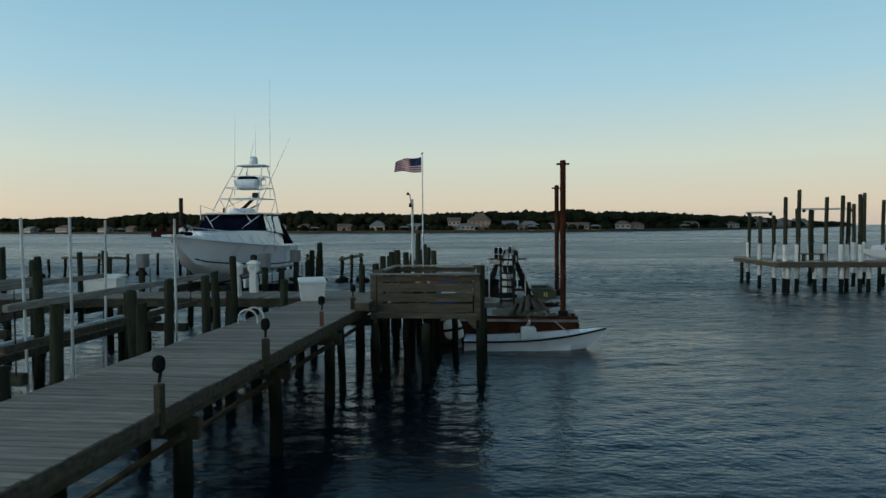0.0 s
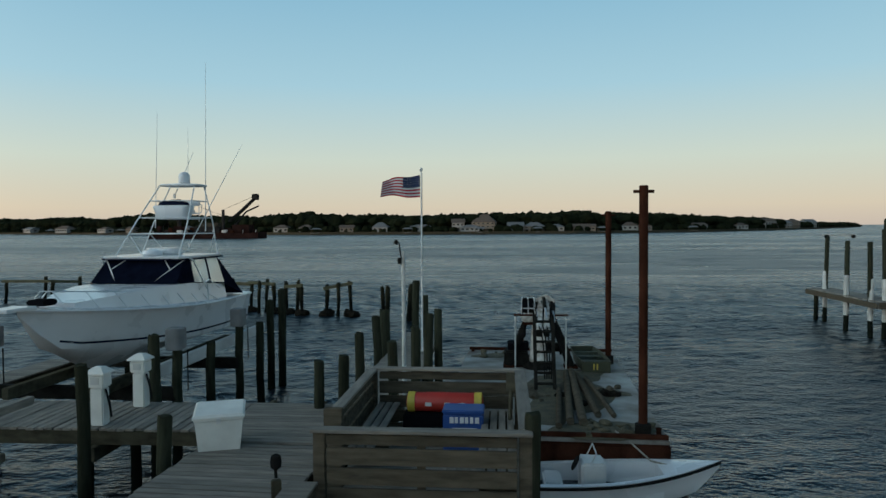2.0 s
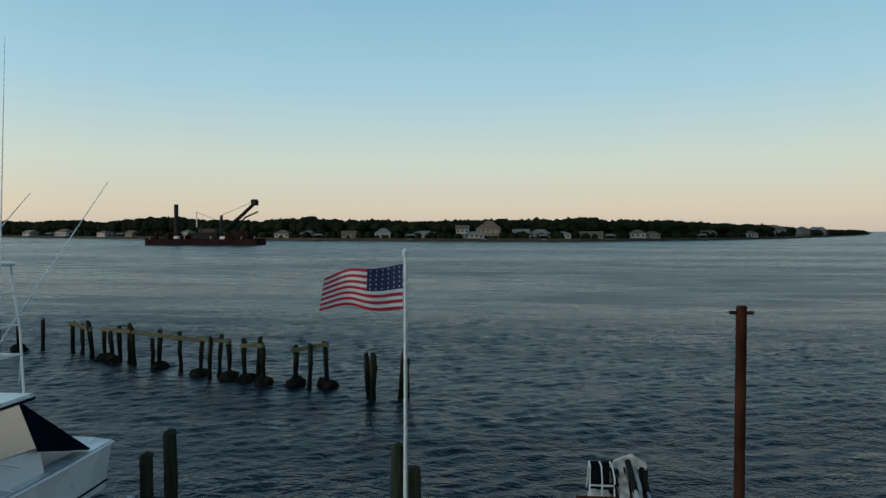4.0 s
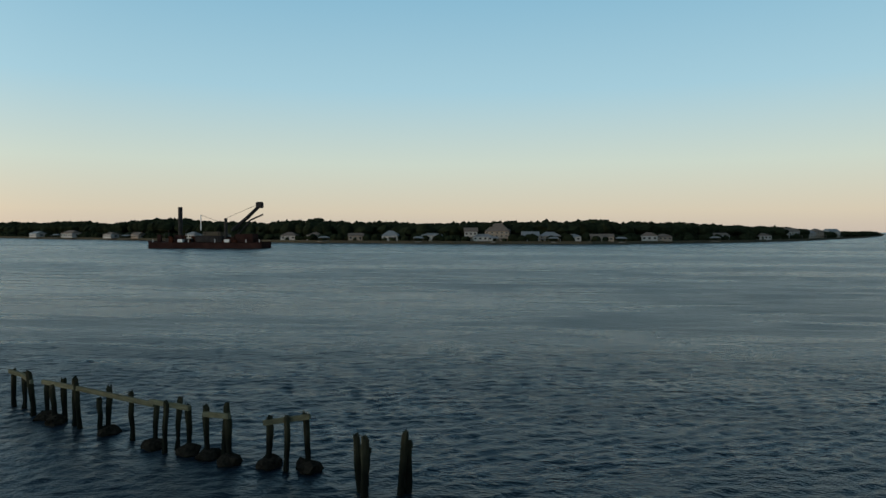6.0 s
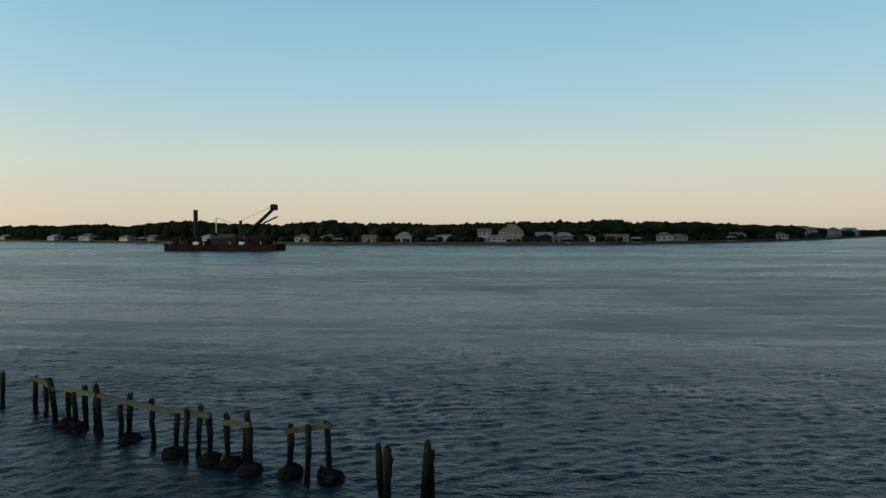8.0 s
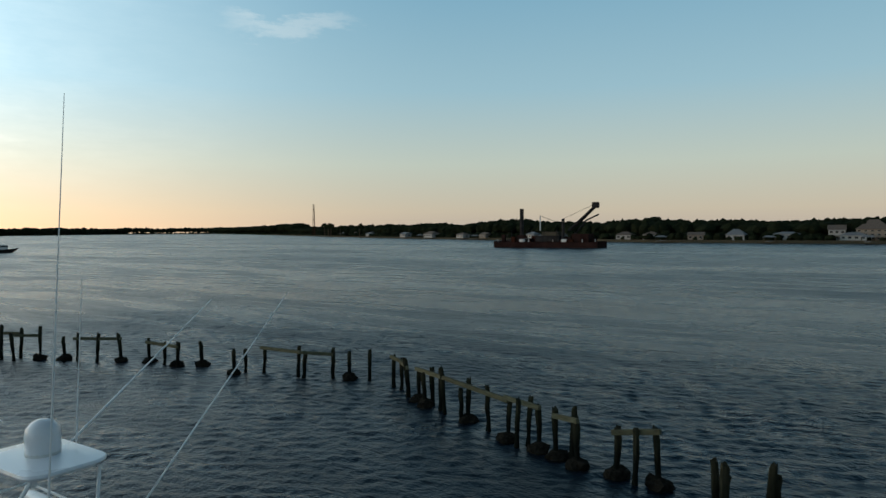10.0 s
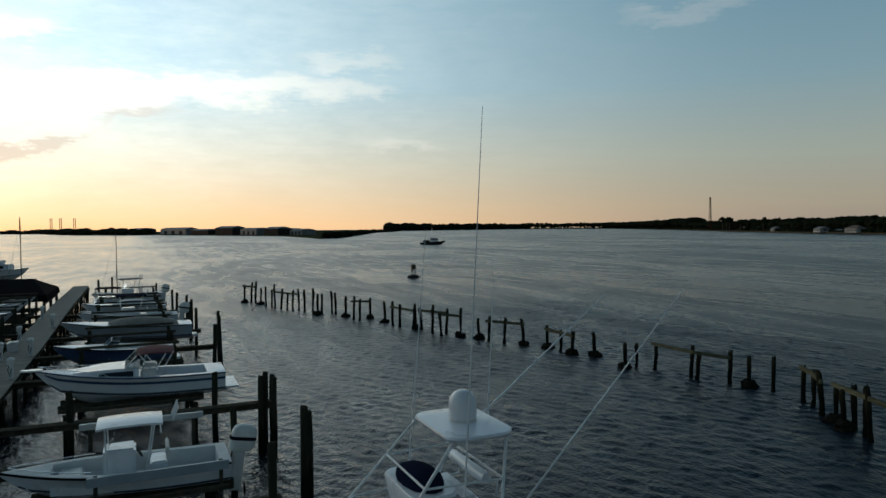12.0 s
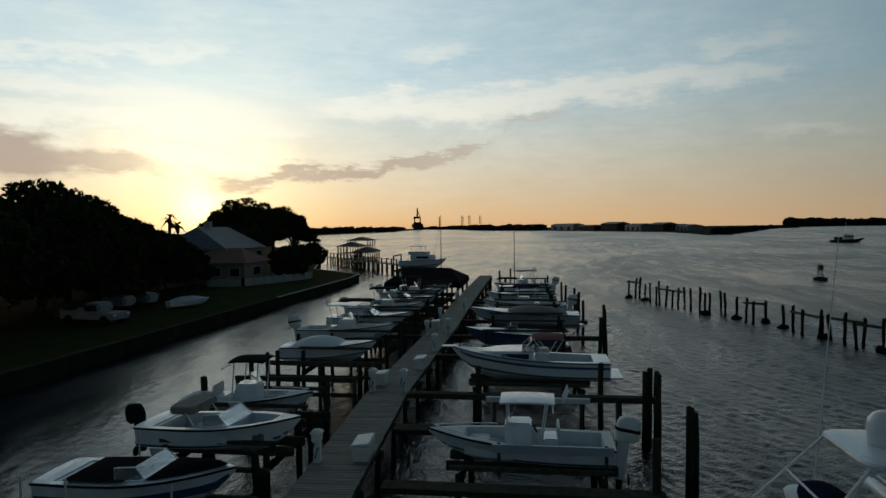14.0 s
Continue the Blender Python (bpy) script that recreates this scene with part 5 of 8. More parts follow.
def center_console(at, label, L=6.6, B=2.3, H=1.0, rise=0.45, top=True, hull_mat=None, motor=True, top_mat=None, name="center_console_boat", rods=True, rise_top=1.42, aft=0.0, top_len=1.9, motor_mat=None):
    t = base_boat(name, at, L, B, H, rise, label, hull_mat, M_bottom, (0.04, 0.80), 0.42, deck_mat=M_nonskid)
    zf = H - 0.42
    c = part("console", prism([(-0.42, -0.38), (0.42, -0.38), (0.36, 0.42), (-0.36, 0.42)], zf, H + 0.55, 0.06), M_gel, t)
    b = bmesh.new()
    f = b.faces.new([b.verts.new(p) for p in ((-0.36, 0.30, H + 0.55), (0.36, 0.30, H + 0.55), (0.32, 0.12, H + 0.92), (-0.32, 0.12, H + 0.92))])
    bmesh.ops.solidify(b, geom=[f], thickness=0.008)
    part("screen", b, M_glass, c)
    part("wheel", lathe([(0.17, -0.012), (0.19, 0), (0.17, 0.012)], 14, pose(-0.05, -0.45, H + 0.35, 60, 0, 0)), M_dark_steel, c)
    part("seat", box(-0.45, 0.45, -1.15, -0.72, zf, H + 0.12, 0.05), M_gel, t)
    part("seat_back", box(-0.45, 0.45, -1.2, -1.12, H + 0.124, H + 0.5, 0.03), M_plastic, t)
    part("bow_seat", box(-0.5, 0.5, 0.9, 1.5, zf, H - 0.02, 0.05), M_plastic, t)
    if top:
        canopy(t, 0.75 - top_len - aft, 0.75 - aft, 1.65 if top_len > 1.7 else 1.3, H + rise_top, top_mat or M_gel, 0.05, [((sx * 0.5, yb - aft * 0.5, zf), (sx * 0.62, yt - aft, H + rise_top - 0.02)) for sx in (-1, 1) for yb, yt in ((0.4, 0.55), (-0.5, 0.95 - top_len))], "t_top", 0.05)
        part("cross_tube", pipe([(-0.6, -0.8 - aft, H + rise_top - 0.3), (0.6, -0.8 - aft, H + rise_top - 0.3)], 0.02, 6), M_tube, t)
        if rods:
            for k in (-0.4, -0.15, 0.15, 0.4):
                part("rod_holder", pipe([(k, -1.1 - aft, H + rise_top - 0.07), (k, -1.25 - aft, H + rise_top + 0.3)], 0.025, 6), M_tube, t)
    if motor:
        outboard(t, 0, -L / 2 - 0.02, H - 0.25, motor_mat, 1.25)
    for side in (-1, 1):
        part("bow_rail", pipe(sheer_line(L, B, H, rise, 0.10, -0.10, 0.62, 0.97, 8, side), 0.014, 6), M_alu, t)
    return t


def runabout(at, label, L=5.8, B=2.2, H=0.95, rise=0.35, hull_mat=None, top_mat=None, cover=None, name="runabout", bimini=None, glass=None, open_bow=False, screen=(0.36, 0.4), motor=False):
    t = base_boat(name, at, L, B, H, rise, label, hull_mat, M_bottom, (0.06, 0.88 if open_bow else 0.55) if not cover else (0.9, 0.91), 0.45)
    if cover:
        bmc = bmesh.new()
        rows = []
        for i in range(11):
            s = 0.10 + 0.56 * i / 10
            hb, y, z = sheer(L, B, H, rise, s, 0.06, 0.02)
            k = math.sin(math.pi * (i / 10)) ** 0.6
            rows.append([bmc.verts.new((hb * c, y, z + 0.42 * k * (1 - abs(c) ** 2.2) + 0.012 * noise.noise(Vector((c * 3, y * 3, 0))))) for c in [j / 5 - 1 for j in range(11)]])
        for a, b_ in zip(rows, rows[1:]):
            for k in range(10):
                bmc.faces.new((a[k], a[k + 1], b_[k + 1], b_[k]))
        part("cover", bmc, cover, t, "taut dark mooring cover", smooth=True)
    else:
        windshield(t, L * 0.10, H + 0.10, B * 0.74, screen[0], screen[1], glass)
        if open_bow:
            part("dash", box(-B * 0.40, B * 0.40, L * 0.02, L * 0.10, H - 0.40, H + 0.12, 0.04), M_gel, t)
            part("bow_cushion", box(-B * 0.26, B * 0.26, L * 0.18, L * 0.30, H - 0.42, H - 0.12, 0.05), M_tan_canvas, t, "tan bow cushion")
        for k in (-0.45, 0.45):
            part("seat", box(k - 0.25, k + 0.25, -L * 0.12, -L * 0.03, H - 0.4, H + 0.1, 0.05), M_plastic, t)
        part("stern_bench", box(-B * 0.36, B * 0.36, -L * 0.43, -L * 0.36, H - 0.4, H - 0.02, 0.05), M_plastic, t)
    part("engine_hatch", box(-0.5, 0.5, -L * 0.5 - 0.35, -L * 0.5 + 0.1, 0.18, 0.30, 0.03), M_gel, t, "swim platform")
    if motor:
        outboard(t, 0, -L / 2 - 0.3, H - 0.35, M_rubber, 1.0)
    if bimini:
        canopy(t, -L * 0.36, L * 0.06, B * 0.85, H + 1.12, bimini, 0.06, [((sx * B * 0.42, -L * 0.14, H), (sx * B * 0.4, yt, H + 1.08)) for sx in (-1, 1) for yt in (-L * 0.33, L * 0.03)], "bimini")
    return t


def cruiser(at, label, L=8.0, B=2.7, H=1.35, rise=0.5):
    t = base_boat("cabin_cruiser", at, L, B, H, rise, label, None, M_bottom, (0.05, 0.48), 0.55, band=M_blue_hull)
    for side in (-1, 1):
        part("side_stripe", side_band(L, B, H, rise, 0.60, 0.74, 0.0, 0.95, side=side), M_blue_hull, t, "navy side stripe")
    b = bmesh.new()
    add_ring_tube(b, [[(-w, y, z0), (-w * 0.84, y, z1), (w * 0.84, y, z1), (w, y, z0)] for y, w, z0, z1 in ((-0.2, 1.1, H - 0.02, H + 0.45), (1.2, 0.95, H + 0.05, H + 0.42), (2.4, 0.55, H + 0.16, H + 0.32), (2.9, 0.2, H + 0.26, H + 0.28))])
    cab = part("cabin_trunk", b, M_gel, t, smooth=True)
    for side in (-1, 1):
        b = bmesh.new()
        f = b.faces.new([b.verts.new((side * x, y, z)) for x, y, z in ((1.075, 0.0, H + 0.13), (0.96, 1.25, H + 0.16), (0.90, 1.2, H + 0.32), (0.99, 0.0, H + 0.34))])
        bmesh.ops.solidify(b, geom=[f], thickness=0.012)
        part("cabin_window", b, M_window, cab)
    windshield(t, 0.35, H + 0.42, 1.9, 0.55, 0.55)
    canopy(t, -1.55, -0.12, 2.0, H + 1.06, M_red_canvas, 0.10, [((sx * 1.08, -0.9, H), (sx * 0.96, yt, H + 1.0)) for sx in (-1, 1) for yt in (-1.5, -0.2)], "bimini")
    part("pulpit", prism([(-0.22, 0), (0.22, 0), (0.14, 0.75), (-0.14, 0.75)], 0, 0.06, 0.02, pose(0, L / 2 - 0.25, H + rise - 0.02)), M_gel, t)
    bow_rail(t, L, B, H, rise, 0.62, 0.15, 0.05)
    part("swim_platform", box(-1.05, 1.05, -L / 2 - 0.55, -L / 2, 0.35, 0.43, 0.02), M_gel, t)
    part("cockpit_seat", box(-0.95, -0.35, -0.9, -0.3, H - 0.5, H + 0.35, 0.06), M_plastic, t)
    part("cockpit_seat", box(0.35, 0.95, -0.9, -0.3, H - 0.5, H + 0.35, 0.06), M_plastic, t)
    return t


# ---- the sportfishing boat with the tower
def sportfisher():
    L, B, H, rise = 8.3, 2.95, 1.20, 0.46
    t = base_boat("sportfishing_boat", pose(-9.75, 23.45, 1.82, 0, 0, 180), L, B, H, rise, "white express sportfishing boat with a tall tube tower", None, None, (0.04, 0.24), 0.6, band=M_gel, group="")
    # here +y is the bow
    for side in (-1, 1):
        part("boot_stripe", side_band(L, B, H, rise, 0.13, 0.185, 0.0, 0.9, side=side), M_navy, t, "thin navy boot stripe")
    part("pulpit", prism([(-0.26, 0), (0.26, 0), (0.17, 0.7), (-0.17, 0.7)], 0, 0.07, 0.02, pose(0, L / 2 - 0.22, H + rise - 0.02)), M_gel, t)
    part("anchor_locker", box(-0.2, 0.2, L / 2 - 0.9, L / 2 - 0.5, H + rise + 0.0, H + rise + 0.12, 0.03), M_black, t, "dark windlass cover")
    bow_rail(t, L, B, H, rise, 0.30, 0.36, 0.30, 0.9)
    # the hull sits a little aft of the tower's middle
    for c in t.children:
        c.matrix_basis = pose(0.1, -0.5, 0)
    hull_parts = set(t.children)
    # raised trunk and helm deck
    b = bmesh.new()
    add_ring_tube(b, [[(-w, y, z0), (-w * 0.93, y, z1), (w * 0.93, y, z1), (w, y, z0)] for y, w, z0, z1 in ((-2.95, 1.30, H - 0.1, H + 0.40), (-1.0, 1.28, H, H + 0.58), (0.3, 1.16, H + 0.06, H + 0.60), (1.5, 0.86, H + 0.2, H + 0.54), (2.5, 0.40, H + 0.36, H + 0.46))])
    part("trunk", b, M_gel, t, smooth=True)
    z0, z1 = H + 0.60, 4.22 - 1.82
    zc = z1 - 0.03
    def pane(name, pts, mat, label="", thick=0.012):
        q = bmesh.new()
        f = q.faces.new([q.verts.new(p) for p in pts])
        bmesh.ops.solidify(q, geom=[f], thickness=thick)
        return part(name, q, mat, t, label)
    pane("windshield_cover", [(-1.12, -0.35, z0), (1.12, -0.35, z0), (1.02, -0.95, zc), (-1.02, -0.95, zc)], M_navy, "dark windshield cover")
    for s in (-1, 1):
        pane("side_curtain", [(s * 1.13, -0.37, z0), (s * 1.20, -1.10, z0 - 0.02), (s * 1.10, -1.10, zc), (s * 1.03, -0.95, zc)], M_navy, "dark side curtain")
        pane("side_window", [(s * 1.20, -1.13, z0 - 0.02), (s * 1.27, -1.90, z0 - 0.08), (s * 1.13, -1.90, zc), (s * 1.10, -1.13, zc)], M_vinyl, "clear vinyl side window")
        pane("side_window", [(s * 1.27, -1.94, z0 - 0.08), (s * 1.30, -2.75, z0 - 0.14), (s * 1.15, -2.60, zc), (s * 1.13, -1.94, zc)], M_vinyl, "clear vinyl side window")
        part("window_post", pipe([(s * 1.28, -1.92, z0 - 0.08), (s * 1.14, -1.92, zc)], 0.02, 6), M_navy, t)
        pane("aft_curtain", [(s * 1.31, -2.77, z0 - 0.2), (s * 1.33, -4.0, H + 0.03), (s * 1.16, -2.62, zc)], M_navy, "dark drop curtain")
        part("brace", pipe([(s * 0.42, -0.34, z0 - 0.04), (s * 0.74, -0.66, (z0 + zc) / 2), (s * 1.06, -0.98, zc + 0.02)], 0.018, 6), M_tube, t)
        part("brace", pipe([(s * 0.50, -0.96, zc), (s * 0.76, -0.72, (z0 + zc) / 2 + 0.06)], 0.018, 6), M_tube, t)
        part("brace", pipe([(s * 1.34, -1.55, z0 - 0.22), (s * 1.20, -1.05, zc), (s * 1.14, -0.9, z1 + 0.03)], 0.018, 6), M_tube, t)
        part("brace", pipe([(s * 1.36, -2.3, z0 - 0.26), (s * 1.32, -1.7, z0 + 0.02), (s * 1.30, -1.2, z0 - 0.2)], 0.016, 6), M_tube, t)
    pane("aft_curtain", [(-1.32, -4.05, H + 0.03), (1.32, -4.05, H + 0.03), (1.14, -2.65, zc), (-1.14, -2.65, zc)], M_navy, "dark aft drop curtain")
    part("hardtop", prism([(-0.95, -0.74), (0.95, -0.74), (1.18, -1.0), (1.22, -2.85), (-1.22, -2.85), (-1.18, -1.0)], z1, z1 + 0.06, 0.025), M_gel, t)
    part("hardtop_edge", prism([(-0.96, -0.73), (0.96, -0.73), (1.19, -1.0), (1.23, -2.86), (-1.23, -2.86), (-1.19, -1.0)], z1 - 0.035, z1 - 0.003), M_navy, t, "dark trim under the hardtop")
    part("hatch_hump", prism(rounded(0.42, 0.40, 0.2), z1 + 0.064, z1 + 0.24, 0.08, pose(0, -1.95, 0)), M_gel, t, smooth=True)
    part("radar", lathe([(0.24, 0), (0.26, 0.05), (0.22, 0.13), (0.05, 0.17)], 16, pose(0, -1.3, z1 + 0.065)), M_gel, t, smooth=True)
    # tower: splayed legs, belly ring, upper station and sun top
    zt = 6.19 - 1.82
    top = [(-0.5, -2.72), (0.5, -2.72), (0.5, -3.32), (-0.5, -3.32)]
    low = [(-0.85, -1.05, z1 + 0.06), (0.85, -1.05, z1 + 0.06), (1.10, -2.78, z1 + 0.06), (-1.10, -2.78, z1 + 0.06)]
    for (x, y), (xa, ya, za) in zip(top, low):
        part("tower_leg", pipe([(xa, ya, za), (xa * 0.62 + x * 0.38, ya * 0.55 + y * 0.45, za * 0.55 + zt * 0.45), (x, y, zt)], 0.018, 8), M_tube, t, smooth=True)
    for z, f in ((z1 + 0.62, 0.0), (z1 + 1.05, 0.0), (zt - 0.45, 0.0)):
        ring = []
        for (x, y), (xa, ya, za) in zip(top, low):
            m_ = (Vector((xa * 0.62 + x * 0.38, ya * 0.55 + y * 0.45, za * 0.55 + zt * 0.45)))
            a, c = (Vector((xa, ya, za)), m_) if z < m_.z else (m_, Vector((x, y, zt)))
            k = (z - a.z) / (c.z - a.z)
            ring.append(tuple(a + (c - a) * k))
        part("tower_ring", pipe(ring + ring[:1], 0.014, 8), M_tube, t)
        if z < z1 + 0.9:
            part("tower_cross_tube", pipe([ring[0], ring[2]], 0.013, 6), M_tube, t)
            part("tower_cross_tube", pipe([ring[1], ring[3]], 0.013, 6), M_tube, t)
            for p, q in zip(ring, low):
                part("tower_strut", pipe([p, (q[0] * 0.6, (q[1] + p[1]) / 2 - 0.4, z1 + 0.08)], 0.014, 6), M_tube, t)
    zs = z1 + 1.06
    part("buggy_floor", prism(rounded(0.46, 0.34, 0.12), zs - 0.05, zs - 0.01, 0.0, pose(0, -2.75, 0)), M_gel, t)
    b = bmesh.new()
    add_ring_tube(b, [[(x * k, y * k, z) for x, y in rounded(0.50, 0.26, 0.16)] for k, z in ((0.86, zs + 0.0), (1.06, zs + 0.30), (1.0, zs + 0.33))])
    part("station_console", b, M_gel, t, smooth=True, at=pose(0, -2.50, 0))
    part("station_cover", lathe([(0.42, 0.0), (0.40, 0.09), (0.24, 0.17), (0.05, 0.20)], 14, pose(0, -2.50, zs + 0.335) @ Matrix.Diagonal((1.05, 0.55, 0.8, 1))), M_navy, t, "bunched dark canvas cover", smooth=True)
    part("station_seat", box(-0.42, 0.42, -3.05, -2.78, zs + 0.10, zs + 0.22, 0.05), M_gel, t, smooth=True)
    part("seat_roll", lathe([(0.02, -0.46), (0.06, -0.45), (0.068, -0.40), (0.068, 0.40), (0.06, 0.45), (0.02, 0.46)], 14, pose(0, -3.1, zs + 0.40, 0, 90, 0)), M_gel, t, "white padded backrest roll", smooth=True)
    for s in (-1, 1):
        part("seat_bracket", pipe([(s * 0.44, -2.8, zs + 0.1), (s * 0.47, -3.2, zs + 0.15), (s * 0.47, -3.22, zs + 0.36), (s * 0.45, -3.1, zs + 0.40)], 0.015, 6), M_tube, t)
    b = bmesh.new()
    add_ring_tube(b, [[(x * k, y * k, z) for x, y in rounded(0.58, 0.40, 0.2)] for k, z in ((0.97, zt - 0.03), (1.0, zt), (0.98, zt + 0.025), (0.5, zt + 0.05))])
    part("sun_top", b, M_gel, t, smooth=True, at=pose(0.05, -3.0, 0))
    part("radome", lathe([(0.145, 0.0), (0.158, 0.04), (0.16, 0.17), (0.148, 0.25), (0.10, 0.31), (0.05, 0.332), (0.012, 0.336)], 20, pose(0.03, -3.0, zt + 0.05)), M_gel, t, smooth=True)
    part("radome_base", lathe([(0.155, 0.0), (0.155, 0.045)], 16, pose(0.03, -3.0, zt + 0.035)), M_pvc, t)
    # whips and outriggers: local (x, y, z) = (-(X + 9.75), -(Y - 23.45), Z - 1.82)
    def loc(x, y, z):
        return (-(x + 9.75), -(y - 23.45), z - 1.82)
    for a, c, r in (((-9.0, 26.05, 4.9), (-9.05, 26.35, 9.6), 0.014), ((-10.42, 26.0, 5.0), (-10.46, 26.3, 8.3), 0.014), ((-9.84, 26.8, 6.25), (-9.86, 26.9, 7.9), 0.009)):
        part("whip_antenna", pipe([loc(*a), loc(*[(p + q) / 2 for p, q in zip(a, c)]), loc(*c)], r, 6, 0.003), M_tube, t)
    for a, c in (((-9.66, 26.45, 4.5), (-9.08, 28.98, 7.63)), ((-10.10, 26.5, 5.9), (-10.78, 29.17, 7.44))):
        part("outrigger_pole", pipe([loc(*a), loc(*[(p + q) / 2 for p, q in zip(a, c)]), loc(*c)], 0.016, 8, 0.006), M_tube, t, "long pale outrigger pole")
        part("outrigger_base", box(-0.03, 0.03, -0.03, 0.03, -0.07, 0.07, 0.01, Matrix.Translation(loc(*a))), M_alu, t)
    part("ladder", pipe([(0.95, -2.85, zc), (1.0, -3.5, H)], 0.018, 6), M_tube, t)
    part("ladder", pipe([(0.7, -2.85, zc), (0.75, -3.5, H)], 0.018, 6), M_tube, t)
    for k in range(4):
        f = (k + 0.6) / 4.6
        part("rung", pipe([(0.95 + 0.05 * f, -2.85 - 0.65 * f, zc + (H - zc) * f), (0.7 + 0.05 * f, -2.85 - 0.65 * f, zc + (H - zc) * f)], 0.014, 6), M_tube, t)
    for x, y in ((1.36, -1.6), (1.38, -2.9), (-1.36, -1.6)):
        part("rod_holder", pipe([(x, y, H - 0.1), (x + 0.02, y, H + 0.5)], 0.02, 8), M_tube, t)
    part("transom_door", box(-0.35, 0.35, -L / 2 - 0.53, -L / 2 - 0.50, 0.55, H - 0.08, 0.005), M_gel_worn, t)
    # house and tower share the hull's middle line
    for c in t.children:
        if c not in hull_parts and not c.name.startswith(("whip", "outrigger", "sun_top", "radome")):
            c.matrix_basis = pose(0.1, 0, 0) @ c.matrix_basis
    return t


sportfisher()


def lift(name, x0, x1, y0, y1, z, piles_h=3.0, motors=True, guides=False, pile_r=0.14, bunk_gap=0.5, mat=None):
    """A boat lift: two cross beams slung between four piles, two bunks on them, and motor housings on the pile heads."""
    t = thing(name, pose(0, 0, 0), "timber-piled boat lift with cross beams and long bunks", "boat lift", "boat lifts of the marina")
    for y in (y0, y1):
        part("cross_beam", box(x0 - 0.1, x1 + 0.1, y - 0.07, y + 0.07, z - 0.35, z - 0.15, 0.01), M_dark_steel if mat is None else mat, t)
        for x in (x0, x1):
            part("cable", pipe([(x, y, z - 0.15), (x, y, piles_h + 0.05)], 0.012, 5), M_dark_steel, t)
            piling(x + (0.18 if x == x1 else -0.18), y, piles_h, pile_r)
    xm = (x0 + x1) / 2
    for s in (-1, 1):
        part("bunk", box(xm + s * bunk_gap - 0.07, xm + s * bunk_gap + 0.07, y0 - 0.5, y1 + 0.5, z - 0.145, z + 0.14, 0.015), M_beam, t)
    for x in (x0, x1):
        part("lift_beam", box(x - 0.07, x + 0.07, y0 - 0.25, y1 + 0.25, piles_h + 0.04, piles_h + 0.16, 0.01), M_beam, t)
        if motors:
            part("motor_housing", prism(rounded(0.18, 0.22, 0.08), 0, 0.42, 0.04, pose(x + (0.12 if x == x1 else -0.12), y1, piles_h + 0.165)), M_pvc, t, "grey motor housing")
    if guides:
        for x in (x0 + 0.15, x1 - 0.15):
            part("guide_post", pipe([(x, y0 - 0.3, z - 0.2), (x, y0 - 0.3, z + 2.3)], 0.045, 8), M_pvc, t, "white guide post")
    return t


# lift under the sportfisher, with grey motor housings on low pile heads
fish_lift = thing("boat_lift", pose(0, 0, 0), "timber boat lift with grey motor housings under the sportfisher", "boat lift", "boat lifts of the marina")
for y in (21.7, 25.0):
    part("cross_beam", box(-11.9, -7.7, y - 0.09, y + 0.09, 1.32, 1.6, 0.012), M_dark_steel, fish_lift)
for x in (-10.6, -8.9):
    part("bunk", box(x - 0.09, x + 0.09, 20.4, 27.2, 1.605, 1.84, 0.02), M_beam, fish_lift)
for x in (-11.9, -7.72):
    for y in (21.7, 25.1):
        part("motor_housing", prism(rounded(0.17, 0.2, 0.08), 0, 0.45, 0.05, pose(x, y, 2.42)), M_housing, fish_lift, "grey plastic motor housing", smooth=True)
        part("cable", pipe([(x + 0.25, y, 1.55), (x + 0.25, y, 2.4)], 0.015, 5), M_dark_steel, fish_lift)
for x, y, h, r in ((-7.72, 21.7, 2.4, 0.15), (-7.72, 25.1, 2.4, 0.15), (-7.62, 26.4, 2.35, 0.15), (-7.68, 23.3, 2.3, 0.15), (-7.75, 20.9, 2.85, 0.16), (-7.75, 28.6, 3.05, 0.17), (-7.95, 28.2, 2.75, 0.16),
                   (-11.9, 21.7, 2.4, 0.15), (-11.9, 25.1, 2.4, 0.15), (-11.9, 27.0, 2.9, 0.15), (-12.2, 20.2, 2.8, 0.14), (-13.5, 22.2, 2.7, 0.14), (-14.6, 24.0, 2.9, 0.14), (-15.5, 21.5, 2.8, 0.14), (-16.6, 25.5, 2.8, 0.14)):
    piling(x, y, h, r)
for x in (-8.12,):
    part("side_beam", box(x - 0.06, x + 0.06, 20.9, 28.0, 1.80, 2.08, 0.015), M_gel_worn, fish_lift, "white aluminium side beam")
ff = thing("finger_pier", pose(0, 0, 0), "narrow low timber finger pier beside the boat lift", "pier", kind="structure")
for i in range(40):
    part("plank", box(-13.4, -12.6, 19.75 + i * 0.15, 19.88 + i * 0.15, 1.3, 1.34), M_deck, ff)
for x in (-13.3, -12.7):
    part("joist", box(x - 0.04, x + 0.04, 19.7, 25.8, 1.1, 1.296), M_beam, ff)

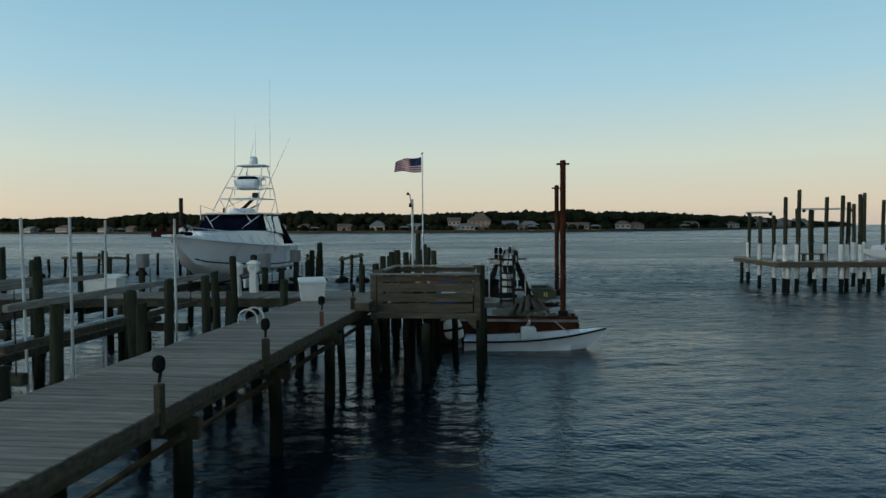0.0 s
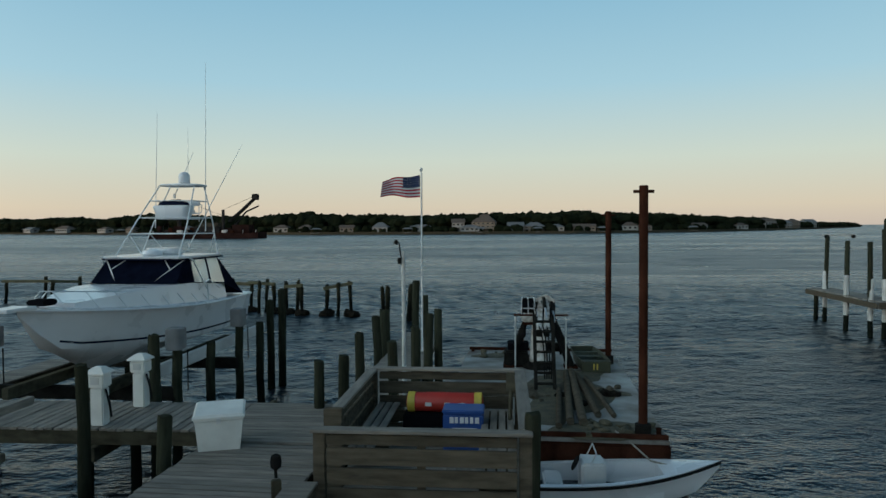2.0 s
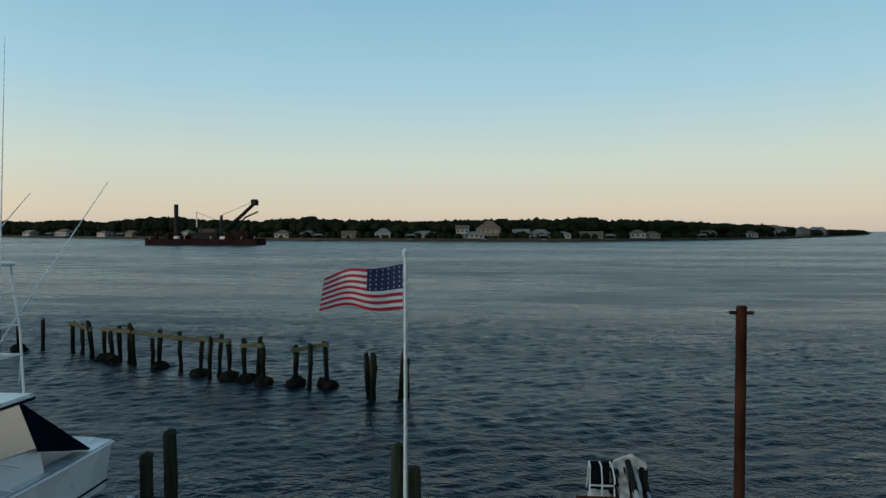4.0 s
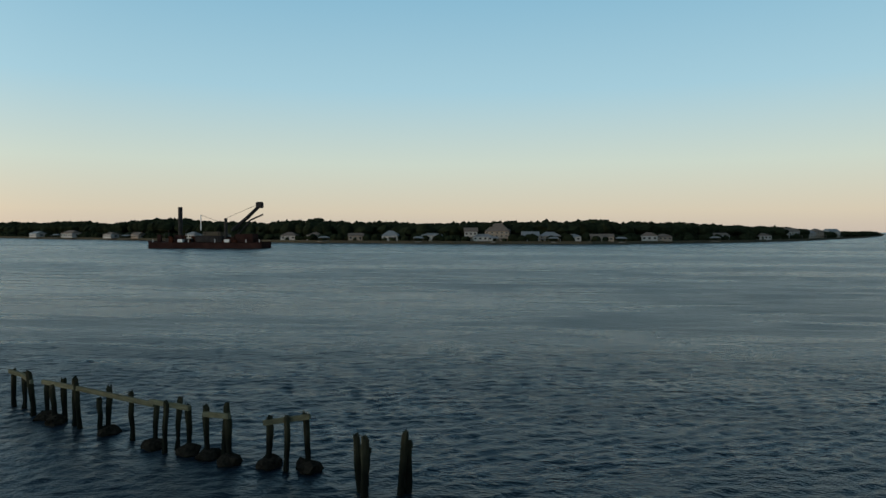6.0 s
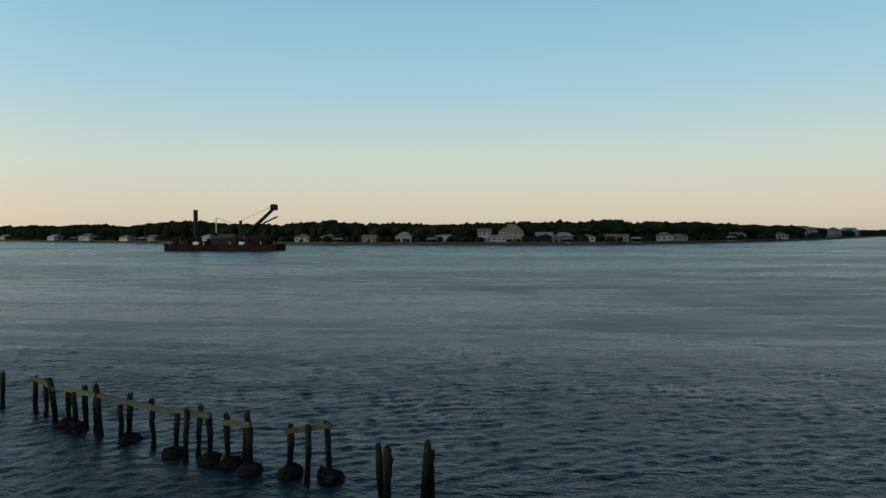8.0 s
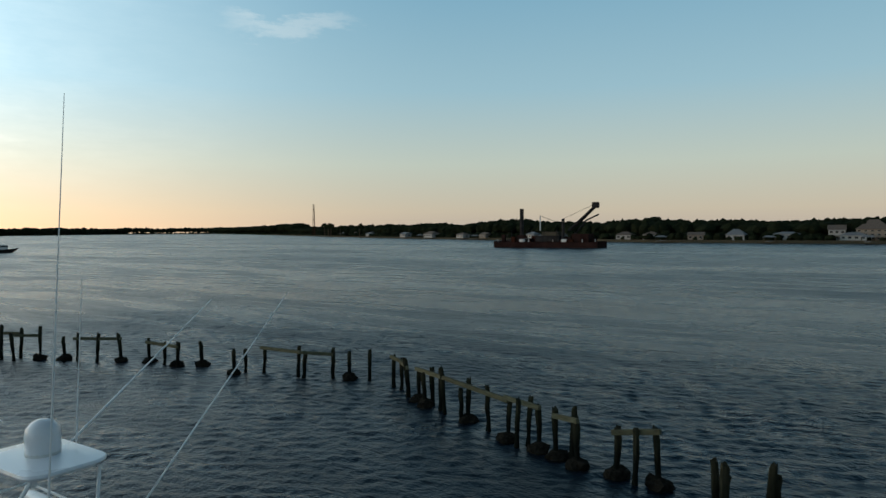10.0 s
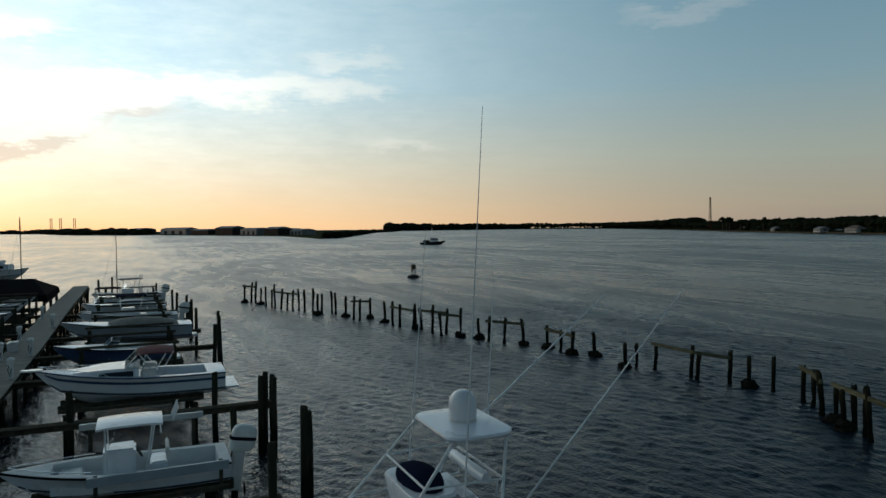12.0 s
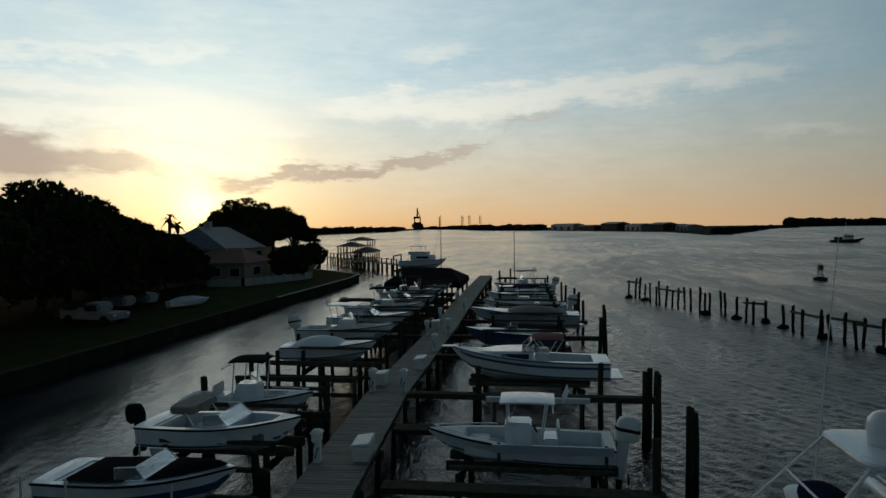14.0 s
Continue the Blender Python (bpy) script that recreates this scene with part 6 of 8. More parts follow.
# ---------------------------------------------------------------- work barge and skiff
barge = thing("work_barge", pose(0.25, 26.25, 0, 0, 0, -2.3), "low rusty steel work barge with a stained deck", "barge")
part("hull", box(-2.42, 2.42, -4.8, 4.8, -0.6, 0.68, 0.05), M_rust, barge)
part("deck_plate", box(-2.40, 2.40, -4.78, 4.78, 0.684, 0.76, 0.01), M_steel_deck, barge)
for y in (-4.7, 4.7):
    part("coaming", box(-2.38, 2.38, y - 0.04, y + 0.04, 0.764, 0.86, 0.01), M_rust, barge)
for s in (-1, 1):
    for y in (-4.4, 4.4):
        part("bollard", lathe([(0.06, 0.76), (0.05, 0.78), (0.05, 0.88), (0.07, 0.9), (0.02, 0.92)], 10, pose(s * 2.25, y, 0)), M_rust, barge)


def spud(x, y, top, r):
    t = thing("barge_spud", pose(x, y, 0), "tall rust-brown steel spud pile with a pin through its head", "spud pile", "barge spuds")
    part("pipe", lathe([(r, -1.5), (r, 2.0), (r * 1.0, top - 0.02), (r * 0.9, top)], 16), M_rust, t, smooth=True)
    part("pin", pipe([(-r - 0.11, 0, top - 0.12), (r + 0.11, 0, top - 0.12)], 0.032, 8), M_rust, t)
    part("well", lathe([(r + 0.02, 0.764), (r + 0.07, 0.77), (r + 0.07, 1.0), (r + 0.02, 1.02)], 16), M_dark_steel, t, smooth=True)


spud(2.00, 21.72, 5.78, 0.09)
spud(2.40, 28.9, 5.42, 0.09)

# knuckle-boom crane folded over its A-frame on the barge
BD = 0.764
crane = thing("deck_crane", pose(0.30, 28.2, BD), "chipped white and black knuckle-boom crane folded on the barge", "crane")
part("foot", lathe([(0.46, 0), (0.46, 0.1), (0.34, 0.14), (0.3, 0.2)], 18, pose(-0.05, 0, 0)), M_dark_steel, crane, smooth=True)
part("column", lathe([(0.27, 0.14), (0.25, 0.5), (0.22, 1.0), (0.18, 1.35), (0.14, 1.42)], 18, pose(-0.05, 0, 0)), M_crane_white, crane, smooth=True)
part("turret", box(-0.16, 0.34, -0.22, 0.3, 1.36, 1.72, 0.05), M_dark_steel, crane)
for x in (0.02, 0.22):
    part("boom", box(-0.078, 0.078, 0, 1.75, -0.10, 0.10, 0.022, pose(x, 0.25, 1.92, 0, 0, 176) @ pose(0, 0, 0, -22, 0, 0)), M_crane_white, crane, "chipped white boom arm")
    part("boom_end", box(-0.084, 0.084, 1.75, 1.83, -0.106, 0.106, 0.02, pose(x, 0.25, 1.92, 0, 0, 176) @ pose(0, 0, 0, -22, 0, 0)), M_dark_steel, crane)
part("slew_bracket", prism([(-0.25, 0), (0.3, 0), (0.36, 0.3), (0.1, 0.46), (-0.2, 0.34)], -0.05, 0.05, 0.015, pose(0.1, 0.3, 1.7, 90, 0, 0)), M_crane_white, crane)
for k, (x, y0, z0, y1, z1) in enumerate(((-0.12, 0.3, 1.9, -0.7, 1.62), (0.36, 0.35, 1.95, -0.9, 1.5), (0.12, 0.2, 2.06, -1.2, 1.62), (0.42, 0.3, 1.9, 0.0, 0.4))):
    part("hydraulic_ram", pipe([(x, y0, z0), (x, (y0 + y1) / 2, (z0 + z1) / 2)], 0.05, 8), M_dark_steel, crane)
    part("ram_rod", pipe([(x, (y0 + y1) / 2, (z0 + z1) / 2), (x, y1, z1)], 0.028, 8), M_alu, crane)
for k in range(5):
    a = 0.11 * k
    r_ = random.Random(k + 40)
    part("hose", pipe([(-0.14 + a, 0.35, 1.7), (-0.18 + a, 0.1, 1.92 + r_.uniform(0, 0.1)), (-0.14 + a, -0.5, 1.62 + r_.uniform(-0.05, 0.1)), (-0.10 + a, -1.2, 1.42), (-0.05 + a * 0.8, -1.75 + r_.uniform(-0.1, 0.1), 1.3), (0.0 + a * 0.6, -2.2, 0.75), (-0.02 + a * 0.5, -2.6, 0.25)], 0.018, 6), M_rubber, crane)
# the hanging jib: a blackened ladder of two rails down to the deck
jib = thing("crane_jib", pose(0.30, 28.2, BD), "blackened lattice jib hanging from the folded crane boom", "crane jib")
for x in (-0.24, 0.24):
    part("rail", box(-0.045, 0.045, -0.06, 0.06, 0, 2.05, 0.012, pose(x - 0.02, -2.85, 0.0, -27, 0, 0)), M_dark_steel, jib)
for k in range(7):
    part("rung", box(-0.25, 0.20, -0.035, 0.035, 0.15 + k * 0.28, 0.21 + k * 0.28, 0.008, pose(0, -2.85, 0.0, -27, 0, 0)), M_dark_steel, jib)
# A-frame of heavy blackened legs behind the crane column
frame_ = thing("winch_frame", pose(0.30, 28.35, BD), "blackened steel A-frame with winch drum and hanging hoses", "winch frame")
for s, x in ((-1, -0.9), (1, 0.9)):
    part("raking_leg", pipe([(x, -0.1, 0.0), (x * 0.72, -0.05, 0.8), (x * 0.36, 0, 1.62)], 0.14, 8, 0.08), M_dark_steel, frame_, smooth=True)
    part("foot_plate", box(x - 0.2, x + 0.2, -0.3, 0.15, 0.0, 0.06, 0.01), M_rust, frame_)
    part("hose", pipe([(x * 0.4, -0.1, 1.6), (x * 0.55, -0.25, 1.0), (x * 0.8, -0.2, 0.4), (x * 0.95, -0.15, 0.08)], 0.09, 7, 0.06), M_rubber, frame_, "thick dark hanging hose", smooth=True)
part("head_beam", box(-0.42, 0.42, -0.09, 0.09, 1.55, 1.70, 0.02), M_dark_steel, frame_)
part("drum", lathe([(0.24, -0.3), (0.24, -0.26), (0.14, -0.25), (0.14, 0.25), (0.24, 0.26), (0.24, 0.3)], 16, pose(0.35, 0.25, 0.55, 0, 90, 0)), M_dark_steel, frame_, smooth=True)
gantry = thing("light_gantry", pose(0.30, 27.95, BD), "thin pale pipe gantry around the crane", "gantry")
for x in (-0.74, 0.74):
    part("side_post", pipe([(x, 0, 0.0), (x, 0, 1.6)], 0.022, 8), M_pvc, gantry)
part("crossbar", pipe([(-0.78, 0, 1.6), (0.80, 0, 1.6)], 0.03, 8), M_rust, gantry)
# operator's seat on an outrigger from the crane column
cage = thing("operator_seat", pose(-0.06, 28.2, BD), "white operator's seat with black back and tube hoops on the crane", "operator seat")
part("bracket", box(-0.16, 0.16, -0.2, 0.2, 1.30, 1.38, 0.02), M_rust, cage)
part("seat", box(-0.2, 0.2, -0.24, 0.18, 1.384, 1.62, 0.06), M_crane_white, cage, smooth=True)
part("seat_back", prism(rounded(0.17, 0.05, 0.04), 1.62, 2.06, 0.03, pose(0, 0.14, 0)), M_black, cage, "black padded back")
for x in (-0.2, 0.0, 0.2):
    part("hoop", pipe([(x, -0.22, 1.6), (x, -0.24, 1.9), (x * 0.9, -0.12, 2.07), (x * 0.85, 0.12, 2.08), (x, 0.2, 1.6)], 0.014, 6), M_gel_worn, cage)
part("hoop", pipe([(-0.2, -0.23, 1.8), (0.2, -0.23, 1.8)], 0.014, 6), M_gel_worn, cage)
part("control_levers", box(-0.34, -0.22, -0.3, -0.1, 1.4, 1.56, 0.03), M_grey_hull, cage, "pale control box")
pack = thing("power_pack", pose(-0.35, 28.5, BD), "greasy dark diesel power pack beside the crane", "power pack")
part("body", box(-0.42, 0.3, -0.35, 0.35, 0.04, 0.5, 0.05), M_dark_steel, pack)
part("hood", prism(rounded(0.32, 0.28, 0.1), 0.504, 0.72, 0.05), M_black, pack, smooth=True)
part("exhaust", pipe([(0.15, 0.1, 0.7), (0.15, 0.1, 0.95), (0.22, 0.12, 1.0)], 0.03, 8), M_rust, pack)
for y in (-0.25, 0.25):
    part("skid", box(-0.44, 0.32, y - 0.04, y + 0.04, 0.0, 0.038), M_rust, pack)

# jon boat on the barge
jon = thing("jon_boat", pose(1.80, 28.8, 0.77, 0, 0, 3) @ Matrix.Diagonal((0.80, 0.82, 0.72, 1)), "small olive aluminium flat-bottomed boat lying on the barge", "boat")
b = bmesh.new()
ring = []
for y, w, z in ((-1.55, 0.52, 0.0), (-0.5, 0.56, 0.0), (0.7, 0.54, 0.02), (1.55, 0.46, 0.22)):
    ring.append([(-w, y, 0.46), (-w * 0.86, y, z), (w * 0.86, y, z), (w, y, 0.46), (w * 0.95, y, 0.46), (w * 0.82, y, z + 0.02), (-w * 0.82, y, z + 0.02), (-w * 0.95, y, 0.46)])
add_ring_tube(b, ring)
part("hull", b, M_olive, jon)
part("transom", box(-0.5, 0.5, -1.57, -1.53, 0.0, 0.44, 0.01), M_olive, jon)
part("bow_plate", box(-0.45, 0.45, 1.50, 1.56, 0.20, 0.46, 0.01), M_olive, jon)
for y in (-0.9, 0.0, 0.85):
    part("thwart", box(-0.5, 0.5, y - 0.12, y + 0.12, 0.30, 0.34, 0.01), M_olive, jon)
for x in (-0.12, 0.0):
    part("registration_mark", box(x, x + 0.05, -1.58, -1.572, 0.12, 0.36), M_yellow, jon, "yellow painted mark")

# gear lying about on the barge
for k, (x0, y0, x1, y1, r) in enumerate(((0.62, 22.3, 0.98, 27.2, 0.085), (0.88, 22.2, 1.12, 27.3, 0.095), (1.28, 22.9, 1.22, 26.9, 0.075), (0.35, 22.0, 0.62, 25.2, 0.07), (1.62, 22.9, 1.45, 26.6, 0.06))):
    t = thing("barge_timber", pose(x0, y0, 0.77 + r), "weathered round timber lying on the barge", "timber", "timbers on the barge")
    part("log", pipe([(0, 0, 0), ((x1 - x0) * 0.5, (y1 - y0) * 0.5, 0.02), (x1 - x0, y1 - y0, 0)], r, 10), M_rail, t, smooth=True)
plank = thing("steel_bar", pose(-1.6, 26.95, 0.77, 0, 0, -6), "long dark steel bar lying across the barge deck", "bar")
part("bar", box(-0.85, 0.85, -0.04, 0.04, 0, 0.07, 0.01), M_dark_steel, plank)
sheet = thing("plywood_sheet", pose(-0.35, 25.2, 0.766, 0, 0, 86), "stained plywood sheet lying on the barge", "sheet")
part("sheet", box(-0.6, 0.6, -1.2, 1.2, 0, 0.025, 0.004), M_rail, sheet)
for cx, cy, wx, wy, turn in ((0.75, 25.4, 1.1, 1.9, 5), (1.15, 27.2, 0.9, 0.8, 20), (1.7, 25.3, 0.75, 0.35, -15), (1.3, 22.0, 1.2, 0.6, 4), (-0.9, 30.0, 1.0, 0.4, 8), (0.2, 23.4, 0.5, 1.3, 0)):
    t = thing("mud_patch", pose(cx, cy, 0.764, 0, 0, turn), "thin brown patch of dredged mud and weed on the barge deck", "mud", "mud patches on the barge")
    b = bmesh.new()
    rings = []
    for k, z in ((1.0, 0.0), (0.82, 0.02), (0.5, 0.035), (0.15, 0.04)):
        rings.append([(k * wx * (1 + 0.3 * noise.noise(Vector((math.cos(a) * 1.6 + cx, math.sin(a) * 1.6 + cy, k)))) * math.cos(a), k * wy * (1 + 0.3 * noise.noise(Vector((math.sin(a) * 1.7 + cy, math.cos(a) * 1.7, k)))) * math.sin(a), z) for a in [2 * math.pi * j / 26 for j in range(26)]])
    add_ring_tube(b, rings)
    part("mud", b, M_mud, t)
rj = random.Random(21)
for k in range(48):
    cx, cy = ((-1.0, 30.1), (-0.3, 29.4), (1.2, 22.0), (0.5, 24.3), (1.7, 21.9), (1.6, 25.3))[k % 6]
    s = rj.uniform(0.04, 0.12)
    t = thing("debris_lump", pose(cx + rj.uniform(-0.6, 0.6), cy + rj.uniform(-0.45, 0.45), 0.765, 0, 0, rj.uniform(0, 360)), "brown lump of weedy dredged debris on the barge deck", "debris", "debris on the barge")
    b = bmesh.new()
    bmesh.ops.create_icosphere(b, subdivisions=2, radius=1)
    for v in b.verts:
        q = 1 + 0.4 * noise.noise(v.co * 2.1 + Vector((k, 0, 0)))
        v.co = Vector((v.co.x * s * 1.6 * q, v.co.y * s * q, max(0.0, v.co.z * s * 0.9 * q + s * 0.55)))
    part("lump", b, (M_mud, M_barnacle, M_mud, M_rail)[k % 4], t)

# white skiff moored at the barge
skiff = base_boat("skiff", pose(1.05, 20.68, -0.30, 0, 0, -90), 4.25, 1.42, 0.60, 0.34, "small white open skiff moored between platform and barge", None, None, (0.06, 0.78), 0.35, group="", band=M_rubber)
part("console", prism([(-0.3, -0.22), (0.3, -0.22), (0.26, 0.24), (-0.26, 0.24)], 0.26, 0.92, 0.04, pose(0, -0.2, 0)), M_gel_worn, skiff)
part("steering_wheel", lathe([(0.14, -0.012), (0.155, 0), (0.14, 0.012)], 14, pose(0, -0.5, 0.84, 62, 0, 0)), M_dark_steel, skiff)
part("seat", box(-0.35, 0.35, -1.1, -0.75, 0.26, 0.58, 0.04), M_gel_worn, skiff)
for x, y in ((-0.35, 0.5), (0.2, 0.75), (-0.1, 1.1)):
    part("hatch", box(x - 0.16, x + 0.16, y - 0.12, y + 0.12, 0.255, 0.27, 0.005), M_black, skiff, "dark hatch opening")
part("grab_rail", pipe([(-0.3, -0.25, 0.9), (-0.28, -0.15, 1.12), (0.28, -0.15, 1.12), (0.3, -0.25, 0.9)], 0.015, 6), M_alu, skiff)
outboard(skiff, 0, -2.15, 0.38, M_plastic, 1.0)
line = thing("mooring_line", pose(0, 0, 0), "slack mooring rope from skiff to barge", "rope")
part("rope", pipe([(2.3, 20.7, 0.52), (2.0, 21.0, 0.5), (1.7, 21.4, 0.72), (1.45, 21.7, 0.85)], 0.018, 6), M_rope, line)

# ---------------------------------------------------------------- pier with tall lift piles across the fairway
far_pier = thing("far_pier", pose(0, 0, 0), "low timber pier with tall white-wrapped lift piles", "pier", kind="structure")
FP = 1.68
for k in range(41):
    part("plank", box(15.1 + k * 0.32, 15.4 + k * 0.32, 38.0, 39.5, FP - 0.05, FP), M_deck_y, far_pier)
for k in range(20):
    part("plank", box(15.0, 16.2, 39.6 + k * 0.26, 39.84 + k * 0.26, FP - 0.045, FP + 0.005), M_deck, far_pier)
part("fascia_board", box(15.0, 28.4, 37.93, 37.99, FP - 0.30, FP - 0.02), M_rail, far_pier)
part("fascia_board", box(14.93, 14.99, 38.0, 44.8, FP - 0.30, FP - 0.06), M_rail, far_pier)
for x, y, h in ((15.4, 44.6, 1.6), (15.6, 44.1, 4.4), (15.15, 41.0, 4.2), (15.2, 39.0, 4.2), (15.6, 38.6, 5.2), (16.2, 38.5, 5.6), (19.0, 45.0, 4.7), (19.1, 43.6, 4.6), (19.8, 44.9, 4.6), (17.95, 39.1, 5.2), (18.5, 38.5, 5.25), (18.9, 38.7, 4.9),
                (19.4, 38.3, 5.3), (21.3, 42.8, 4.9), (22.3, 43.6, 5.6), (22.4, 41.7, 5.1), (21.4, 38.4, 5.2), (22.8, 38.4, 5.2), (24.6, 38.4, 5.2), (24.8, 43.2, 5.2), (26.5, 38.4, 5.2), (20.5, 38.5, 1.4), (23.6, 38.5, 1.4)):
    p = piling(x, y, h, 0.15, label="tall dark lift piling with a white sleeve at its waist")
    if h > 2:
        part("sleeve", lathe([(0.112, 0.75), (0.12, 0.8), (0.12, 2.55), (0.112, 2.6)], 12), M_pvc, p, "white protective sleeve", smooth=True)
for x0, x1, y in ((15.6, 16.9, 44.1), (19.0, 21.9, 44.3)):
    t = thing("lift_top_beam", pose(0, 0, 0), "pale lift beam across the pile heads", "lift beam", "lift beams on the far pier")
    part("beam", box(x0 - 0.15, x1 + 0.15, y - 0.05, y + 0.05, 4.40 if x0 < 17 else 4.6, 4.52 if x0 < 17 else 4.72, 0.01), M_pvc, t)
    for x in (x0, x1):
        part("pulley", lathe([(0.03, -0.04), (0.1, -0.04), (0.08, 0), (0.1, 0.04), (0.03, 0.04)], 10, pose(x, y - 0.1, 4.36 if x0 < 17 else 4.56, 90, 0, 0)), M_dark_steel, t)
for x in (15.6, 17.0, 18.4, 19.8, 21.2, 22.6, 24.0):
    p = piling(x, 38.2, 1.62, 0.15, label="white-sleeved dock pile with a dark foot")
    part("sleeve", lathe([(0.112, 0.75), (0.12, 0.8), (0.12, 1.55), (0.112, 1.6)], 12), M_pvc, p, "white protective sleeve", smooth=True)
jet = thing("water_scooter", pose(21.3, 39.0, FP, 0, 0, 70), "small white personal watercraft parked on the pier", "watercraft")
b = hull_mesh(2.6, 1.0, 0.5, 0.15, 10)
part("hull", b, M_gel, jet, smooth=True)
part("deck", deck_mesh(2.6, 1.0, 0.5, 0.15, 0, 0.99, (2, 3), 0.1), M_gel_worn, jet)
part("seat", box(-0.18, 0.18, -1.0, 0.25, 0.5, 0.82, 0.08), M_black, jet)
part("handlebar", pipe([(-0.3, 0.35, 0.95), (0.3, 0.35, 0.95)], 0.03, 8), M_black, jet)
part("cowl", box(-0.25, 0.25, 0.25, 0.9, 0.5, 0.85, 0.1), M_gel, jet)
bench = thing("dock_bench", pose(17.2, 38.9, FP), "low grey bench on the far pier", "bench")
part("seat", box(-0.6, 0.6, -0.2, 0.2, 0.36, 0.42, 0.01), M_rail, bench)
for x in (-0.5, 0.45):
    part("leg", box(x, x + 0.06, -0.18, 0.18, 0.0, 0.356, 0.005), M_rail, bench)

# ---------------------------------------------------------------- empty lifts beside the pier
def open_lift(x0, x1, y0, y1, z):
    t = thing("open_boat_lift", pose(0, 0, 0), "empty timber boat lift with high side rails and pale bunks", "boat lift", "boat lifts of the marina")
    for x in (x0, x1):
        part("top_rail", box(x - 0.06, x + 0.06, y0 - 0.2, y1 + 0.9, 2.40, 2.52, 0.012), M_deck_y, t)
        part("side_rail", box(x - 0.05, x + 0.05, y0 - 0.3, y1 + 0.3, 1.75, 1.87, 0.012), M_rail, t)
        for y in (y0, y1):
            part("cable", pipe([(x, y, z), (x, y, 2.40)], 0.012, 5), M_dark_steel, t)
    for y in (y0 + 0.2, y1 - 0.2):
        part("cross_beam", box(x0, x1, y - 0.08, y + 0.08, z - 0.2, z, 0.012), M_beam, t)
    for k in (0.33, 0.67):
        xm = x0 + (x1 - x0) * k
        part("bunk", box(xm - 0.08, xm + 0.08, y0 - 0.4, y1 + 0.2, z + 0.004, z + 0.15, 0.02), M_pvc if k < 0.5 else M_rail, t)
    return t


open_lift(-10.6, -7.75, 10.2, 16.4, 1.35)
open_lift(-15.8, -11.7, 10.5, 15.4, 1.3)
for x, y, lean in ((-9.4, 10.1, 3), (-7.75, 10.5, -2), (-7.25, 10.9, 0), (-6.75, 13.6, 0), (-8.7, 14.2, 2)):
    t = thing("guide_pole", pose(x, y, -0.5, 0, lean * 0.5, 0), "thin white plastic guide pole on the lift", "guide pole", "guide poles on the lifts")
    part("pole", pipe([(0, 0, 0), (0, 0, 2.0), (0, 0, 4.4)], 0.025, 10), M_pvc, t, smooth=True)
low_dock = thing("low_dock", pose(-7.9, 8.9, 0), "low pale timber dock stage with pails on it", "dock")
part("deck", box(-1.0, 0.9, -0.6, 0.7, 0.95, 1.1, 0.01), M_rail, low_dock)
for x in (-0.8, 0.7):
    part("beam", box(x - 0.06, x + 0.06, -0.5, 0.6, 0.7, 0.945), M_beam, low_dock)
    for y in (-0.4, 0.5):
        piling(-7.9 + x, 8.9 + y, 0.9, 0.11)
pail = thing("pail", pose(-8.3, 8.9, 1.104), "white plastic pail on the low dock", "pail", "pails on the low dock")
part("bucket", lathe([(0.11, 0), (0.14, 0.3), (0.145, 0.31), (0.13, 0.31), (0.10, 0.02)], 14), M_plastic, pail, smooth=True)
for x, y in ((-8.65, 9.1), (-7.7, 9.3), (-7.4, 8.7)):
    copy_thing(pail, pose(x, y, 1.104))

# ---------------------------------------------------------------- slips along the walkway
def slip_catwalk(x, y0, y1, z=1.72, w=0.5):
    t = thing("slip_catwalk", pose(0, 0, 0), "narrow dark timber catwalk between two boat slips", "catwalk", "catwalks between slips")
    part("deck", box(x - w / 2, x + w / 2, y0, y1, z - 0.05, z, 0.01), M_beam, t)
    part("stringer", box(x - 0.05, x + 0.05, y0, y1, z - 0.26, z - 0.054, 0.008), M_beam, t)
    return t


def river_slip(xa, xb, z, h=3.0, depth=6.4, motors=False):
    """A lift slip on the river side between xa (nearer) and xb."""
    yw = walk_at((xa + xb) / 2)[0] + WALK_W / 2
    lift("boat_lift", xb + 0.35, xa - 0.35, yw + 2.6, yw + depth + 0.2, z, h, motors)


def shore_slip(xa, xb, z, h=2.7, depth=4.4):
    yw = walk_at((xa + xb) / 2)[0] - WALK_W / 2
    lift("boat_lift", xb + 0.35, xa - 0.35, yw - depth, yw - 1.3, z, h, False)


# river side
river_slip(-20.9, -25.1, 1.32, 1.6)
center_console(pose(-23.0, 22.55, 1.32, 0, 0, 180), "white center-console boat with a hard T-top, on a lift", 5.5, 2.05, 0.74, 0.24, rise_top=1.24, aft=0.2, top_len=1.6)
guide = thing("guide_board", pose(-21.75, 23.9, 2.0), "dark lift guide board beside the center-console boat", "board")
part("board", box(-0.04, 0.04, -2.1, 1.3, 0, 0.24, 0.01), M_grey_hull, guide)
for y in (-1.9, 1.1):
    part("stanchion", box(-0.10, -0.044, y - 0.05, y + 0.05, -0.66, 0.26, 0.008), M_beam, guide)
bench2 = thing("lift_side_beam", pose(-26.4, 23.2, 2.25), "long pale lift side beam", "beam")
part("beam", box(-0.08, 0.08, -1.9, 1.7, 0, 0.18, 0.01), M_pvc, bench2)
for y in (-1.6, 1.4):
    part("post", box(-0.06, 0.06, y - 0.06, y + 0.06, -3.0, -0.004, 0.01), M_beam, bench2)
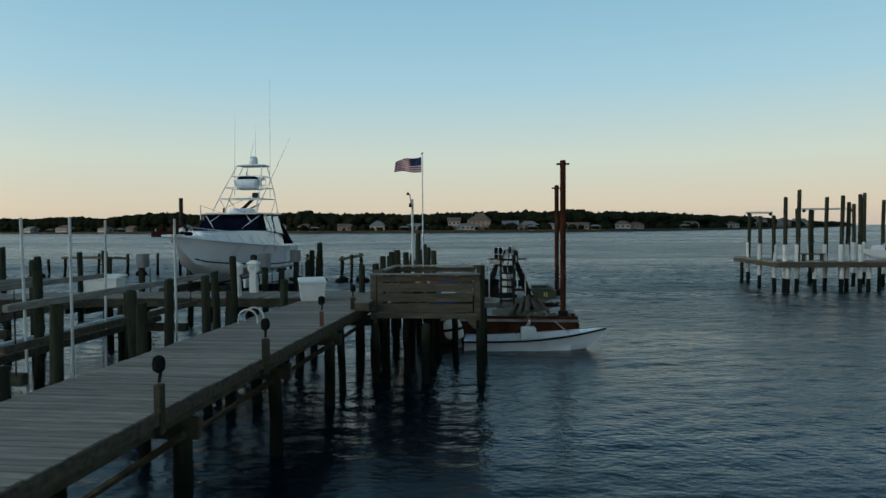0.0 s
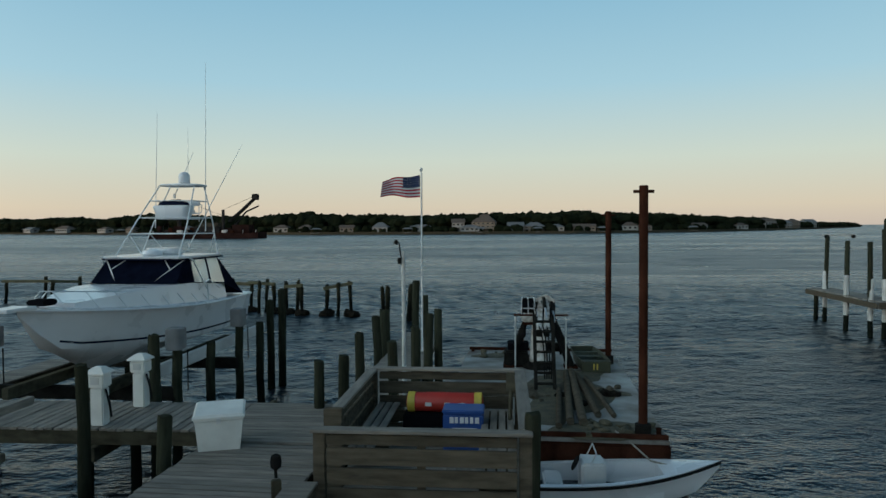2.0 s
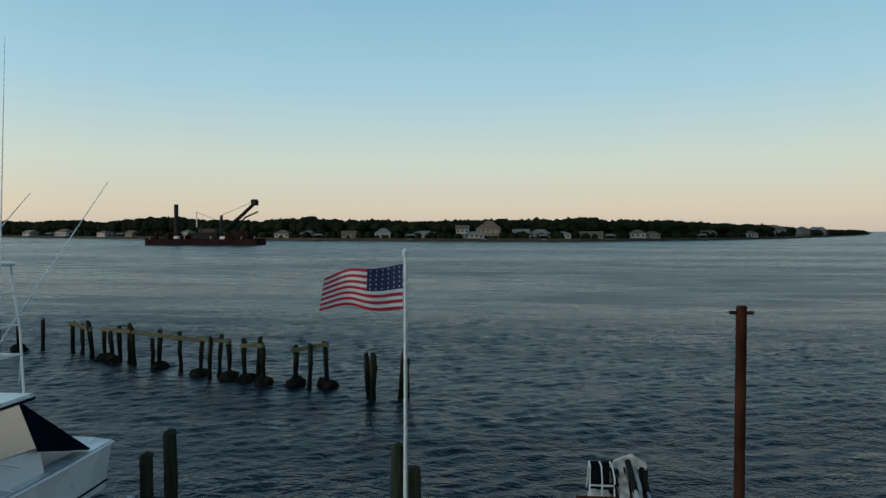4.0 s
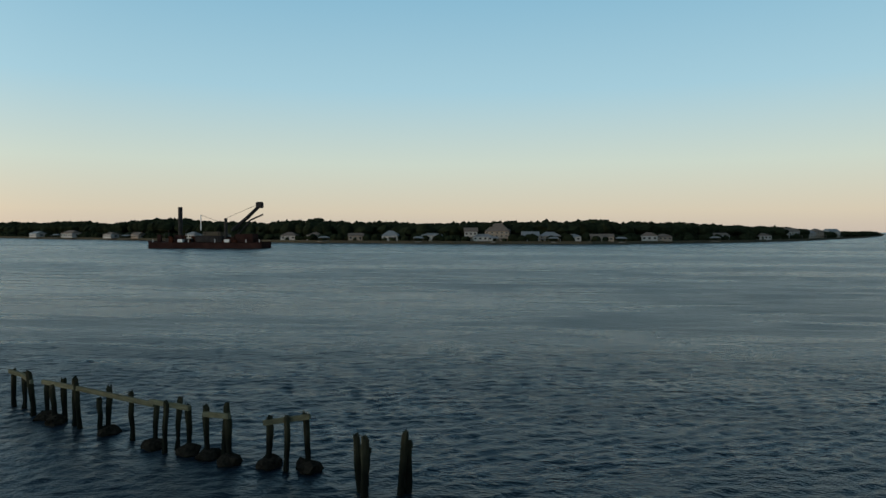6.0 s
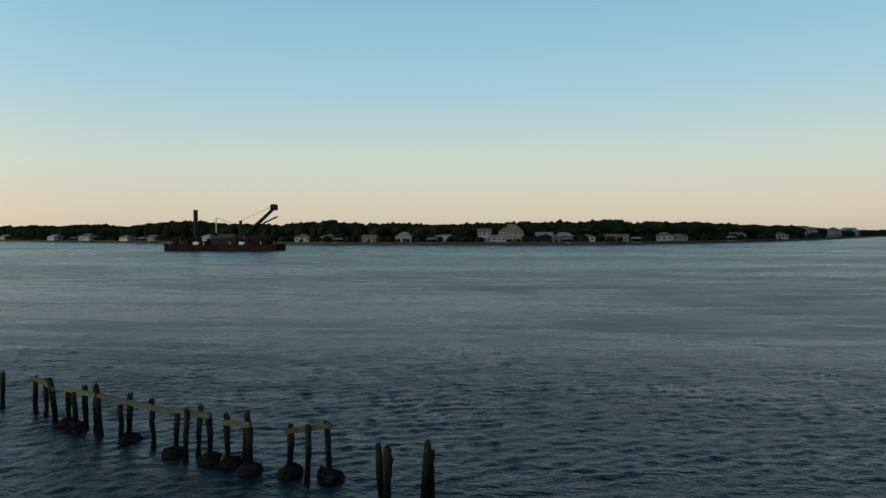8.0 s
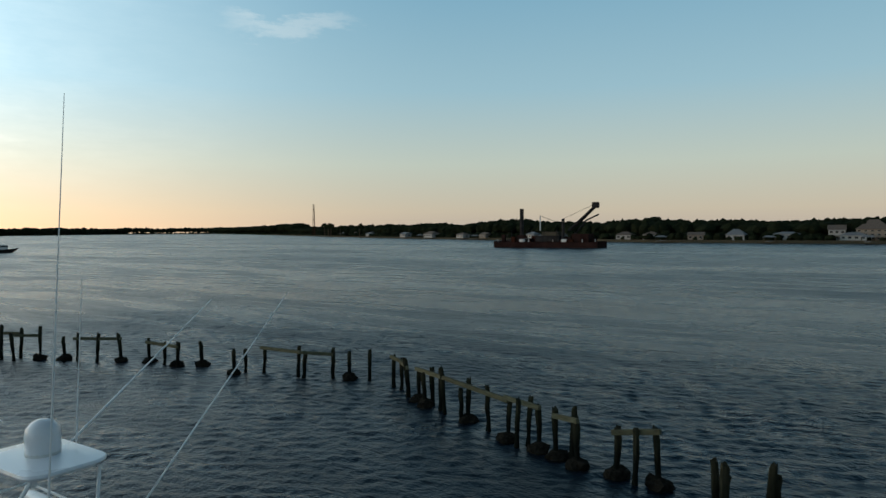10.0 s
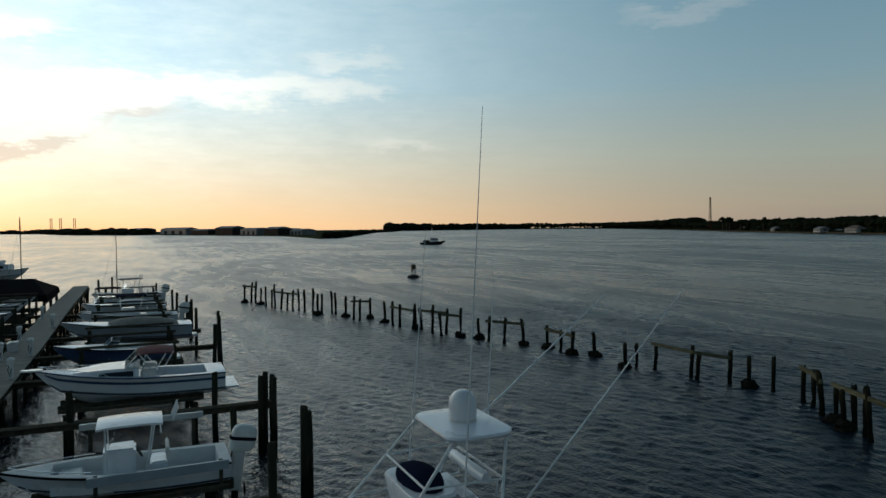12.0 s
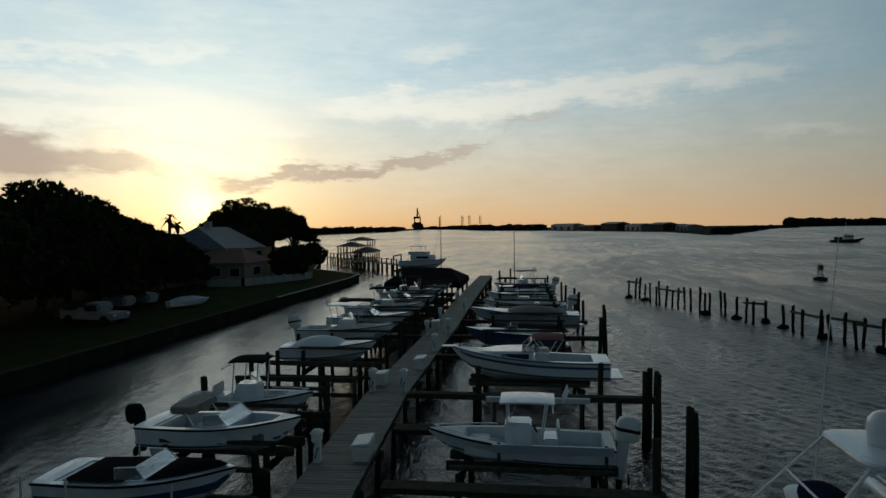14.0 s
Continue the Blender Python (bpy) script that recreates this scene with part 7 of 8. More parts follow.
for x, y, h, r in ((-23.2, 27.5, 3.05, 0.17), (-23.5, 27.75, 2.8, 0.15), (-29.0, 27.3, 3.0, 0.15), (-28.6, 27.05, 2.95, 0.14), (-28.2, 27.5, 2.95, 0.15), (-29.3, 27.6, 2.8, 0.14), (-24.3, 25.6, 2.95, 0.14), (-20.3, 26.1, 3.0, 0.16),
                   (-29.2, 20.8, 2.9, 0.16), (-30.0, 25.6, 2.95, 0.16), (-43.4, 26.8, 3.0, 0.16), (-48.2, 27.5, 3.2, 0.15), (-44.0, 27.2, 3.4, 0.15), (-50.8, 26.3, 3.0, 0.14), (-53.5, 26.5, 2.9, 0.14), (-57, 26.3, 3.0, 0.15), (-60, 26.6, 2.9, 0.14),
                   (-62.6, 26.4, 3.0, 0.15), (-65.5, 25.7, 3.0, 0.15), (-69, 25.5, 3.0, 0.15), (-73, 24.8, 3.0, 0.15), (-77.7, 24.3, 3.0, 0.15), (-66, 21.5, 3.0, 0.14), (-71, 20.0, 3.2, 0.14), (-80, 19.0, 3.4, 0.15), (-84, 20.0, 3.4, 0.15)):
    piling(x, y, h, r)
slip_catwalk(-20.1, 19.0, 26.3, 1.62, 0.6)
slip_catwalk(-24.9, 18.3, 20.6, 1.72, 0.7)
slip_catwalk(-29.1, 18.0, 27.6, 1.86, 0.45)
slip_catwalk(-37.4, 17.9, 26.4, 1.8, 0.5)
slip_catwalk(-43.7, 17.9, 26.9, 1.8, 0.5)
slip_catwalk(-50.5, 17.8, 26.6, 1.8)
slip_catwalk(-57.0, 17.6, 26.4, 1.8)
slip_catwalk(-63.0, 17.4, 26.2, 1.8)
river_slip(-30.6, -36.6, 1.4, 1.7, 6.8)
cruiser(pose(-33.5, 22.75, 1.4, 0, 0, 180), "white cabin cruiser with navy stripe and maroon canvas top", 7.0, 2.45, 1.06, 0.48)
river_slip(-38.2, -42.8, 1.6, 2.8)
runabout(pose(-40.6, 21.8, 1.6, 0, 0, 180), "white and navy runabout with a raked windshield, on a lift", 5.4, 2.1, 0.9, 0.3, M_blue_hull)
river_slip(-44.6, -49.8, 1.7, 2.9)
runabout(pose(-47.2, 22.3, 1.75, 0, 0, 180), "grey boat under a pale taut cover, on a lift", 7.0, 2.4, 1.0, 0.4, M_grey_hull, cover=M_tan_canvas)
river_slip(-51.4, -56.2, 1.7, 3.0)
center_console(pose(-53.8, 22.2, 1.7, 0, 0, 180), "white open fishing boat with a canvas T-top, on a lift", 6.2, 2.2, 0.9, 0.35, True, None, True, M_navy)
river_slip(-57.8, -62.4, 1.7, 3.0)
runabout(pose(-60.0, 21.8, 1.7, 0, 0, 180), "pale runabout under a grey cover, on a lift", 5.8, 2.2, 0.95, 0.3, M_gel, cover=M_pvc)
center_console(pose(-70.5, 21.8, 1.6, 0, 0, 200), "white boat with a squared canvas top at the far slips", 6.0, 2.2, 1.0, 0.3, True, None, True, M_tan_canvas)
runabout(pose(-67.0, 20.4, 1.5, 0, 0, 90), "dark-canopied launch lying end-on at the far slips", 5.0, 2.2, 1.0, 0.3, M_grey_hull, bimini=M_black)
river_slip(-64.6, -72.5, 1.6, 3.0)
for x, y, h, top in ((-92.3, 10.5, -0.5, 10.0), (-87.5, 20.4, -0.5, 8.6)):
    t = thing("mast", pose(x, y, 0), "slim bare mast rising above the far slips", "mast")
    part("spar", pipe([(0, 0, h), (0, 0, (h + top) / 2), (0, 0, top)], 0.06, 8, 0.035), M_dark_steel, t)
    part("stay", pipe([(0, 0, top * 0.93), (-0.2, -1.6, 1.9)], 0.012, 5), M_dark_steel, t)

# shore side
shore_slip(-16.0, -20.4, 1.55, 1.75)
for x, y in ((-16.5, 11.4), (-16.4, 12.6), (-19.9, 12.2), (-16.3, 15.2)):
    t = thing("guide_pole", pose(x, y, -0.5), "thin white plastic guide pole on the lift", "guide pole", "guide poles on the lifts")
    part("pole", pipe([(0, 0, 0), (0, 0, 1.8), (0, 0, 3.35)], 0.025, 10), M_pvc, t, smooth=True)
bow_covered = runabout(pose(-18.2, 13.4, 1.55, 0, 0, 0), "white runabout with black bow cover and tinted windshield", 4.8, 2.05, 0.82, 0.28, None, screen=(0.30, 0.28))
BL, BB, BH, BR = 4.8, 2.05, 0.82, 0.28
for name, s0, s1, bulge in (("bow_cover", 0.60, 0.955, 0.16), ("cockpit_cover", 0.16, 0.50, 0.10)):
    b = bmesh.new()
    rows = []
    for i in range(9):
        s = s0 + (s1 - s0) * i / 8
        hb, y, z = sheer(BL, BB, BH, BR, s, 0.10, 0.055)
        rows.append([b.verts.new((hb * c, y, z + bulge * math.sin(math.pi * i / 8) ** 0.5 * (1 - abs(c) ** 2.2) + 0.012 * noise.noise(Vector((c * 3, y * 4, 1))))) for c in [j / 5 - 1 for j in range(11)]])
    for r0, r1 in zip(rows, rows[1:]):
        for k in range(10):
            b.faces.new((r0[k], r0[k + 1], r1[k + 1], r1[k]))
    part(name, b, M_black, bow_covered, "taut black snap-on cover", smooth=True)
for side in (-1, 1):
    part("lower_side", side_band(BL, BB, BH, BR, 0.02, 0.42, 0.0, 0.97, side=side), M_blue_hull, bow_covered, "dark blue lower side")
shore_slip(-20.9, -24.0, 1.75, 2.1)
runabout(pose(-22.0, 13.7, 1.7, 0, 0, -4), "white open-bowed runabout with a folded tan top", 4.9, 2.1, 0.86, 0.32, None, open_bow=True, screen=(0.32, 0.32), motor=True)
fold = thing("folded_bimini", pose(-22.2, 12.6, 2.92), "folded tan canvas top over the bowrider's stern", "canvas")
part("roll", prism(rounded(0.8, 0.42, 0.18), 0.0, 0.22, 0.09), M_tan_canvas, fold, smooth=True)
for s in (-0.8, 0.8):
    part("bow_tube", pipe([(s, 0.5, -0.5), (s * 0.95, 0.1, 0.1)], 0.018, 6), M_alu, fold)
center_console(pose(-25.6, 12.9, 1.65, 0, 0, 3), "small pale skiff with a dark canvas top", 4.6, 1.85, 0.75, 0.25, True, M_gel_worn, False, M_black, "skiff", False, top_len=1.25)
shore_slip(-24.2, -27.4, 1.6, 2.3)
for x, y, h, r in ((-26.6, 15.4, 3.0, 0.15), (-31.5, 11.6, 3.0, 0.15), (-28.9, 11.5, 3.0, 0.15), (-26.5, 10.7, 2.9, 0.18), (-19.9, 15.6, 2.4, 0.15), (-24.3, 15.6, 2.3, 0.14), (-33.2, 14.9, 2.4, 0.14), (-33.0, 10.5, 2.6, 0.14), (-14.6, 12.6, 2.7, 0.14), (-38.5, 10.0, 2.6, 0.14)):
    piling(x, y, h, r)
for xx in (-29.4, -32.6):
    t = thing("slip_rail", pose(xx, 13.2, 0), "heavy dark timber slip rail on posts", "rail", "slip rails")
    part("rail", box(-0.08, 0.08, -2.6, 2.6, 2.1, 2.3, 0.015), M_beam, t)
    part("rail", box(-0.06, 0.06, -2.6, 2.6, 1.5, 1.66, 0.015), M_beam, t)
    for y in (-2.5, 0, 2.5):
        part("post", box(-0.075, 0.075, y - 0.07, y + 0.07, -0.8, 2.095, 0.012), M_beam, t)
shore_slip(-34.0, -37.4, 1.65, 2.5)
runabout(pose(-35.5, 12.8, 1.7, 0, 0, 0), "white open boat with a low grey side, on a lift", 4.7, 2.0, 0.85, 0.28, None, cover=M_nonskid)
shore_slip(-38.8, -43.0, 1.7, 2.6)
center_console(pose(-40.9, 12.2, 1.75, 0, 0, 0), "white center-console boat with a long hard top, on a lift", 5.6, 2.1, 0.85, 0.3, True)
shore_slip(-44.2, -48.2, 1.7, 2.7)
runabout(pose(-46.2, 12.2, 1.7, 0, 0, 0), "white runabout under a black bimini, on a lift", 5.4, 2.1, 0.9, 0.3, None, bimini=M_black)
shore_slip(-49.4, -53.4, 1.7, 2.7)
center_console(pose(-51.4, 12.2, 1.7, 0, 0, 0), "white fishing boat with a tall pipe top, on a lift", 5.6, 2.1, 0.9, 0.35, True, None, True, M_navy)
shore_slip(-54.8, -58.8, 1.7, 2.8)
runabout(pose(-56.8, 12.4, 1.7, 0, 0, 0), "pale blue runabout on a lift", 5.2, 2.1, 0.9, 0.3, M_grey_hull)
shore_slip(-60.2, -64.4, 1.7, 2.8)
center_console(pose(-62.3, 12.2, 1.7, 0, 0, 0), "white boat with a dark canvas top, on a far lift", 5.4, 2.1, 0.9, 0.35, True, None, True, M_black)
for x in (-66, -70.5):
    shore_slip(x + 2.0, x - 2.0, 1.6, 2.8)
    runabout(pose(x, 12.0, 1.6, 0, 0, 0), "small pale runabout with a dark cover at a far slip", 5.2, 2.1, 0.9, 0.3, M_gel, cover=M_black)
for x in (-44, -49, -54.2, -59.6, -65):
    slip_catwalk(x, 10.0, 16.2, 1.72)
boathouse = thing("boat_shelter", pose(-80, 10.8, 0), "low boat shelter under a dark hipped tarpaulin", "boat shelter")
b = bmesh.new()
low_ = [b.verts.new(p) for p in ((-5.2, -4.2, 1.9), (5.2, -4.2, 1.9), (5.2, 4.2, 1.9), (-5.2, 4.2, 1.9))]
eave_ = [b.verts.new(p) for p in ((-5.1, -4.1, 2.5), (5.1, -4.1, 2.5), (5.1, 4.1, 2.5), (-5.1, 4.1, 2.5))]
ridge_ = [b.verts.new((0.0, -2.4, 3.75)), b.verts.new((0.0, 2.4, 3.75))]
for k in range(4):
    b.faces.new((low_[k], low_[(k + 1) % 4], eave_[(k + 1) % 4], eave_[k]))
for f in ((eave_[0], eave_[1], ridge_[0]), (eave_[1], eave_[2], ridge_[1], ridge_[0]), (eave_[2], eave_[3], ridge_[1]), (eave_[3], eave_[0], ridge_[0], ridge_[1])):
    b.faces.new(f)
part("tarpaulin", b, M_black, boathouse)
for x in (-4.9, 0, 4.9):
    for y in (-3.9, 3.9):
        part("post", box(x - 0.12, x + 0.12, y - 0.12, y + 0.12, -1, 2.45), M_beam, boathouse)
for y in (-3.9, 3.9):
    part("tie_beam", box(-5.0, 5.0, y - 0.08, y + 0.08, 1.6, 1.85), M_beam, boathouse)
part("deck", box(-5, 5, -4.0, -2.6, 1.4, 1.55), M_deck, boathouse)

# ---------------------------------------------------------------- trees and houses of the near bank
def leaf_crown(centres, per, size, seed, spread=1.0):
    """Leaf sprays scattered through and over several lobes: (x, y, z, rx, rz)."""
    rs = np.random.RandomState(seed)
    vs, fs = [], []
    n = 0
    for cx, cy, cz, rx, rz in centres:
        for _ in range(per):
            d = rs.randn(3)
            d /= np.linalg.norm(d)
            k = rs.uniform(0.55, 1.08) ** 0.6
            p = np.array((cx, cy, cz)) + d * k * (rx, rx, rz) * spread
            u = rs.randn(3)
            u /= np.linalg.norm(u)
            w = np.cross(u, rs.randn(3))
            w /= np.linalg.norm(w)
            a, b_ = size * rs.uniform(0.6, 1.3), size * rs.uniform(0.3, 0.6)
            vs += [p - u * a, p + w * b_, p + u * a, p - w * b_]
            fs.append((n, n + 1, n + 2, n + 3))
            n += 4
    me = bpy.data.meshes.new("crown")
    me.from_pydata([tuple(v) for v in vs], [], fs)
    me.materials.append(M_leaf)
    return me


def tree(x, y, h, w, seed, label, lobes=14, per=260, trunk_h=0.4, z0=1.0, size=0.42):
    """A broad-crowned tree: tapered trunk, forked limbs and a ragged crown."""
    rt = random.Random(seed)
    t = thing("tree", pose(x, y, z0), label, "tree", "trees on the near bank")
    b = bmesh.new()
    add_pipe(b, [(0, 0, -0.2), (rt.uniform(-0.3, 0.3), rt.uniform(-0.3, 0.3), h * trunk_h * 0.6), (rt.uniform(-0.5, 0.5), rt.uniform(-0.5, 0.5), h * trunk_h)], h * 0.032, 10, h * 0.022)
    centres = []
    for k in range(lobes):
        a = 2.4 * k + rt.uniform(-0.4, 0.4)
        r = w / 2 * math.sqrt((k + 0.5) / lobes) * 0.85
        top = 1 - 0.5 * (r / (w / 2)) ** 2
        cz = h * (trunk_h + (top - trunk_h) * rt.uniform(0.55, 0.95)) - w * 0.06
        cx, cy = r * math.cos(a), r * math.sin(a)
        centres.append((cx, cy, cz, w * rt.uniform(0.12, 0.2), w * rt.uniform(0.08, 0.14)))
        add_pipe(b, [(0, 0, h * trunk_h * 0.85), (cx * 0.45, cy * 0.45, h * trunk_h + (cz - h * trunk_h) * 0.5), (cx, cy, cz)], h * 0.012, 6, h * 0.004)
    part("trunk", b, M_bark, t, smooth=True)
    ob = new("crown", leaf_crown(centres, per, size, seed))
    ob.parent = t
    return t


for x, y, h, w, s in ((-59, -22, 13.0, 13, 1), (-68, -26, 13.0, 15, 2), (-56, -30, 13.0, 14, 3), (-76, -29, 11.5, 12, 4), (-84, -36, 10.8, 11, 5), (-93, -41, 10.5, 12, 6), (-64, -36, 12.0, 13, 12), (-104, -47, 9.8, 12, 13), (-46, -34, 13, 14, 14), (-36, -36, 13, 14, 15), (-71, -23.5, 10.2, 9, 31), (-63, -19, 8.5, 9, 32), (-72.3, -21.5, 9.2, 8, 33), (-73.5, -19, 8.2, 7, 34), (-75, -16.8, 6.0, 6, 35), (-49, -18.5, 9.5, 11, 36), (-44, -17, 10.5, 12, 37), (-56, -18, 7.5, 9, 38)):
    tree(x, y, h, w, s, "dark spreading live oak on the near bank", lobes=22, per=330, trunk_h=0.3, size=0.36)
for x, y, h, w, s in ((-117, -29, 13.6, 12, 7), (-119, -24, 13.0, 11, 8), (-121, -20.5, 10.8, 7, 27), (-113, -26, 9.5, 9, 28)):
    tree(x, y, h, w, s, "tall round-crowned tree behind the house", lobes=26, per=330, trunk_h=0.42, size=0.36)
for x, y, h, w, s in ((-104, -15.5, 5.0, 7.5, 10), (-110, -15, 5.4, 8, 11), (-97, -12.5, 3.2, 5, 16), (-80, -22, 5, 7, 17), (-72, -19, 4.5, 7, 18), (-62, -17, 4.0, 6, 19), (-67, -21, 5.0, 8, 20), (-77, -25, 5.5, 8, 21), (-58, -24, 5.0, 8, 22), (-88, -31, 5, 8, 23), (-50, -27, 5, 9, 24), (-83, -20, 3.6, 5, 25)):
    tree(x, y, h, w, s, "low dense shrub on the lawn", lobes=10, per=230, trunk_h=0.2)


def palm(x, y, h, seed, z0=1.0):
    rt = random.Random(seed)
    t = thing("palm_tree", pose(x, y, z0), "slim palm with a ragged fan crown", "palm", "palms on the near bank")
    part("trunk", pipe([(0, 0, -0.2), (0.1, 0, h * 0.5), (0.05, 0.1, h * 0.86)], 0.2, 8, 0.15), M_bark, t, smooth=True)
    for k in range(18):
        a, e = rt.uniform(0, 6.28), rt.uniform(-0.6, 1.2)
        L = rt.uniform(1.3, 1.9)
        b = bmesh.new()
        pts = []
        for j in range(6):
            f = j / 5
            pts.append(Vector((0.05, 0.1, h * 0.86)) + Vector((math.cos(a) * math.cos(e), math.sin(a) * math.cos(e), math.sin(e))) * L * f + Vector((0, 0, -0.9 * f * f)))
        side = Vector((-math.sin(a), math.cos(a), 0))
        rows = [[b.verts.new(p - side * w_ - Vector((0, 0, 0.1 * w_))), b.verts.new(p), b.verts.new(p + side * w_ - Vector((0, 0, 0.1 * w_)))] for p, w_ in zip(pts, (0.03, 0.2, 0.3, 0.3, 0.2, 0.02))]
        for r0, r1 in zip(rows, rows[1:]):
            b.faces.new((r0[0], r0[1], r1[1], r1[0]))
            b.faces.new((r0[1], r0[2], r1[2], r1[1]))
        part("frond", b, M_leaf, t)


palm(-145, -24.5, 6.3, 1, 0.8)
palm(-139, -22.6, 5.4, 2, 0.8)
palm(-114, -40.5, 11.2, 3)
palm(-117, -42.5, 10.6, 4)
palm(-112, -38, 9.6, 5)


def gable_roof(w, d, z, rise, over=0.4, hip=0.0):
    """A roof over w by d with its ridge along x."""
    b = bmesh.new()
    hw, hd = w / 2 + over, d / 2 + over
    e = [b.verts.new(p) for p in ((-hw, -hd, z), (hw, -hd, z), (hw, hd, z), (-hw, hd, z))]
    r = [b.verts.new((-hw + hip, 0, z + rise)), b.verts.new((hw - hip, 0, z + rise))]
    for f in ((e[0], e[1], r[1], r[0]), (e[2], e[3], r[0], r[1]), (e[3], e[0], r[0]), (e[1], e[2], r[1]), (e[3], e[2], e[1], e[0])):
        b.faces.new(f)
    return b


def house(at, w, d, h, rise, wall, roof, label, storeys=1, hip=0.0, cols=4, name="house", group="houses on the far bank", chimney=False, porch=False):
    t = thing(name, at, label, "house", group)
    part("wall", box(-w / 2, w / 2, -d / 2, d / 2, -0.3, h), wall, t)
    rf_ = part("roof", gable_roof(w, d, h + 0.005, rise, 0.5, hip), roof, t)
    if chimney:
        part("chimney", box(w * 0.1, w * 0.1 + 0.9, -0.4, 0.5, h, h + rise + 0.8), M_concrete, rf_)
    sh = h / storeys
    for s in range(storeys):
        for k in range(cols):
            x = -w / 2 + w * (k + 0.5) / cols
            for y, sg in ((-d / 2, -1), (d / 2, 1)):
                win = part("window", box(x - w / cols * 0.28, x + w / cols * 0.28, y - 0.05, y + 0.05, s * sh + sh * 0.35, s * sh + sh * 0.8), M_siding, t)
                part("pane", box(x - w / cols * 0.24, x + w / cols * 0.24, y - 0.07 if sg < 0 else y + 0.052, y - 0.052 if sg < 0 else y + 0.07, s * sh + sh * 0.39, s * sh + sh * 0.76), M_window, win)
        for x, sg in ((-w / 2, -1), (w / 2, 1)):
            win = part("window", box(x - 0.05, x + 0.05, -d * 0.18, d * 0.18, s * sh + sh * 0.35, s * sh + sh * 0.8), M_siding, t)
            part("pane", box(x - 0.07 if sg < 0 else x + 0.052, x - 0.052 if sg < 0 else x + 0.07, -d * 0.15, d * 0.15, s * sh + sh * 0.39, s * sh + sh * 0.76), M_window, win)
    if porch:
        part("porch_roof", prism([(-w / 2, -d / 2 - 2.6), (w / 2, -d / 2 - 2.6), (w / 2, -d / 2 - 0.06), (-w / 2, -d / 2 - 0.06)], sh - 0.35, sh - 0.2), roof, t)
        for k in range(5):
            part("porch_post", box(-w / 2 + 0.1 + k * (w - 0.3) / 4, -w / 2 + 0.25 + k * (w - 0.3) / 4, -d / 2 - 2.5, -d / 2 - 2.35, -0.3, sh - 0.354), M_siding, t)
    return t


house(pose(-99, -25, 1.0), 13, 10, 4.6, 3.2, M_stucco, M_roof_grey, "large pale stucco house with a steep grey roof", 2, 2.0, 4, group="houses on the near bank", chimney=True)
house(pose(-92.5, -19.5, 1.0, 0, 0, 90), 8, 8, 2.9, 1.9, M_stucco, M_roof_tile, "low stucco wing with a terracotta roof", 1, 2.6, 3, group="houses on the near bank")
house(pose(-84, -27, 1.0), 9, 7, 2.8, 1.6, M_stucco, M_roof, "low outbuilding under a brown roof", 1, 2.0, 3, group="houses on the near bank")
patio = thing("patio_wall", pose(0, 0, 1.0), "low white patio wall along the lawn", "wall", kind="structure")
for (x0, y0), (x1, y1) in (((-86, -14.6), (-96, -11.0)), ((-96, -11.0), (-100, -10.2)), ((-86, -14.6), (-85, -19))):
    d = Vector((x1 - x0, y1 - y0, 0))
    part("wall", box(0, d.length, -0.12, 0.12, -0.3, 0.95, 0.02), M_siding, patio, at=pose(x0, y0, 0, 0, 0, math.degrees(math.atan2(d.y, d.x))))
    for k in range(int(d.length / 2.0) + 1):
        part("pier", box(-0.18, 0.18, -0.18, 0.18, -0.3, 1.12, 0.02), M_siding, patio, at=Matrix.Translation(Vector((x0, y0, 0)) + d * min(1, k * 2.0 / d.length)))


def pickup(at):
    t = thing("pickup_truck", at, "pale pickup truck on the lawn, paint darkened for tree shade", "truck")
    part("body", box(-2.6, 2.6, -0.92, 0.92, 0.45, 1.0, 0.08), M_truck, t)
    part("cab", prism([(-0.4, -0.85), (1.2, -0.85), (1.2, 0.85), (-0.4, 0.85)], 1.004, 1.75, 0.18), M_truck, t)
    part("bed_side", box(-2.55, -0.5, -0.92, -0.84, 1.004, 1.15), M_truck, t)
    part("bed_side", box(-2.55, -0.5, 0.84, 0.92, 1.004, 1.15), M_truck, t)
    for s in (-1, 1):
        part("side_window", box(-0.2, 1.0, s * 0.852 - 0.006, s * 0.852 + 0.006, 1.15, 1.58), M_window, t)
        part("headlight", box(2.59, 2.62, s * 0.75 - 0.13, s * 0.75 + 0.13, 0.75, 0.92), M_plastic, t)
        for x in (-1.7, 1.7):
            w = part("wheel", lathe([(0.2, -0.12), (0.38, -0.12), (0.40, -0.08), (0.40, 0.08), (0.38, 0.12), (0.2, 0.12)], 18, pose(x, s * 0.85, 0.40, 90, 0, 0)), M_rubber, t, smooth=True)
            part("rim", lathe([(0.02, -0.1), (0.22, -0.11), (0.22, 0.11), (0.02, 0.1)], 14, pose(x, s * 0.85, 0.40, 90, 0, 0)), M_alu, w)


pickup(pose(-52.2, -11.8, 1.0, 0, 0, 82))
tarp = thing("tarped_dinghy", pose(-64, -10.2, 1.0, 0, 0, 50), "dinghy under a pale blue tarpaulin on the lawn", "dinghy")
part("hull", hull_mesh(4.0, 1.5, 0.6, 0.2, 10), M_gel_worn, tarp, smooth=True)
b = bmesh.new()
add_ring_tube(b, [[(-w, y, 0.55), (0, y, 0.55 + h_), (w, y, 0.55), (0, y, 0.5)] for y, w, h_ in ((-1.95, 0.65, 0.1), (-1.0, 0.78, 0.45), (0.5, 0.76, 0.5), (1.7, 0.4, 0.25))])
part("tarpaulin", b, M_grey_hull, tarp)
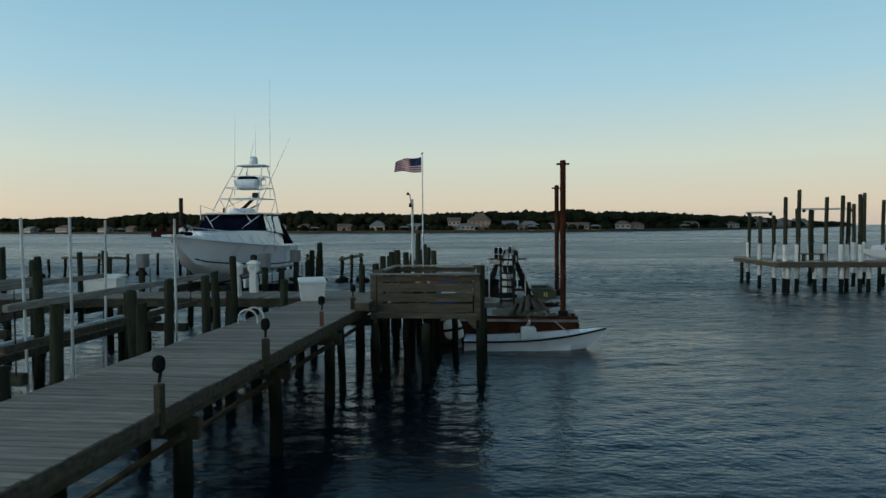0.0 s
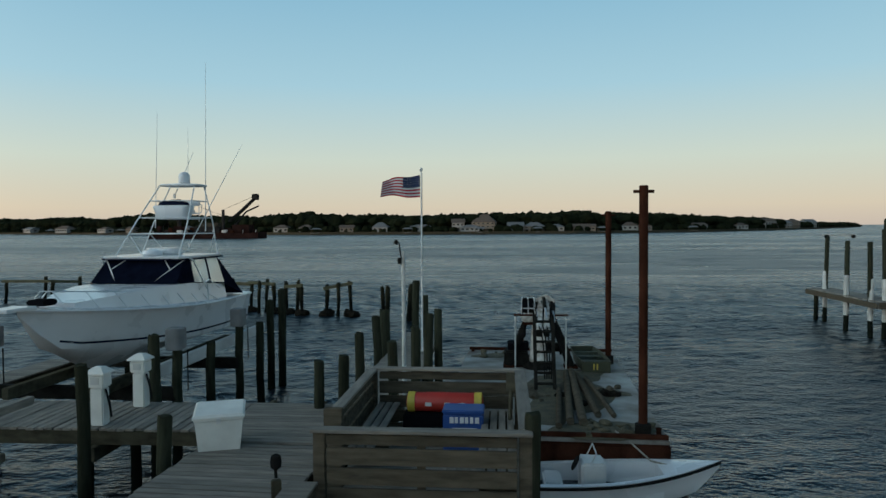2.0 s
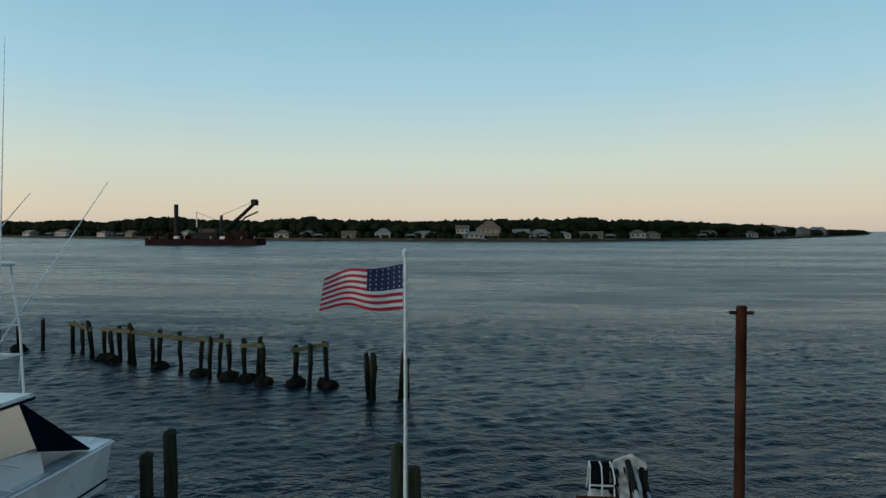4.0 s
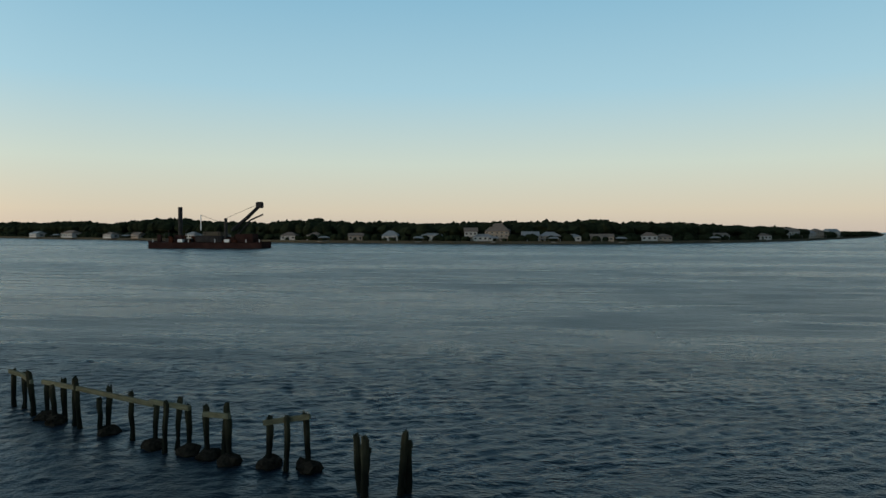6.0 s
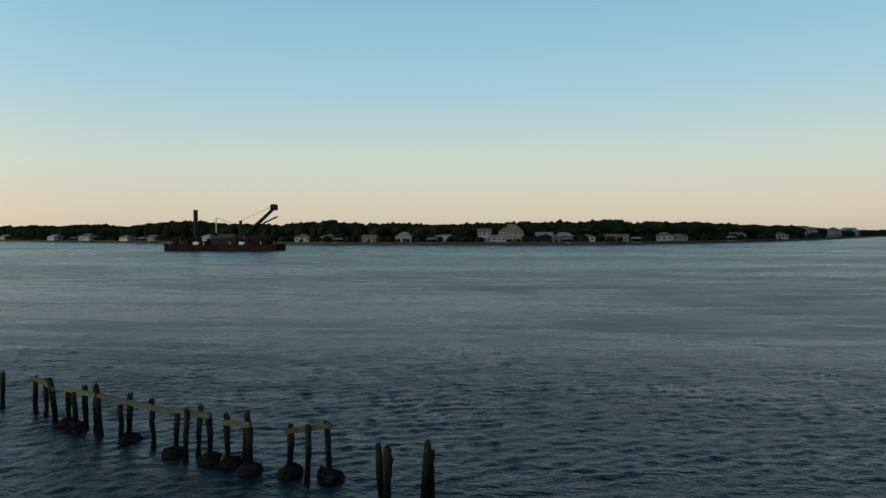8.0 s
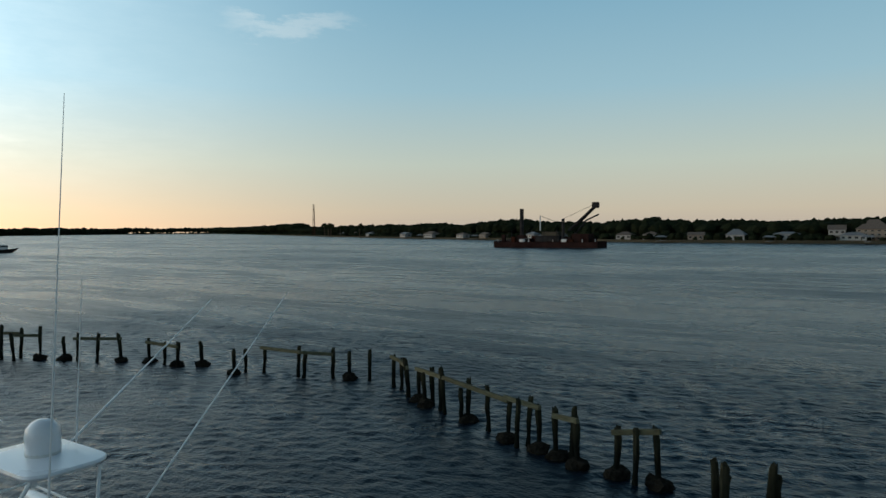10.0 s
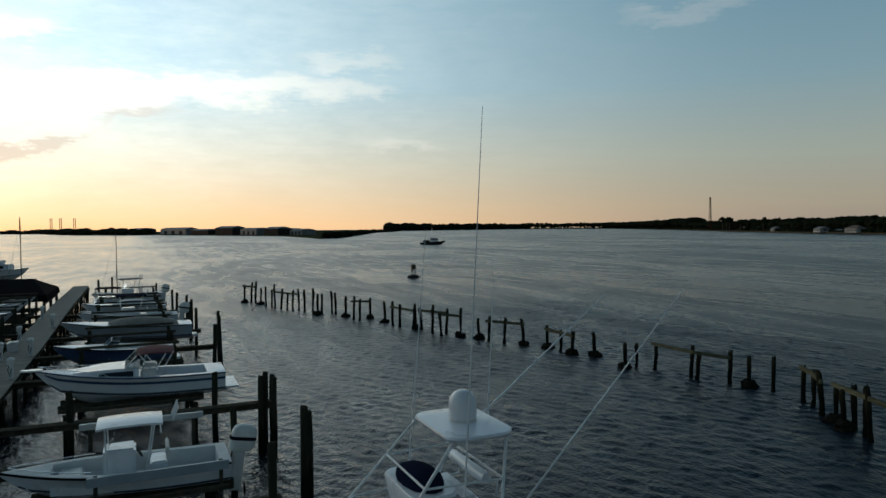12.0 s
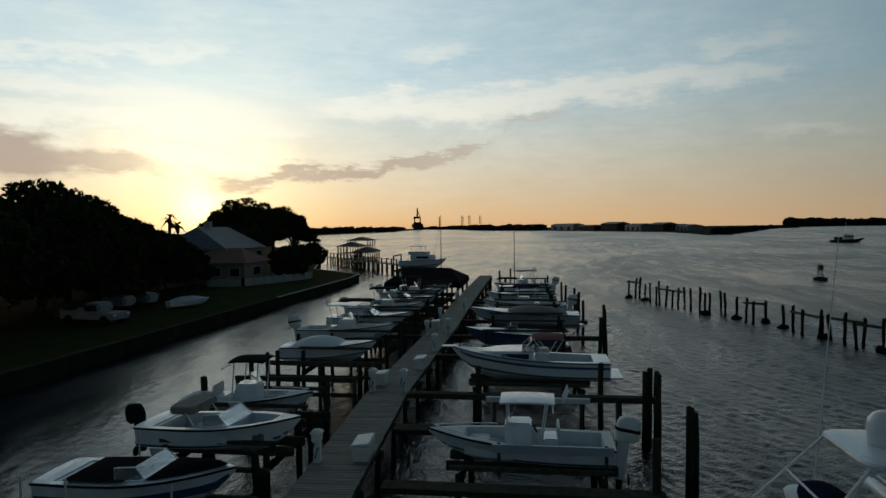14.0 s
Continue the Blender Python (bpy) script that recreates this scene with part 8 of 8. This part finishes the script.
for x, y in ((-61.0, -15.5), (-64.0, -15.0)):
    t = thing("covered_trailer", pose(x, y, 1.0, 0, 0, 75), "pale covered trailer under the trees", "trailer", "trailers under the trees")
    part("box_body", box(-1.5, 1.5, -0.75, 0.75, 0.45, 1.35, 0.2), M_truck, t)
    for s in (-1, 1):
        part("wheel", lathe([(0.05, -0.1), (0.33, -0.1), (0.33, 0.1), (0.05, 0.1)], 16, pose(0, s * 0.85, 0.33, 90, 0, 0)), M_rubber, t)

# docks with roofed lifts beyond the point
for x, y, w, zr in ((-151, -18, 7.0, 5.4), (-141, -12, 6.0, 4.6), (-190, -26, 9.0, 6.0)):
    t = thing("roofed_dock", pose(x, y, 0), "far dock with a small hipped roof on posts", "dock", "roofed docks beyond the point")
    part("roof", gable_roof(w, w * 0.7, zr - 1.1, 1.0, 0.5, w * 0.35), M_roof, t)
    part("deck", box(-w / 2, w / 2, -w * 0.35, w * 0.35, 1.4, 1.6), M_deck, t)
    part("upper_deck", box(-w / 2, w / 2, -w * 0.3, w * 0.3, zr - 2.6, zr - 2.45), M_deck, t)
    for sx in (-1, -0.33, 0.33, 1):
        for sy in (-1, 1):
            part("post", box(sx * w * 0.47 - 0.1, sx * w * 0.47 + 0.1, sy * w * 0.32 - 0.1, sy * w * 0.32 + 0.1, -0.8, zr - 1.12), M_beam, t)
long_dock = thing("long_dock", pose(0, 0, 0), "long thin timber dock reaching out from the point", "dock")
d = Vector((-126 + 160, -2 + 26, 0))
part("deck", box(0, d.length, -0.7, 0.7, 1.45, 1.62), M_deck, long_dock, at=pose(-160, -26, 0, 0, 0, math.degrees(math.atan2(d.y, d.x))))
part("rail", box(0, d.length, -0.72, -0.66, 2.5, 2.6), M_beam, long_dock, at=pose(-160, -26, 0, 0, 0, math.degrees(math.atan2(d.y, d.x))))
for k in range(18):
    p = Vector((-160, -26, 0)) + d * k / 17
    for s in (-0.6, 0.6):
        part("post", box(-0.11, 0.11, s - 0.11, s + 0.11, -0.8, 2.6 if s < 0 else 1.448), M_beam, long_dock, at=pose(p.x, p.y, 0, 0, 0, math.degrees(math.atan2(d.y, d.x))))

# motor yacht raised on the last lift
yacht = base_boat("motor_yacht", pose(-125.5, 2.6, 0.8, 0, 0, -15), 9.0, 3.3, 1.5, 0.5, "white flybridge motor yacht raised on a far lift", None, M_bottom, (0.05, 0.2), 0.5, group="")
part("cabin", prism([(-1.3, -2.2), (1.3, -2.2), (1.1, 2.0), (-1.1, 2.0)], 1.52, 2.6, 0.15), M_gel, yacht)
part("flybridge", prism([(-1.2, -2.6), (1.2, -2.6), (0.9, 0.9), (-0.9, 0.9)], 2.605, 3.2, 0.1), M_gel, yacht)
part("window_band", box(-1.24, 1.24, -1.6, 1.4, 1.95, 2.35), M_window, yacht)
part("hard_top", box(-1.1, 1.1, -2.2, 0.2, 4.1, 4.2, 0.03), M_gel, yacht)
for x in (-1, 1):
    for y in (-2.0, 0.0):
        part("post", pipe([(x, y, 3.1), (x, y, 4.1)], 0.04, 6), M_tube, yacht)
ylift = thing("yacht_lift", pose(-125.5, 2.6, 0), "heavy timber lift platform under the yacht", "boat lift", "boat lifts of the marina")
part("platform", box(-3.5, 3.5, -4.8, 4.8, 0.45, 0.79), M_beam, ylift)
for x in (-3.2, -1.1, 1.1, 3.2):
    for y in (-4.4, 0, 4.4):
        part("pile", pipe([(x, y, -1), (x, y, 0.45)], 0.18, 8), M_pile, ylift)
part("roof_frame", box(-3.6, 3.6, -5.0, -4.8, 3.2, 3.4), M_beam, ylift)
for x in (-3.4, 3.4):
    part("post", box(x - 0.12, x + 0.12, -5.0, -4.8, -0.5, 3.2), M_beam, ylift)

# ---------------------------------------------------------------- houses along the far bank
FAR_HOUSES = [  # x, y, width, depth, wall height, roof rise, wall, roof, storeys, label
    (-432, 594, 15, 9, 3.0, 2.0, M_siding, M_roof_grey, 1), (-380, 566, 16, 9, 3.4, 2.6, M_siding, M_roof, 1), (-326, 538, 12, 8, 2.8, 1.8, M_siding, M_roof, 1), (-295, 524, 8, 7, 2.8, 2.0, M_stucco, M_roof, 1),
    (-152, 462, 10, 8, 3.0, 2.2, M_siding, M_roof, 1), (-133, 457, 9, 8, 3.2, 2.0, M_siding, M_roof, 1), (-104, 450, 9, 7, 3.0, 1.8, M_stucco, M_roof, 1), (-81, 448, 10, 8, 3.2, 3.2, M_siding, M_roof_grey, 1),
    (-54, 446, 13, 8, 3.6, 1.2, M_siding, M_roof_grey, 1), (-30, 447, 8, 8, 5.8, 2.6, M_siding, M_roof, 2), (-22, 443, 12, 8, 2.8, 1.6, M_siding, M_roof_grey, 1), (-13, 450, 15, 12, 6.0, 5.2, M_stucco, M_roof, 3),
    (7, 447, 10, 9, 3.4, 2.6, M_siding, M_roof_grey, 2), (19, 449, 13, 9, 3.2, 2.6, M_stucco, M_roof_grey, 2), (33, 446, 10, 8, 2.8, 1.6, M_siding, M_roof_grey, 1), (51, 452, 14, 8, 2.8, 1.8, M_stucco, M_roof, 1),
    (84, 475, 10, 8, 3.2, 2.4, M_siding, M_roof, 1), (94, 478, 9, 7, 2.8, 1.8, M_stucco, M_roof, 1), (143, 528, 13, 8, 3.2, 2.0, M_siding, M_roof, 1), (186, 565, 10, 8, 3, 2, M_siding, M_roof, 1),
    (214, 610, 16, 9, 4.5, 3, M_siding, M_roof_grey, 1), (232, 632, 12, 9, 6, 3, M_siding, M_roof, 2), (262, 675, 15, 9, 5, 3, M_siding, M_roof_grey, 2), (283, 705, 12, 9, 6, 3, M_stucco, M_roof, 2), (330, 780, 15, 10, 6, 3, M_siding, M_roof_grey, 2),
    (-208, 487, 8, 7, 2.8, 1.8, M_siding, M_roof, 1), (-238, 500, 9, 7, 3.2, 2.0, M_siding, M_roof_grey, 1), (-540, 665, 13, 8, 3, 2, M_siding, M_roof_grey, 1), (-600, 706, 14, 8, 3, 2, M_siding, M_roof, 1), (-650, 738, 12, 8, 3, 2, M_siding, M_roof_grey, 1),
]
for k, (x, y, w, d_, h, rise, wall, roof, st) in enumerate(FAR_HOUSES):
    look_ = {M_siding: "white", M_stucco: "cream"}[wall] + (" tall" if st > 1 else " low") + " waterfront house with a " + {M_roof: "brown shingle", M_roof_grey: "grey metal"}[roof] + " roof"
    house(pose(x, y, 1.6, 0, 0, (k * 37) % 14 - 7 + (25 if x > 100 else (-25 if x < -180 else 0))), w, d_, h, rise, wall, roof, look_, st, min(w, d_) * 0.5 if k % 3 else 0.0, max(3, int(w / 3)), porch=(st > 1))
bulk = thing("far_bulkhead", pose(0, 0, 0), "dark far bulkhead with pale cap along the waterfront", "bulkhead", kind="structure")
for (x0, y0), (x1, y1) in zip(FAR[:11], FAR[1:12]):
    d = Vector((x1 - x0, y1 - y0, 0))
    part("wall", box(0, d.length, -0.4, 0.4, -0.8, 1.75), M_beam, bulk, at=pose(x0, y0, 0, 0, 0, math.degrees(math.atan2(d.y, d.x))))
for k, (x, y) in enumerate(((-60, 425), (-15, 424), (20, 424), (-120, 432), (60, 432), (-220, 478), (-300, 515), (130, 490), (-390, 560))):
    t = thing("far_dock", pose(x, y, 0), "small private dock on the far bank", "dock", "docks on the far bank")
    part("deck", box(-1.2, 1.2, -9, 8, 1.2, 1.45), M_deck, t)
    part("roof", gable_roof(6, 4, 3.6, 0.9, 0.3, 1.5), M_roof_grey, t)
    for sx in (-2.8, 2.8):
        for sy in (-1.8, 1.8):
            part("post", box(sx - 0.12, sx + 0.12, sy - 0.12, sy + 0.12, -0.8, 3.6), M_beam, t)

# ---------------------------------------------------------------- ships, marks and the port
dredge = thing("dredge", pose(-138.5, 316, 0, 0, 0, 3), "rust-red dredge barge with a tall spud, deckhouses and a raised boom", "ship")
b = bmesh.new()
add_ring_tube(b, [[(x, -7, -1), (x, 7, -1), (x, 7, z), (x, -7, z)] for x, z in ((-26, 3.2), (-24, 2.6), (22, 2.6), (25, 3.0))])
part("hull", b, M_hull_rust, dredge)
part("deckhouse", box(-6, 6, -4, 4, 2.7, 5.6, 0.2), M_ship_dark, dredge)
part("deckhouse", box(-3, 5, -3, 3, 5.65, 7.4, 0.2), M_rail, dredge)
part("deckhouse", box(12, 20, -4, 4, 2.7, 6.4, 0.2), M_hull_rust, dredge)
part("machinery", box(-20, -10, -4, 4, 2.7, 4.2, 0.3), M_ship_dark, dredge)
part("winch_house", box(6.5, 11.5, -3, 3, 2.7, 5.0, 0.3), M_hull_rust, dredge)
part("spud", pipe([(-14.5, 0, -1), (-14.5, 0, 18.5)], 0.95, 12), M_ship_dark, dredge, "tall dark spud column")
part("spud", pipe([(7.6, -3, -1), (7.6, -3, 13.4)], 0.7, 12), M_ship_dark, dredge, "shorter dark spud column")
part("mast", pipe([(-5, 0, 8), (-5, 0, 15.0)], 0.25, 8), M_gel_worn, dredge)
for s in (-1, 1):
    part("boom_chord", pipe([(9.5, s * 1.2, 8.0), (16, s * 1.0, 13.5), (22.5, s * 0.6, 19.5)], 0.6, 6), M_ship_dark, dredge)
for k in range(8):
    f0, f1 = k / 8, (k + 1) / 8
    part("boom_lacing", pipe([(9.5 + 13 * f0, -1.1, 8.0 + 11.3 * f0), (9.5 + 13 * f1, 1.1, 8.0 + 11.3 * f1)], 0.22, 5), M_ship_dark, dredge)
part("boom_head", box(20.5, 23.5, -1.2, 1.2, 18.0, 20.8, 0.3), M_ship_dark, dredge)
part("gantry", pipe([(12, 0, 6), (17.5, 0, 12.5), (23.5, 0, 15.2)], 0.4, 6), M_ship_dark, dredge)
for x in (-24, -8, 4, 18, 24):
    part("rail_post", box(x - 0.1, x + 0.1, -6.8, -6.6, 2.6, 4.0), M_gel_worn, dredge)
for x in (-12.0, 9.0):
    part("tank", box(x - 1.2, x + 1.2, -6.2, -4.4, 2.7, 4.0, 0.2), M_gel_worn, dredge)

rd = random.Random(5)
for k in range(26):
    x, y = rd.uniform(-23, 22), rd.uniform(-5.8, 5)
    w_, h_ = rd.uniform(0.5, 1.9), rd.uniform(0.8, 3.6)
    if k % 3:
        part("deck_gear", box(x - w_, x + w_, y - 0.8, y + 0.8, 2.62, 2.62 + h_, 0.15), (M_ship_dark, M_hull_rust, M_rust)[k % 3], dredge)
    else:
        part("davit", pipe([(x, y, 2.6), (x, y, 4.5 + h_), (x + w_, y, 5.5 + h_)], 0.14, 6), M_ship_dark, dredge)
part("boom_stay", pipe([(-5, 0, 15.0), (9.5, 0, 9.5)], 0.08, 5), M_ship_dark, dredge)
part("boom_stay", pipe([(7.6, -3, 13.4), (21.5, 0, 19.8)], 0.08, 5), M_ship_dark, dredge)

buoy = thing("channel_buoy", pose(-109.5, 64.8, 0), "dark channel buoy with a lattice top mark", "buoy")
part("float", lathe([(0.9, -0.4), (1.0, 0.0), (0.95, 0.35), (0.5, 0.5)], 16), M_ship_dark, buoy, smooth=True)
for k in range(4):
    a = math.pi / 4 + k * math.pi / 2
    part("lattice_leg", pipe([(0.45 * math.cos(a), 0.45 * math.sin(a), 0.45), (0.25 * math.cos(a), 0.25 * math.sin(a), 1.9)], 0.06, 6), M_ship_dark, buoy)
part("top_mark", box(-0.34, 0.34, -0.34, 0.34, 1.5, 2.25, 0.06), M_olive, buoy)
part("lantern", lathe([(0.1, 2.25), (0.12, 2.3), (0.1, 2.5), (0.02, 2.55)], 10), M_plastic, buoy)

pilot = base_boat("pilot_boat", pose(-318, 157, -0.5, 0, 0, -23), 13, 3.6, 1.7, 0.8, "low dark workboat crossing the river", M_ship_dark, None, (2, 3), 0.3, group="")
part("wheelhouse", box(-1.3, 1.3, -1.5, 2.5, 1.75, 4.0, 0.3), M_gel_worn, pilot)
part("window_band", box(-1.33, 1.33, -1.0, 2.53, 2.9, 3.5), M_window, pilot)
part("mast", pipe([(0, -0.5, 4.0), (0, -0.5, 9.5)], 0.06, 6), M_tube, pilot)
part("aft_deckhouse", box(-1.2, 1.2, -5.0, -1.6, 1.75, 2.8, 0.2), M_ship_dark, pilot)

mast_tower = thing("radio_tower", pose(-714, 744, 1.6), "distant red-and-white lattice radio tower", "tower")
for k in range(3):
    a = k * 2.094
    part("leg", pipe([(2.2 * math.cos(a), 2.2 * math.sin(a), 0), (0.8 * math.cos(a), 0.8 * math.sin(a), 46)], 0.35, 6), M_rust, mast_tower)
for z in range(3, 46, 5):
    r = 2.2 - 1.4 * z / 46
    part("brace_ring", pipe([(r * math.cos(a), r * math.sin(a), z + (2 if i % 2 else 0)) for i, a in enumerate((0, 2.094, 4.189, 6.283))], 0.22, 5), M_rust, mast_tower)
for x, y, h in ((-722, 775, 22), (-700, 760, 21), (-688, 752, 20), (-640, 720, 17), (-560, 668, 17)):
    tree(x, y, h, 11, int(-x), "tall dark pine above the far shore", lobes=8, per=60, trunk_h=0.6, size=1.1)

SHEDS = ((-1230, 66, 120, 12), (-1120, 100, 70, 9), (-1040, 128, 60, 13), (-960, 152, 50, 10), (-900, 172, 40, 11), (-1000, 210, 40, 9), (-860, 196, 30, 8), (-1380, 10, 90, 12))
for k, (x, y, w, h) in enumerate(SHEDS):
    t = thing("port_shed", pose(x, y + 12, 1.2, 0, 0, 17), "long pale port warehouse on the far western bank", "warehouse", "port warehouses")
    part("wall", box(-w / 2, w / 2, -10, 10, -0.3, h * 0.75), M_ship_dark if k % 3 else M_roof_grey, t)
    part("roof", gable_roof(w, 20, h * 0.75 + 0.01, h * 0.22, 0.5), M_roof_grey, t)
    for j in range(3):
        part("door", box(-w * 0.35 + j * w * 0.3, -w * 0.35 + j * w * 0.3 + w * 0.12, -10.15, -10.02, 0, h * 0.5), M_ship_dark, t)
port_crane = thing("port_crane", pose(-2440, -405, 1.0, 0, 0, 10), "huge dark port gantry crane on the horizon", "crane")
for x in (-16, 16):
    for y in (-10, 10):
        part("leg", box(x - 2, x + 2, y - 2, y + 2, 0, 46), M_ship_dark, port_crane)
part("portal", box(-18, 18, -12, 12, 40, 47), M_ship_dark, port_crane)
part("boom", box(-4, 4, -62, 30, 40, 45, m=pose(0, 0, 0, 0, 0, -80)), M_ship_dark, port_crane)
part("apex", pipe([(0, 0, 46), (0, 0, 78)], 3.5, 8, 2.0), M_ship_dark, port_crane)
part("back_stay", pipe([(0, 0, 76), (60, 10, 45)], 1.0, 6), M_ship_dark, port_crane)
part("stock_heap", box(10, 110, -20, 20, 0, 26, 6), M_ship_dark, port_crane)
for x, y in ((-2600, -230), (-2620, -190), (-2640, -262)):
    t = thing("rig_leg", pose(x, y, 0), "faint lattice rig tower on the horizon", "tower", "rig towers")
    for dx, dy in ((-3, -3), (3, -3), (3, 3), (-3, 3)):
        part("chord", pipe([(dx, dy, 0), (dx, dy, 52)], 0.7, 5), M_rust, t)
    for z in range(4, 52, 8):
        part("lacing", pipe([(-3, -3, z), (3, -3, z + 6), (3, 3, z), (-3, 3, z + 6), (-3, -3, z)], 0.4, 4), M_rust, t)
stack_ = thing("chimney_stack", pose(-2480, -330, 0), "slim chimney stack on the horizon", "chimney")
part("stack", pipe([(0, 0, 0), (0, 0, 48)], 2.2, 10, 1.6), M_ship_dark, stack_)
